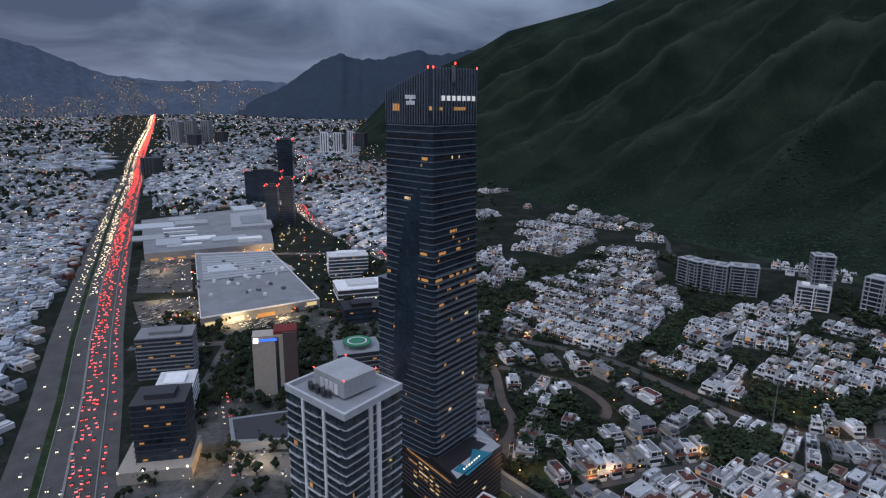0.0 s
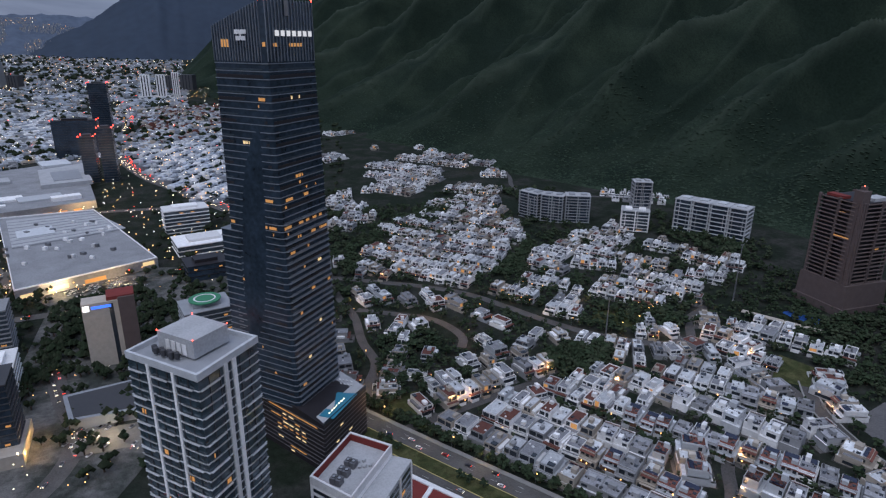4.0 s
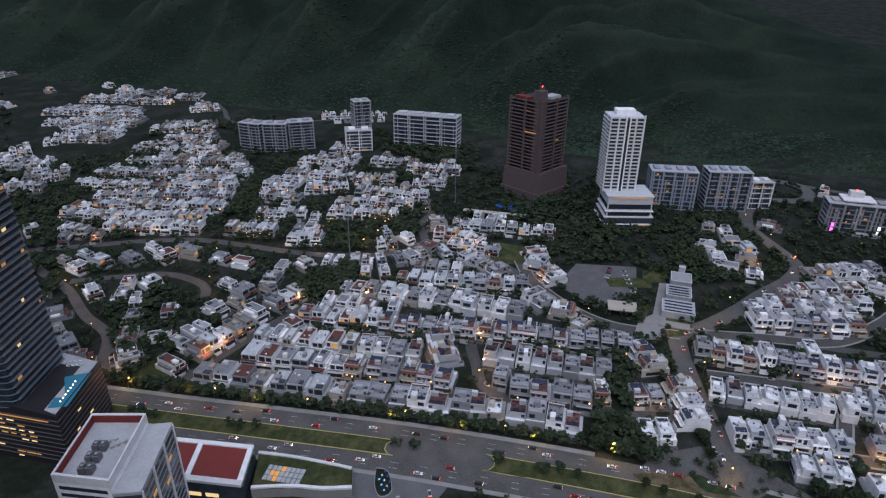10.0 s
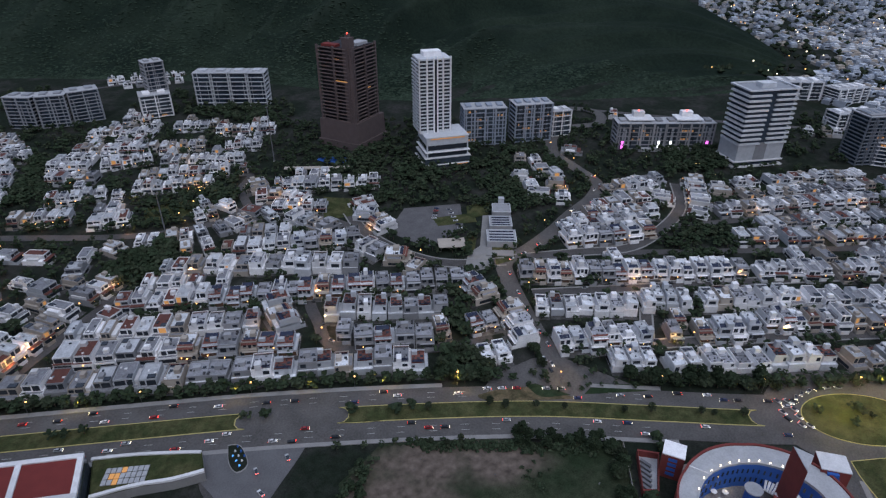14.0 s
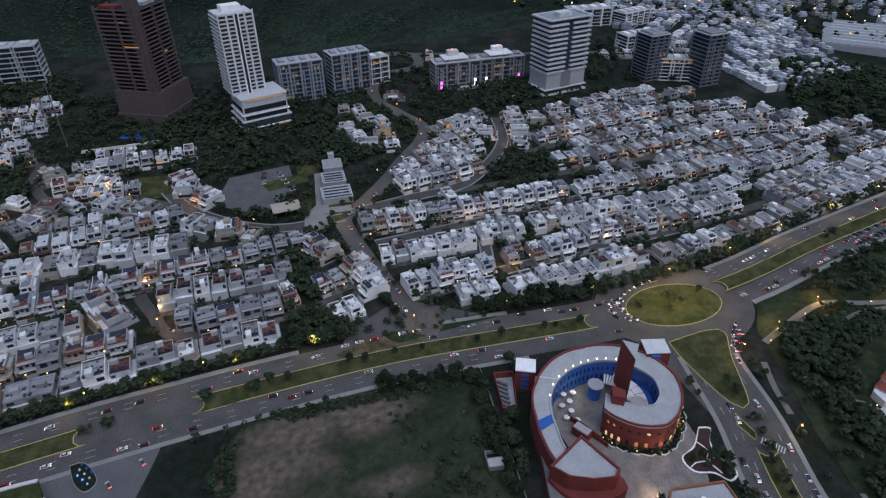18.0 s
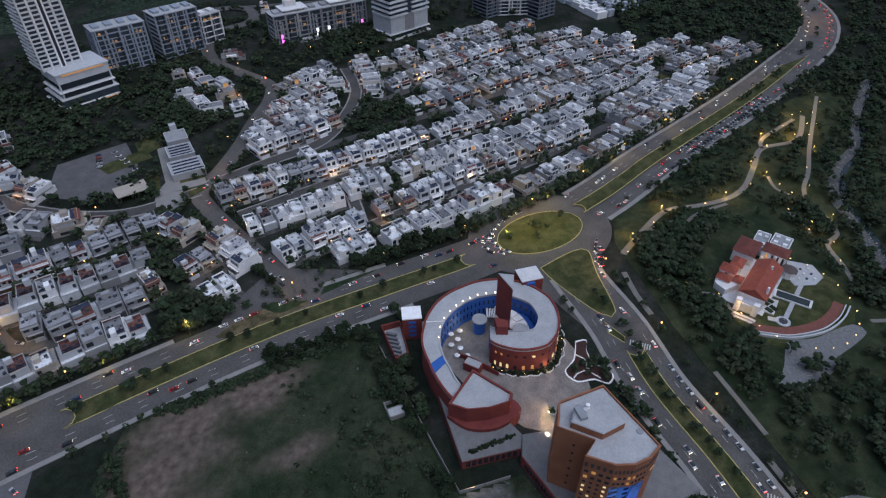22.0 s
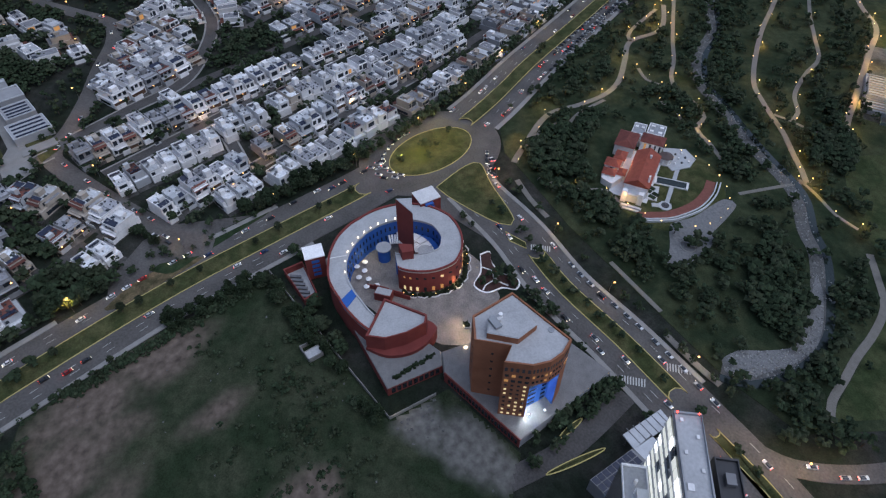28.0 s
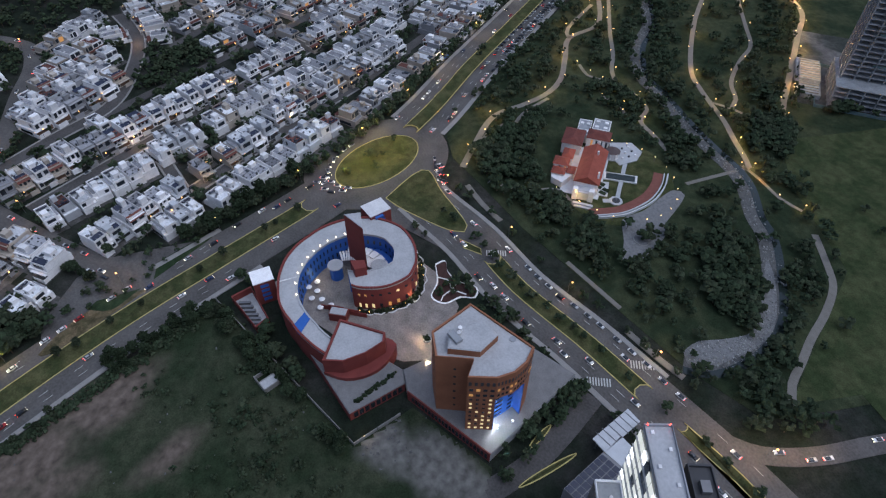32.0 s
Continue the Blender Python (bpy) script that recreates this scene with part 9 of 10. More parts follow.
# queues on the motorway and the curving avenue
traffic = Mesh()
for line, lanes_out, lanes_in, gap in ((hwl, (-3, -6.6, -10.2, -13.8, -24.5), (3.5, 7, 10.5, 24, 30), 8.2), (CURVE, (-3, -6.5, -10), (4, 8), 10)):
    dense = []
    for p, q in zip(line, line[1:]):
        n = max(1, int(math.dist(p, q) / gap))
        dense += [(p[0] + (q[0] - p[0]) * k / n, p[1] + (q[1] - p[1]) * k / n) for k in range(n)]
    for lanes_here, rear in ((lanes_out, True), (lanes_in, False)):
        for o in lanes_here:
            path = offset_line(dense, o)
            for i in range(0, len(path) - 1):
                R = math.hypot(*path[i])
                if R > 1500 and i % (2 if R < 2500 else 4 if R < 5000 else 9):
                    continue
                if wr.random() > ((0.66 if R > 640 or o < -20 else 0.56) if rear else 0.5) * (0.16 if not rear and R < 900 else 1):
                    continue
                x, y, z, k = far(path[i][0] + wr.uniform(-2.2, 2.2), path[i][1] + wr.uniform(-2.2, 2.2))
                a = math.atan2(path[i + 1][1] - path[i][1], path[i + 1][0] - path[i][0])
                m = 1 if R < 900 else min(1.9, 1 + (R - 900) / 3500)
                c, s = math.cos(a), math.sin(a)
                col = wr.choice((2, 2, 3, 4))
                n0 = len(traffic.v)
                traffic.box(-2.2, 2.2, -0.9, 0.9, 0.25, 0.95, col)
                traffic.box(-1.2, 1.0, -0.8, 0.8, 0.95, 1.45, 4)
                for side in (-0.62, 0.62):
                    e = -2.3
                    traffic.box(e - 0.1, e, side - 0.3 * m, side + 0.3 * m, 0.5, 0.55 + 0.45 * m, 0 if rear else 1)
                for j in range(n0, len(traffic.v)):
                    u, v, w = traffic.v[j]
                    traffic.v[j] = (x + (u * c - v * s) * k * m, y + (u * s + v * c) * k * m, z + w * k * m)
for line in WST:
    ln = smooth_line(line, 9)
    for o, rear in ((-2.4, True), (2.4, False)):
        path = offset_line(ln, o)
        for i in range(len(path) - 1):
            if wr.random() < 0.55:
                x, y = path[i]
                a = math.atan2(path[i + 1][1] - y, path[i + 1][0] - x) + (math.pi if o > 0 else 0)
                c, s, n0 = math.cos(a), math.sin(a), len(traffic.v)
                traffic.box(-2.2, 2.2, -0.9, 0.9, 0.25, 0.95, wr.choice((2, 3, 4)))
                traffic.box(-1.2, 1.0, -0.8, 0.8, 0.95, 1.45, 4)
                for side in (-0.6, 0.6):
                    traffic.box(-2.3, -2.2, side - 0.25, side + 0.25, 0.55, 0.9, 0)
                    traffic.box(2.2, 2.3, side - 0.2, side + 0.2, 0.5, 0.75, 1)
                for j in range(n0, len(traffic.v)):
                    p, q, w = traffic.v[j]
                    traffic.v[j] = (x + p * c - q * s, y + p * s + q * c, w + land(x, y) + 0.1)
lots = Mesh()
for poly in ([(-490, 960), (-412, 965), (-340, 795), (-414, 788)], [(-400, 750), (-332, 774), (-266, 650), (-327, 630)], [(-240, 680), (-172, 722), (-150, 675), (-175, 650), (-217, 648)], [(-160, 408), (-118, 414), (-106, 382), (-137, 374)]):
    if poly[0][0] != -160:
        patch(poly, 0.32, lots)
    for _ in range(240 if poly[0][0] != -160 else 70):
        x, y = wr.uniform(-490, -105), wr.uniform(374, 965)
        x, y = (poly[0][0] + (poly[2][0] - poly[0][0]) * wr.random(), poly[0][1] + (poly[2][1] - poly[0][1]) * wr.random())
        x, y = x + wr.uniform(-30, 30), y + wr.uniform(-30, 30)
        if not inside(x, y, poly):
            continue
        a = radians(-26)
        u, v = round((x * math.cos(a) + y * math.sin(a)) / 2.9) * 2.9, round((-x * math.sin(a) + y * math.cos(a)) / 11) * 11 + wr.choice((-2.6, 2.6))
        x, y = u * math.cos(a) - v * math.sin(a), u * math.sin(a) + v * math.cos(a)
        n0 = len(traffic.v)
        traffic.box(-0.9, 0.9, -2.2, 2.2, 0.25, 0.95, wr.choice((2, 2, 3, 4)))
        traffic.box(-0.8, 0.8, -1.2, 1.1, 0.95, 1.45, 4)
        for j in range(n0, len(traffic.v)):
            p, q, w = traffic.v[j]
            traffic.v[j] = (x + p * math.cos(a) - q * math.sin(a), y + p * math.sin(a) + q * math.cos(a), w + 0.35)
tagged(lots.link("car_parks", M_ASPH), "asphalt car parks round the shopping centre", "car park", kind="structure")
tagged(traffic.link("motorway_traffic", [M_HWRED, M_HWWHITE, M_WHITE, M_GREY, M_TANK]), "dense queues of cars with red and white lights", "cars", kind="stuff")

# ---- trees ----
def clump(mesh, x, y, z, r, rnd, slot=0, flat=0.75):
    """A small ragged leaf clump of eight faces."""
    p = [(x + r * rnd.uniform(0.7, 1.2), y, z), (x - r * rnd.uniform(0.7, 1.2), y, z), (x, y + r * rnd.uniform(0.7, 1.2), z), (x, y - r * rnd.uniform(0.7, 1.2), z), (x + r * rnd.uniform(-0.4, 0.4), y + r * rnd.uniform(-0.4, 0.4), z + r * flat * rnd.uniform(0.7, 1.3)), (x, y, z - r * flat)]
    mesh.add(p, [(0, 2, 4), (2, 1, 4), (1, 3, 4), (3, 0, 4), (2, 0, 5), (1, 2, 5), (3, 1, 5), (0, 3, 5)], slot)


def crown(mesh, x, y, z, r, h, n, rnd, slot=0, size=0.28):
    for _ in range(n):
        a, u, e = rnd.uniform(0, 6.283), rnd.random() ** 0.45, rnd.uniform(-0.55, 1)
        k = math.sqrt(max(0.05, 1 - e * e)) * r * u * rnd.uniform(0.75, 1.12)
        clump(mesh, x + k * math.cos(a), y + k * math.sin(a), z + e * h * (0.6 + 0.4 * u), r * size * rnd.uniform(0.6, 1.35), rnd, slot)


def tree(rnd, label, leaf, r=3.2, h=2.6, trunk=2.6):
    ob = thing("tree", label, "tree", group="trees")
    t = Mesh().tube(0, 0, 0.28, -0.6, trunk, 7, r1=0.17)
    for k in range(4):
        a = k * 1.57 + rnd.uniform(-0.4, 0.4)
        b = Vector((math.cos(a) * r * 0.55, math.sin(a) * r * 0.55, trunk + h * 0.6))
        o = Vector((0, 0, trunk - 0.5))
        s = Vector((-math.sin(a), math.cos(a), 0)) * 0.09
        t.add([tuple(o + s), tuple(o - s), tuple(o + Vector((0, 0, 0.2))), tuple(b + s * 0.4), tuple(b - s * 0.4), tuple(b + Vector((0, 0, 0.08)))], [(0, 1, 4, 3), (1, 2, 5, 4), (2, 0, 3, 5)])
    t.link("trunk", M_BARK, ob)
    c = Mesh()
    crown(c, 0, 0, trunk + h * 0.55, r, h, 120, rnd, size=0.24)
    c.link("crown", leaf, ob)
    return ob


tr = random.Random(21)
TREES = [tree(tr, "leafy dark green broadleaved tree", M_LEAF), tree(tr, "spreading olive green tree", M_LEAF2, 3.8, 2.4, 2.2), tree(tr, "tall dense dark green tree", M_LEAF, 2.8, 3.6, 3.0), tree(tr, "young street tree with a thin crown", M_LEAF2, 1.8, 1.9, 2.0)]
SPOTS = []
for k, p in enumerate(AVENUE):  # the hedge of trees before the houses, and young trees in the medians
    for o, chance, kinds, sc in ((25, 0.98, (0, 2, 1), 1.25), (28, 0.85, (0, 2), 1.25), (26, 0.9, (0, 1, 2), 1.1), (-24, 0.5, (0, 3), 0.8), (1.5, 0.32, (3,), 1.1)):
        q = offset_line(AVENUE, o)[k]
        if o == 1.5 and (165 < q[0] < 190 or 314 < q[0] < 374):  # the gaps in the median
            continue
        if tr.random() < chance and not (255 < q[0] < 300 and 40 < q[1] < 120 and o > 10) and not (o < 0 and 110 < q[0] < 165 and 160 < q[1] < 240) and not (math.dist(q, (342, -68)) < 36 and o < 3) and not (o < 0 and q[1] < 20 and q[0] < 380):
            SPOTS.append((q[0] + tr.uniform(-1.5, 1.5), q[1] + tr.uniform(-1.5, 1.5), tr.choice(kinds), sc * tr.uniform(0.8, 1.25)))
for line, offs in ((SOUTH, (20.5, -20.5, 0.5)), (NORTH, (9.5, -9.5))):
    for o in offs:
        for p in offset_line(line, o)[4:]:
            if tr.random() < 0.55:
                SPOTS.append((p[0] + tr.uniform(-1, 1), p[1] + tr.uniform(-1, 1), 3 if o == 0.5 else tr.choice((0, 1, 2)), tr.uniform(0.7, 1.15)))
for n, poly, kinds, sc in ((7, ellipse(342, -68, 26, 14, -58), (3,), 1.0), (40, [(252, 40), (150, -14), (146, -8), (246, 46)], (0, 2, 1), 0.9), (34, [(124, -62), (152, -116), (146, -122), (116, -68)], (0, 1, 2), 1.0),
                           (24, [(222, -72), (178, -108), (186, -114), (230, -84)], (0, 2), 0.9), (22, [(226, 96), (252, 46), (244, 40), (214, 96)], (0, 2), 0.9)):
    xs, ys = [p[0] for p in poly], [p[1] for p in poly]
    while n:
        x, y = tr.uniform(min(xs), max(xs)), tr.uniform(min(ys), max(ys))
        if inside(x, y, poly):
            SPOTS.append((x, y, tr.choice(kinds), sc * tr.uniform(0.75, 1.2)))
            n -= 1
for _ in range(46):  # the grove beside the north road
    x, y = tr.uniform(232, 322), tr.uniform(122, 190)
    if inside(x, y, GROVE) and not near_street(x, y, -1):
        SPOTS.append((x, y, tr.choice((0, 2, 1)), tr.uniform(0.9, 1.4)))
SPOTS.sort(key=lambda s: math.dist(s[:2], (250, 40)))
for i, (x, y, k, s) in enumerate(SPOTS[:130]):
    m = Matrix.LocRotScale((x, y, land(x, y)), Euler((0, 0, tr.uniform(0, 6.28))), (s, s, s * tr.uniform(0.85, 1.15)))
    copy_thing(TREES[k], m)
for k, ob in enumerate(TREES):
    x, y, _, s = SPOTS[130 + k]
    ob.matrix_world = pose(x, y, land(x, y))
wood = Mesh()


def bush(x, y, s, z=None, n=14):
    z = land(x, y) if z is None else z
    wood.tube(x, y, 0.18 * s, z - 0.5, z + 2 * s, 4, slot=2)
    crown(wood, x, y, z + 3.0 * s, 2.9 * s, 2.4 * s, n, tr, tr.choice((0, 0, 1)), size=0.42)


for x, y, k, s in SPOTS[134:]:
    bush(x, y, s)
# woods: outline, trees, scale
WOODS = [([(262, -140), (200, -158), (214, -176), (240, -178), (258, -168)], 60, 0.9), ([(370, -200), (330, -160), (345, -145), (380, -160), (450, -220), (440, -236)], 60, 0.95), ([(340, -240), (300, -248), (330, -256), (360, -268), (390, -262), (380, -236)], 60, 0.9), ([(290, -245), (262, -256), (300, -275), (330, -272)], 50, 0.9), ([(380, -290), (330, -300), (370, -310), (440, -350), (470, -350)], 45, 0.9), ([(270, -300), (300, -312), (340, -360), (320, -370), (280, -330)], 60, 1.0), ([(205, -160), (180, -170), (160, -185), (190, -225), (225, -225), (215, -190)], 40, 0.8), ([(196, 430), (254, 426), (251, 407), (217, 382), (192, 403)], 150, 0.95), ([(56, 380), (60, 470), (80, 500), (110, 500), (118, 450), (96, 400)], 120, 1.0), ([(440, 420), (520, 400), (490, 310), (440, 265), (400, 300), (395, 330), (400, 372)], 260, 0.9), ([(440, 260), (470, 240), (500, 300), (560, 280), (600, 255), (560, 205), (490, 190), (440, 210)], 190, 0.9),
         ([(445, 67), (504, 96), (536, 58), (513, 15), (492, 19)], 110, 0.8), ([(600, 110), (690, 150), (700, 60), (640, 70)], 160, 0.9), ([(300, -128), (262, -140), (252, -165), (280, -165), (310, -160), (360, -200), (360, -150), (330, -130)], 220, 1.05), ([(238, -190), (210, -180), (180, -165), (160, -172), (200, -230), (226, -225)], 45, 0.9),
         ([(150, -212), (175, -205), (210, -225), (232, -248), (200, -250), (165, -232)], 170, 0.95), ([(140, -172), (112, -186), (112, -210), (136, -222), (138, -190)], 34, 0.85), ([(380, -130), (460, -205), (540, -300), (500, -300), (420, -230), (376, -160)], 80, 0.9), ([(300, -262), (420, -285), (520, -350), (620, -430), (560, -440), (420, -330), (300, -290), (220, -272), (190, -262), (240, -262)], 210, 0.95),
         ([(420, -260), (520, -330), (470, -300), (400, -262), (340, -250), (330, -268)], 60, 0.85), ([(300, -310), (360, -330), (440, -440), (520, -500), (400, -500), (310, -380), (260, -320)], 130, 1.0), ([(300, -330), (270, -330), (200, -310), (170, -290), (200, -330), (290, -400), (300, -440)], 110, 1.0), ([(640, -370), (760, -440), (860, -440), (860, -200), (700, -200), (690, -330)], 620, 1.15), ([(560, -310), (680, -430), (800, -500), (900, -520), (760, -640), (560, -520)], 480, 1.15),
         ([(720, 60), (770, 90), (870, 20), (850, -80), (760, -120), (730, -20)], 180, 1.0), ([(327, 203), (328, 181), (288, 154), (276, 134), (246, 118), (232, 137), (265, 166)], 75, 1.0), ([(760, -210), (850, -320), (830, -350), (740, -230)], 60, 1.0), ([(66, 620), (40, 700), (200, 880), (280, 900), (190, 800), (76, 730)], 200, 1.0), ([(200, 930), (340, 930), (420, 900), (360, 780), (330, 900)], 130, 1.0), ([(205, 590), (275, 670), (330, 690), (290, 670), (235, 580)], 90, 1.0), ([(330, 480), (300, 500), (250, 470), (260, 440), (330, 420), (400, 470), (400, 484)], 120, 0.95), ([(430, 730), (490, 520), (540, 560), (560, 640), (480, 760)], 300, 1.0),
         ([(60, 60), (90, 110), (140, 150), (130, 100), (80, 10)], 40, 0.8), ([(150, -5), (180, 5), (172, 30), (140, 20)], 9, 0.7), ([(130, 10), (110, 60), (90, 20), (110, -30)], 10, 0.6), ([(180, 148), (150, 150), (130, 120), (160, 140)], 22, 0.7)]
PATH_POINTS = [p for line, w, watts in PATHS for p in smooth_line(line, 4)] + [p for p in RIVER] + BRANCH
MEADOW = [(312, -372), (296, -356), (258, -322), (240, -322), (208, -302), (195, -298), (165, -284), (148, -262), (134, -240), (118, -220), (98, -212), (60, -215), (60, -370), (140, -460), (280, -424)]
SITE = [(306, -394), (286, -422), (300, -440), (330, -470), (420, -540), (450, -500), (372, -430), (330, -388)]
WOODS += [([(258, -298), (300, -334), (290, -352), (220, -312), (185, -296), (204, -276), (235, -288)], 45, 0.95), ([(186, -258), (196, -284), (166, -268), (146, -244), (130, -218), (138, -212), (150, -236), (168, -250)], 50, 0.85), ([(150, -215), (170, -245), (155, -254), (134, -218), (118, -206), (112, -190), (126, -196), (136, -210)], 26, 0.8), ([(108, -178), (125, -195), (112, -205), (100, -235), (94, -232), (98, -200)], 30, 0.9)]
for poly, n, sc in WOODS:
    if poly[0][1] < -120 and poly[0][0] < 560:  # the park's groves are looser
        n = int(n * 0.72)
    xs, ys = [p[0] for p in poly], [p[1] for p in poly]
    tries = 0
    while n > 0 and tries < 20000:
        tries += 1
        x, y = tr.uniform(min(xs), max(xs)), tr.uniform(min(ys), max(ys))
        if inside(x, y, poly) and not inside(x, y, MEADOW) and not inside(x, y, SITE) and all(math.dist((x, y), p) > 13 for p in SPUR) and not near_street(x, y, 0) and min(math.dist((x, y), p) for p in AVENUE) > 22 and min(math.dist((x, y), p) for p in SOUTH) > 18 and (y > -110 or all(math.dist((x, y), p) > 4 for p in PATH_POINTS)):
            bush(x, y, sc * tr.uniform(0.85, 1.75), n=12)
            n -= 1
edge = offset_line(AVENUE, 26)
for _ in range(260):  # street trees between the avenue and the first houses
    k = tr.randrange(len(edge))
    x, y = edge[k][0] + tr.uniform(-2, 2), edge[k][1] + tr.uniform(-2, 2)
    if 90 < y < 350 and not near_street(x, y, 1) and all(math.dist((x, y), h[:2]) > 9 for h in HOUSES):
        bush(x, y, tr.uniform(0.7, 1.3), n=12)
for _ in range(40):  # shrubs on the planted verge
    x, y = tr.uniform(260, 305), tr.uniform(38, 103)
    if inside(x, y, SIDE_VERGE):
        bush(x, y, tr.uniform(0.4, 0.9), n=12)
bush(225, -195, 1.25, n=40)
for x, y, k in ((222, 16, 1.3), (208, 13, 1.4), (217, 19, 1.1), (192, 5, 1.3), (199, 7, 1.2), (264, 25, 1.0), (258, 20, 1.0)):  # trees between the museum and the field wall
    bush(x, y, k, n=44)
for cx, cy, n_ in ((159, 29, 22), (168, 17, 16), (139, 33, 20), (128, 12, 22), (183, 13, 10), (171, 34, 14), (139, 2, 12), (143, 23, 18), (120, 40, 16), (205, 70, 14), (150, 60, 12)):  # rough bushes and tall weeds over the field
    for _ in range(n_):
        x, y = tr.gauss(cx, 7), tr.gauss(cy, 6)
        if inside(x, y, FIELD):
            crown(wood, x, y, 0.5, tr.uniform(0.8, 2.3), tr.uniform(0.5, 1.5), 7, tr, tr.choice((0, 1, 1)), size=0.45)
n = 420
while n:  # single trees over the park's lawns
    x, y = tr.uniform(100, 560), tr.uniform(-480, -130)
    if inside(x, y, PARK) and not inside(x, y, SITE) and (not inside(x, y, MEADOW) or tr.random() < 0.04) and math.dist((x, y), (290, -205)) > 58 and all(math.dist((x, y), p) > 4 for p in PATH_POINTS) and min(math.dist((x, y), p) for p in SOUTH) > 20:
        bush(x, y, tr.uniform(0.6, 1.35), n=12)
        n -= 1
    elif tr.random() < 0.02:
        n -= 1
for _ in range(260):  # the rough hedge between the pavement and the field
    t = tr.random()
    x, y = 190 + 50 * t + tr.uniform(-3.5, 3.5), 134 - 84 * t + tr.uniform(-3, 3)
    crown(wood, x, y, 1.0, 1.9, 1.3, 5, tr, tr.choice((0, 0, 1)), size=0.5)
for _ in range(34):  # bushes round the ruin
    x, y = tr.gauss(186, 15), tr.gauss(28, 12)
    if inside(x, y, FIELD) and math.dist((x, y), (194, 19)) > 8:
        crown(wood, x, y, 1.2, tr.uniform(1.4, 3.4), 1.6, 9, tr, tr.choice((0, 0, 1)), size=0.42)
cells = {}
for h in HOUSES:
    cells.setdefault((int(h[0] // 15), int(h[1] // 15)), []).append(h)
OPEN = LAWNS + [FIELD, [(405, 293), (440, 255), (403, 229), (362, 239), (364, 281)], [(376, 170), (376, 205), (440, 226), (450, 200), (400, 172)], [(-60, 330), (60, 330), (110, 225), (60, 200), (-60, 200)]]
n = 11000
while n:  # trees on every plot that is left between the houses and the streets
    x, y = tr.uniform(40, 700), tr.uniform(-320, 900)
    n -= 1
    dd = (x - 62) * 0.817 + (y - 340) * 0.576
    if not 22 < dd < 470 or math.hypot(x, y) > 900 or min(math.dist((x, y), p) for p in AVENUE[::2]) < 26 or near_street(x, y, 2.5) or any(inside(x, y, b) for b in OPEN):
        continue
    if any(math.hypot((x - h[0]) * math.cos(radians(h[2])) + (y - h[1]) * math.sin(radians(h[2])), 0) < 7 * h[3] and abs(-(x - h[0]) * math.sin(radians(h[2])) + (y - h[1]) * math.cos(radians(h[2]))) < 10.8
           for i in (-1, 0, 1) for j in (-1, 0, 1) for h in cells.get((int(x // 15) + i, int(y // 15) + j), ())):
        continue
    bush(x, y, tr.uniform(0.7, 1.6), n=9)
for x, y, turn, sw, sh in HOUSES:  # garden trees behind and between the houses
    for _ in range(2):
        if tr.random() < 0.72:
            a = radians(turn + tr.choice((90, 270)))
            r = tr.uniform(10.8, 12)
            bush(x + r * math.cos(a) + tr.uniform(-3, 3), y + r * math.sin(a) + tr.uniform(-3, 3), tr.uniform(0.45, 1.0), n=9)
tagged(wood.link("woodland", [M_LEAF, M_LEAF2, M_BARK]), "dense dark green trees of gardens, park and hillside", "trees", kind="stuff")
scrub = Mesh()
for _ in range(24000):  # the low forest on the mountainside, thinning upwards
    az = tr.uniform(2, 91)
    u = tr.random() ** 2.2 * 0.2
    x, y, z = mountain_height(az, u)
    s = tr.uniform(1.4, 2.8)
    clump(scrub, x, y, z - s * 0.15, s * 1.5, tr, tr.choice((0, 0, 1)), 0.3)
tagged(scrub.link("mountain_forest", [M_SCRUB, M_SCRUB2]), "low dense forest covering the foot of the mountain", "forest", kind="stuff")

# ---- cars on the avenue and parked in the streets ----
def car(label, paint, lights_on=True):
    """A saloon car 4.4 m long, facing +x."""
    ob = thing("car", label, "car", group="cars on the roads")
    b = Mesh()
    prof = [(-2.2, 0.35), (2.2, 0.35), (2.2, 0.72), (1.2, 0.92), (-1.9, 0.98), (-2.2, 0.85)]
    n = len(prof)
    b.add([(x, -0.88, z) for x, z in prof] + [(x, 0.88, z) for x, z in prof], [tuple(range(n)), tuple(range(2 * n - 1, n - 1, -1))] + [(i + n, (i + 1) % n + n, (i + 1) % n, i) for i in range(n)])
    b = b.link("body", paint, ob)
    Mesh().box(-1.75, 0.95, -0.8, 0.8, 0.93, 1.36, top=0.72).link("cabin_glass", M_PANE, ob, "dark car windows")
    Mesh().box(-1.2, 0.4, -0.58, 0.58, 1.36, 1.44).link("roof", paint, ob)
    for x in (-1.35, 1.35):
        w = Mesh()
        c = [(math.cos(k * math.pi / 5) * 0.33, math.sin(k * math.pi / 5) * 0.33 + 0.33) for k in range(10)]
        w.add([(x + a, -0.92, z) for a, z in c] + [(x + a, 0.92, z) for a, z in c], [tuple(range(10)), tuple(range(19, 9, -1))] + [(i + 10, (i + 1) % 10 + 10, (i + 1) % 10, i) for i in range(10)])
        w.link("axle", M_TANK, ob, "dark axle with its tyres")
    for y in (-0.6, 0.6):
        Mesh().box(2.17, 2.26, y - 0.2, y + 0.2, 0.58, 0.74).link("headlight", M_HEAD if lights_on else M_WHITE, b)
        Mesh().box(-2.26, -2.18, y - 0.2, y + 0.2, 0.68, 0.86).link("tail_light", M_RED if lights_on else M_REDR, b)
    return ob


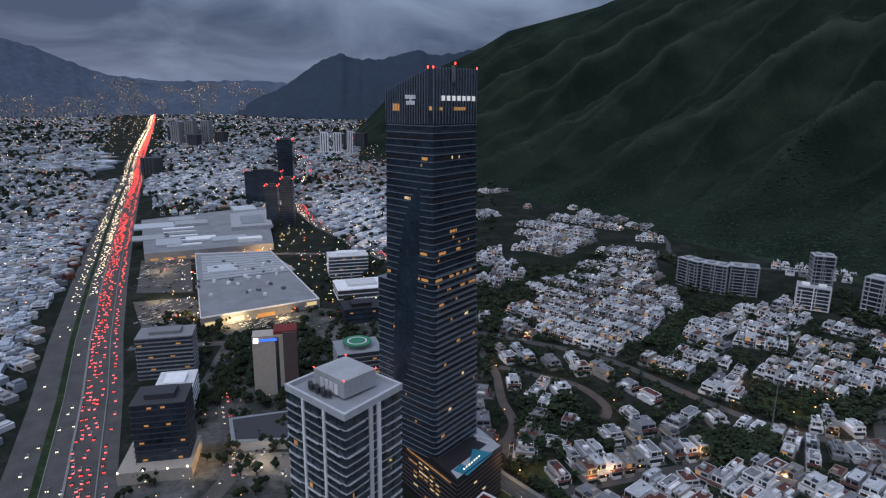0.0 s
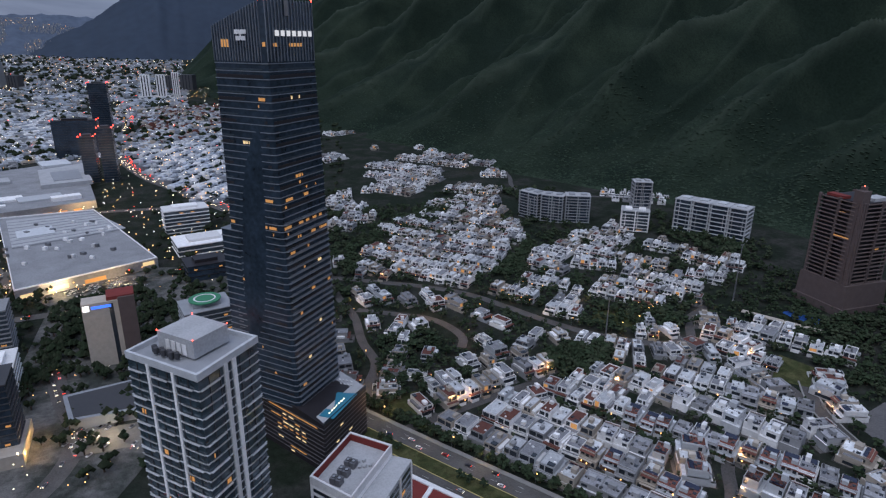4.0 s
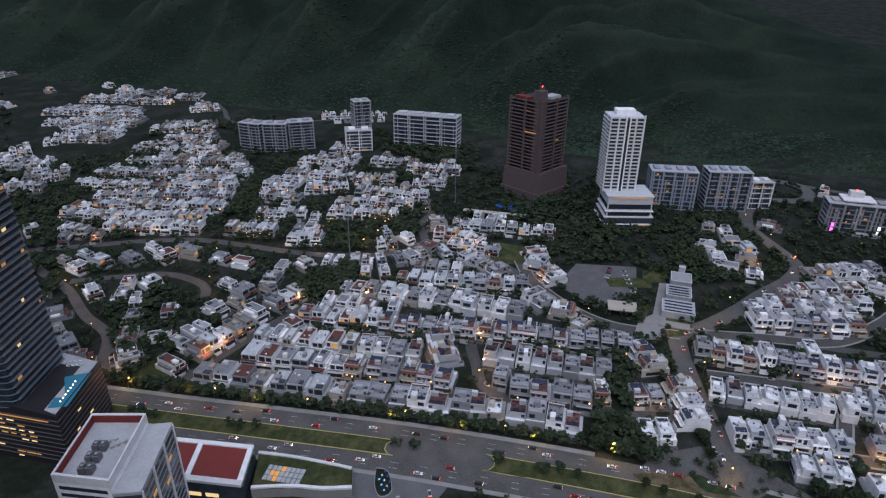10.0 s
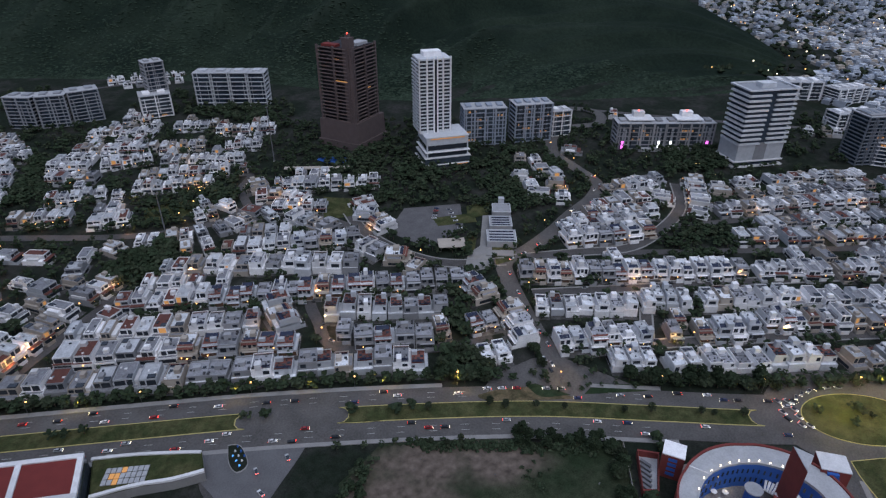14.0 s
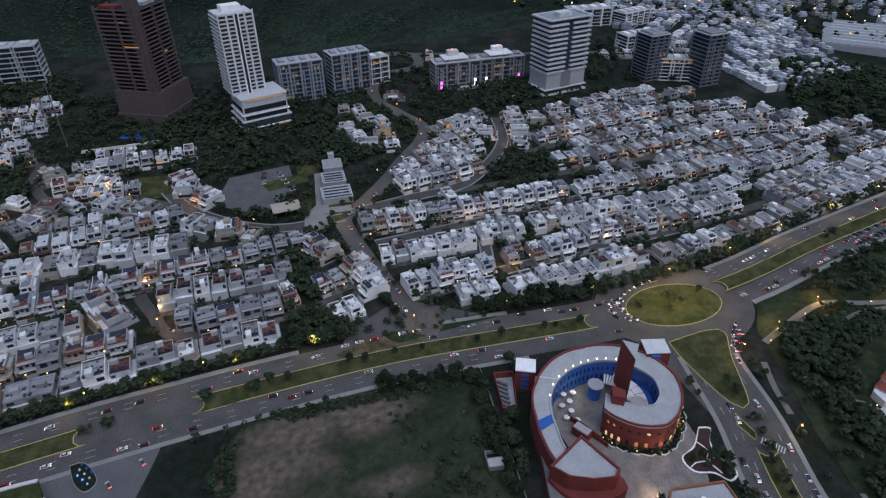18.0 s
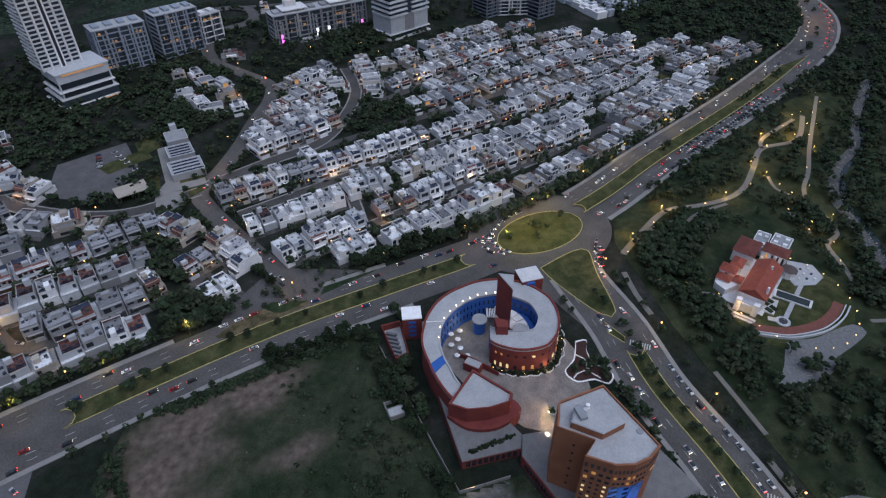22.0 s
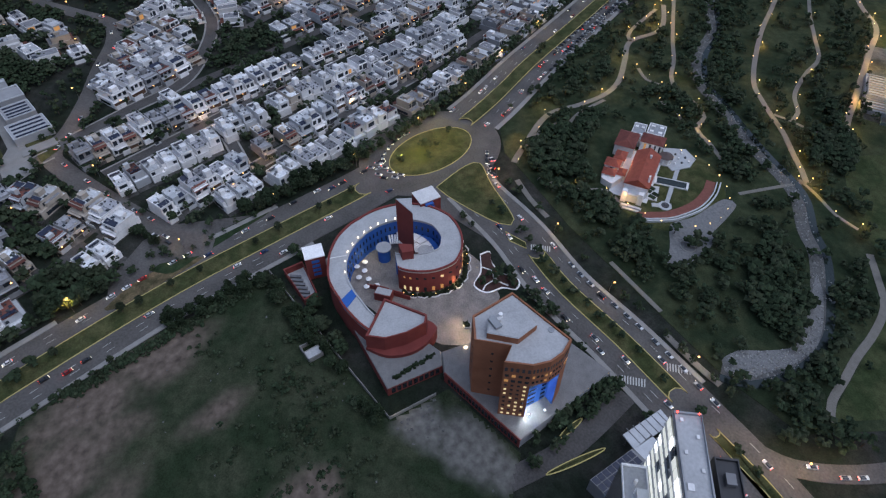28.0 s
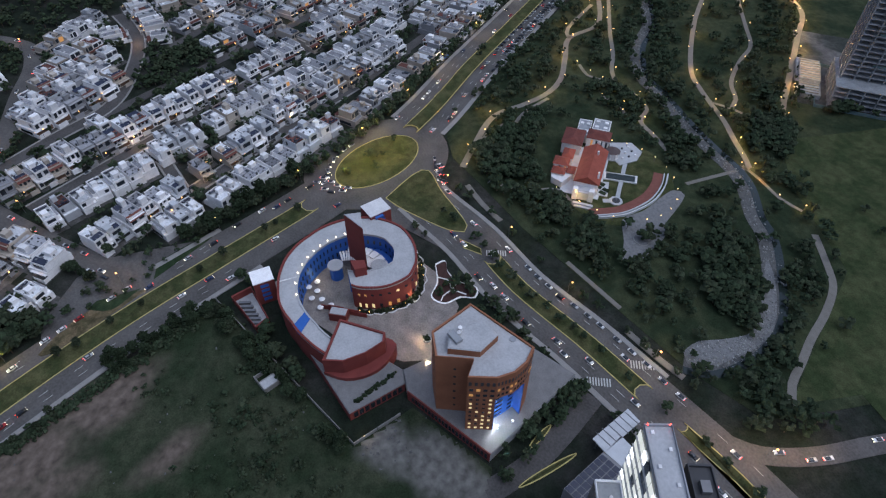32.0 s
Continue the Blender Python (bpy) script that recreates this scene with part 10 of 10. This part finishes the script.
PAINTS = [("white", (0.7, 0.7, 0.7)), ("silver", (0.4, 0.41, 0.42)), ("black", (0.02, 0.02, 0.022)), ("red", (0.35, 0.02, 0.02)), ("dark blue", (0.03, 0.05, 0.12))]
CARS, CAR_PAINT = [], []
for n, c in PAINTS:
    pm = make_material("car_paint_" + n.replace(" ", "_"), c, 0.3, 0.2, var=0.05, spec=0.5)
    CAR_PAINT.append(pm)
    CARS.append((car(n + " car with lights on at dusk", pm), car(n + " parked car with its lights off", pm, False)))
cr = random.Random(8)
PLACES = []
for line, lanes_r, lanes_l, n, a, b in ((AVENUE, (-9, -13, -16.5), (9, 13, 16.5), 100, share(AVENUE, (40, 356)), share(AVENUE, (660, -380))), (SOUTH, (-7.5, -11, -14.2), (7.5, 11.5), 26, 0.08, 0.66), (BRANCH, (-1.8,), (1.8,), 8, 0.1, 0.75), (NORTH, (-2.6,), (2.6,), 16, 0.02, 0.55)):
    for k in range(n):
        i = int((a + (b - a) * (k + cr.uniform(0.1, 0.9)) / n) * (len(line) - 2))
        left = cr.random() < 0.5
        o = cr.choice(lanes_l if left else lanes_r)
        p, q = offset_line(line, o)[i], offset_line(line, o)[i + 1]
        PLACES.append((p[0], p[1], math.degrees(math.atan2(q[1] - p[1], q[0] - p[0])) + (180 if left else 0), 0))
for k in range(16):  # the queue at the oval island, and on the approach by the triangle
    a = radians(115 + 8 * (k // 2))
    e = ellipse(342, -68, 38 + 4.2 * (k % 2), 25 + 4.2 * (k % 2), -58, 72)[18 + 2 * (k // 2)]
    PLACES.append((*e, math.degrees(math.atan2(e[1] + 68, e[0] - 342)) + 90, 0))
for k in range(10):
    PLACES.append((332 - 4.6 * (k // 2) - 6 * (k // 2 > 2), -104 - 3.2 * (k % 2) + 1.2 * (k // 2), 168, 0))
for line, o, n, a, b in ((SOUTH, 12.6, 12, 0.24, 0.42), (AVENUE, -18, 16, share(AVENUE, (440, -168)), share(AVENUE, (560, -290))), (smooth_line(STREETS[6][0], 6), 2.8, 7, 0.1, 0.9), (smooth_line(STREETS[2][0], 6), 2.6, 8, 0.1, 0.9), (smooth_line(STREETS[3][0], 6), 2.6, 8, 0.1, 0.9), (smooth_line(STREETS[8][0], 6), 2.6, 7, 0.1, 0.9), (NORTH, 5.2, 8, 0.03, 0.16)):
    for k in range(n):
        i = int((a + (b - a) * (k + cr.uniform(0.2, 0.8)) / n) * (len(line) - 2))
        p, q = offset_line(line, o)[i], offset_line(line, o)[i + 1]
        PLACES.append((p[0], p[1], math.degrees(math.atan2(q[1] - p[1], q[0] - p[0])), 1))
for k in range(6):
    PLACES.append((402 + 4.4 * k, 232 + 5 * k, -52, 1))
used = []
first = {}
lot = Mesh()  # the cars past the first hundred, joined


def joined_car(x, y, turn, col, lights_on=False):
    c, s = math.cos(radians(turn)), math.sin(radians(turn))
    n0 = len(lot.v)
    lot.box(-2.2, 2.2, -0.88, 0.88, 0.3, 0.92, col)
    lot.box(-1.7, 0.95, -0.8, 0.8, 0.92, 1.4, 3, 0.74)
    for wx in (-1.35, 1.35):
        lot.box(wx - 0.32, wx + 0.32, -0.9, 0.9, 0, 0.5, 4, 0.9)
    if lights_on:
        for side in (-0.6, 0.6):
            lot.box(2.2, 2.28, side - 0.2, side + 0.2, 0.55, 0.75, 5)
            lot.box(-2.28, -2.2, side - 0.22, side + 0.22, 0.6, 0.85, 6)
    for i in range(n0, len(lot.v)):
        a, b, e = lot.v[i]
        lot.v[i] = (x + a * c - b * s, y + a * s + b * c, land(x, y) + 0.09 + e)


for k in range(60):  # the park's roadside car park
    t = k / 60
    x, y = 452 + 108 * t + (3 if k % 2 else -3), -196 - 108 * t + (3 if k % 2 else -3)
    joined_car(x, y, 46, cr.choice((0, 1, 2, 2)))
for k in range(26):  # the queue at the far end of the avenue
    i = share(AVENUE, (700, -412)) + (0.93 - share(AVENUE, (700, -412))) * k / 26
    i = int(i * (len(AVENUE) - 2))
    p, q = offset_line(AVENUE, (-10, -14, 12)[k % 3])[i], offset_line(AVENUE, (-10, -14, 12)[k % 3])[i + 1]
    joined_car(p[0], p[1], math.degrees(math.atan2(q[1] - p[1], q[0] - p[0])) + (180 if k % 3 == 2 else 0), cr.choice((0, 1, 2)), True)
QUEUES = [(x, y, -118) for x, y in [(331, -26), (334, -31), (323, -30), (319, -33), (324, -38), (329, -35), (318, -40), (320, -44), (336, -34)]] + [(x, y, 20) for x, y in [(324, -104), (324, -106), (317, -102), (316, -104), (310, -101), (308, -103), (298, -102)]]
for x, y, turn in QUEUES:  # waiting at the oval island and at the park corner
    joined_car(x, y, turn, cr.choice((0, 0, 1, 2)), True)
for x, y, turn in ((157, 189, 128), (148, 183, 60), (133, 190, 60), (125, 178, 80)):  # cars in the drop-off
    joined_car(x, y, turn, cr.choice((0, 1, 2)), True)
ISLES = [ellipse(342, -68, 36, 23, -58), [(304, -62), (323, -86), (324, -99), (264, -106), (262, -92)]]
for x, y, turn, parked in PLACES:
    if any(inside(x, y, b) for b in ISLES):
        continue
    if any(math.dist((x, y), u) < 4.7 for u in used):
        continue
    used.append((x, y))
    if len(used) > 100:
        joined_car(x, y, turn, cr.choice((0, 0, 1, 2)), not parked)
        continue
    kind = cr.choice((0, 0, 0, 1, 1, 2, 2, 3, 4))
    src = CARS[kind][parked]
    m = Matrix.LocRotScale((x, y, land(x, y) + 0.09), Euler((0, 0, radians(turn))), (1.02, 1.02, 1.05))
    if src.name not in first:
        first[src.name] = src
        src.matrix_world = m
    else:
        copy_thing(src, m)
for pair in CARS:
    for j, src in enumerate(pair):
        if src.name not in first:
            src.matrix_world = pose(384 + 4 * len(first), 250 + 2 * len(first), land(384 + 4 * len(first), 250 + 2 * len(first)) + 0.09, 0, 0, -50)
            first[src.name] = src

tagged(lot.link("parked_cars", [CAR_PAINT[0], CAR_PAINT[1], CAR_PAINT[2], M_PANE, M_TANK, M_HEAD, M_RED]), "cars on the roads, along the kerbs and in the car park", "cars", kind="stuff")

# ---- lamps ----
def lamp_post(label, h, mat, arm=0.0, size=0.3):
    ob = thing("street_lamp", label, "lamp", group="street lamps")
    pole = Mesh().tube(0, 0, 0.1, -0.2, h, 6, r1=0.06).link("pole", M_STEEL, ob)
    if arm:
        Mesh().box(0, arm, -0.05, 0.05, h - 0.1, h).link("arm", M_STEEL, pole)
    Mesh().box(arm - size, arm + size, -size, size, h - 0.05, h + size * 1.2, top=0.7).link("lamp_head", mat, ob)
    return ob


lamp_a = lamp_post("tall street lamp with a warm glowing head", 8.5, M_LAMP, 1.6, 0.4)
lamp_b = lamp_post("low park lamp with a warm white head", 3.6, M_PARKL, 0, 0.24)
spots_a, spots_b = [], []
for k in range(0, len(AVENUE), 7):
    spots_a.append((*offset_line(AVENUE, 20.8)[k], 30))
for k in range(3, len(SOUTH), 6):
    spots_a.append((*offset_line(SOUTH, 18)[k], 200))
for x, y in ((109, 372), (160, 390), (202, 246), (166, 282), (126, 330), (232, 236), (262, 168), (320, 60), (360, 30), (395, -18), (398, 82), (350, 142), (420, 138), (455, 104), (345, 232), (360, 305), (280, 440), (300, 450), (318, 462), (330, 470), (240, 462), (170, 515), (145, 470), (52, 460), (50, 540), (545, 168), (575, 200), (600, 236), (440, 170)):
    spots_a.append((x, y, cr.uniform(0, 360)))
for line, w, watts in PATHS:
    for k, p in enumerate(smooth_line(line, 20)):
        if watts:
            spots_b.append((*offset_line(smooth_line(line, 20), (w / 2 + 0.8) * (1 if k % 2 else -1))[k], watts))
for k in range(14):
    a = 2.2 + k * 0.28
    spots_b.append((276 + 40 * math.cos(a), -208 + 34 * math.sin(a), 0))
for k in range(14):
    spots_b.append((cr.uniform(620, 690), cr.uniform(70, 145), 0))
lamp_a.matrix_world = pose(spots_a[0][0], spots_a[0][1], land(*spots_a[0][:2]), 0, 0, spots_a[0][2])
for x, y, turn in spots_a[1:]:
    copy_thing(lamp_a, pose(x, y, land(x, y), 0, 0, turn))
lamp_b.matrix_world = pose(spots_b[0][0], spots_b[0][1], land(*spots_b[0][:2]))
for x, y, turn in spots_b[1:]:
    copy_thing(lamp_b, pose(x, y, land(x, y)))


def pool_of_light(x, y, h, watts, col=(1.0, 0.62, 0.22), r=0.4):
    d = bpy.data.lights.new("lamp_light", "POINT")
    d.energy, d.color, d.shadow_soft_size = watts, col, r
    new("lamp_light", d).location = (x, y, land(x, y) + h)


for x, y, h, w, col in ((338, -60, 9, 11000, (1.0, 0.75, 0.2)), (350, -82, 9, 8000, (1.0, 0.75, 0.2)), (334, -46, 6, 6000, (1.0, 0.75, 0.15)), (268, -174, 6, 260, (1.0, 0.6, 0.25)), (262, -190, 4, 260, (1.0, 0.6, 0.25)), (306, -200, 6, 900, (1.0, 0.55, 0.2)), (292, -186, 10, 1200, (1.0, 0.6, 0.3)), (300, -178, 4, 700, (1.0, 0.55, 0.2)), (318, -196, 5, 700, (1.0, 0.55, 0.2)), (178, -54, 6, 3600, (1.0, 0.7, 0.4)), (196, -52, 6, 700, (1.0, 0.7, 0.4)), (138, -72, 9, 6000, (0.85, 0.92, 1.0)), (100, -172, 8, 3500, (1.0, 0.62, 0.3)), (90, -198, 8, 3500, (1.0, 0.6, 0.28)), (112, -158, 8, 3000, (1.0, 0.65, 0.35)), (195, -56, 3, 900, (1.0, 0.7, 0.4)), (222, -58, 3, 700, (1.0, 0.7, 0.35)),
                          (240, -68, 3, 700, (1.0, 0.7, 0.35)), (256, -62, 3, 600, (1.0, 0.7, 0.35)), (247, -14, 5, 500, (1.0, 0.8, 0.5)), (-130, 392, 8, 9000, (1.0, 0.8, 0.5)), (-172, 380, 6, 2500, (1.0, 0.6, 0.25)), (760, -440, 9, 9000, (1.0, 0.5, 0.2)), (850, -456, 9, 9000, (1.0, 0.5, 0.2)), (372, 178, 8, 2500, (1.0, 0.6, 0.3)), (410, 168, 8, 2500, (1.0, 0.55, 0.25)), (330, 138, 8, 2500, (1.0, 0.6, 0.3)), (575, 205, 8, 3000, (1.0, 0.55, 0.25)), (355, 395, 8, 3000, (1.0, 0.5, 0.2)), (105, 372, 8, 3000, (1.0, 0.5, 0.2)), (62, 372, 8, 3500, (1.0, 0.5, 0.2)), (-240, 672, 7, 30000, (1.0, 0.7, 0.35)), (-190, 690, 7, 20000, (1.0, 0.65, 0.3)), (-370, 760, 9, 30000, (1.0, 0.72, 0.4)), (-330, 700, 9, 20000, (1.0, 0.72, 0.4)), (-430, 900, 9, 30000, (1.0, 0.75, 0.45)), (-300, 1010, 9, 40000, (1.0, 0.6, 0.25)), (-400, 990, 9, 30000, (1.0, 0.6, 0.25)), (-170, 400, 7, 6000, (1.0, 0.6, 0.25)), (-300, 690, 8, 9000, (1.0, 0.7, 0.35)), (295, 470, 8, 1600, (1.0, 0.8, 0.4)), (280, 460, 8, 1200, (1.0, 0.8, 0.4))):
    pool_of_light(x, y, h, w, col)
for x, y, h, w in ((187, -55, 5, 1800), (177, -41, 5, 500), (139, -61, 5, 500), (153, -18, 4, 300), (240, -58, 4, 500)):  # wall lamps of the museum forecourt
    pool_of_light(x, y, h, w, (1.0, 0.68, 0.36))
for u, v in ((-12, 20), (-14, 46)):  # work lamps over the formwork deck
    p = Vector((308, -396)) + CU * u + CV * v
    pool_of_light(p.x, p.y, 15, 6000, (1.0, 0.7, 0.4))
for k in range(0, len(AVENUE), 5):
    x, y = offset_line(AVENUE, 21.8)[k]
    if 130 < y < 420 or (y < 50 and k % 10 == 0 and x < 620):
        pool_of_light(x, y, 5.5, 1700, (1.0, 0.6, 0.14))
for x, y, turn in spots_a:  # the warm heads along the avenue and the road by the park
    if -330 < y < 140 and 60 < x < 620 and (min(math.dist((x, y), p) for p in AVENUE) < 24 or min(math.dist((x, y), p) for p in SOUTH) < 22):
        pool_of_light(x + 1.6 * math.cos(radians(turn)), y + 1.6 * math.sin(radians(turn)), 8.0, 2600, (1.0, 0.6, 0.26))
for x, y, watts in spots_b[::2]:
    if watts:
        pool_of_light(x, y, 3.2, watts * 2.6, (1.0, 0.5, 0.14))
for x, y in ((330, 1101), (303, 1126), (350, 519), (377, 480), (369, 448), (232, 366), (190, 399), (350, 39), (548, 176), (514, 182), (323, 472), (279, 506), (292, 277), (283, 779), (200, 976), (308, 262), (534, 83)):  # street lamps among the houses
    pool_of_light(x, y, 6, 2600, (1.0, 0.5, 0.18))
for line, w in STREETS[2:14]:  # and along their streets
    for x, y in offset_line(smooth_line(line, 62), w / 2 + 0.4)[1:]:
        if math.hypot(x, y) < 680:
            pool_of_light(x, y, 5.5, 1500, (1.0, 0.5, 0.2))
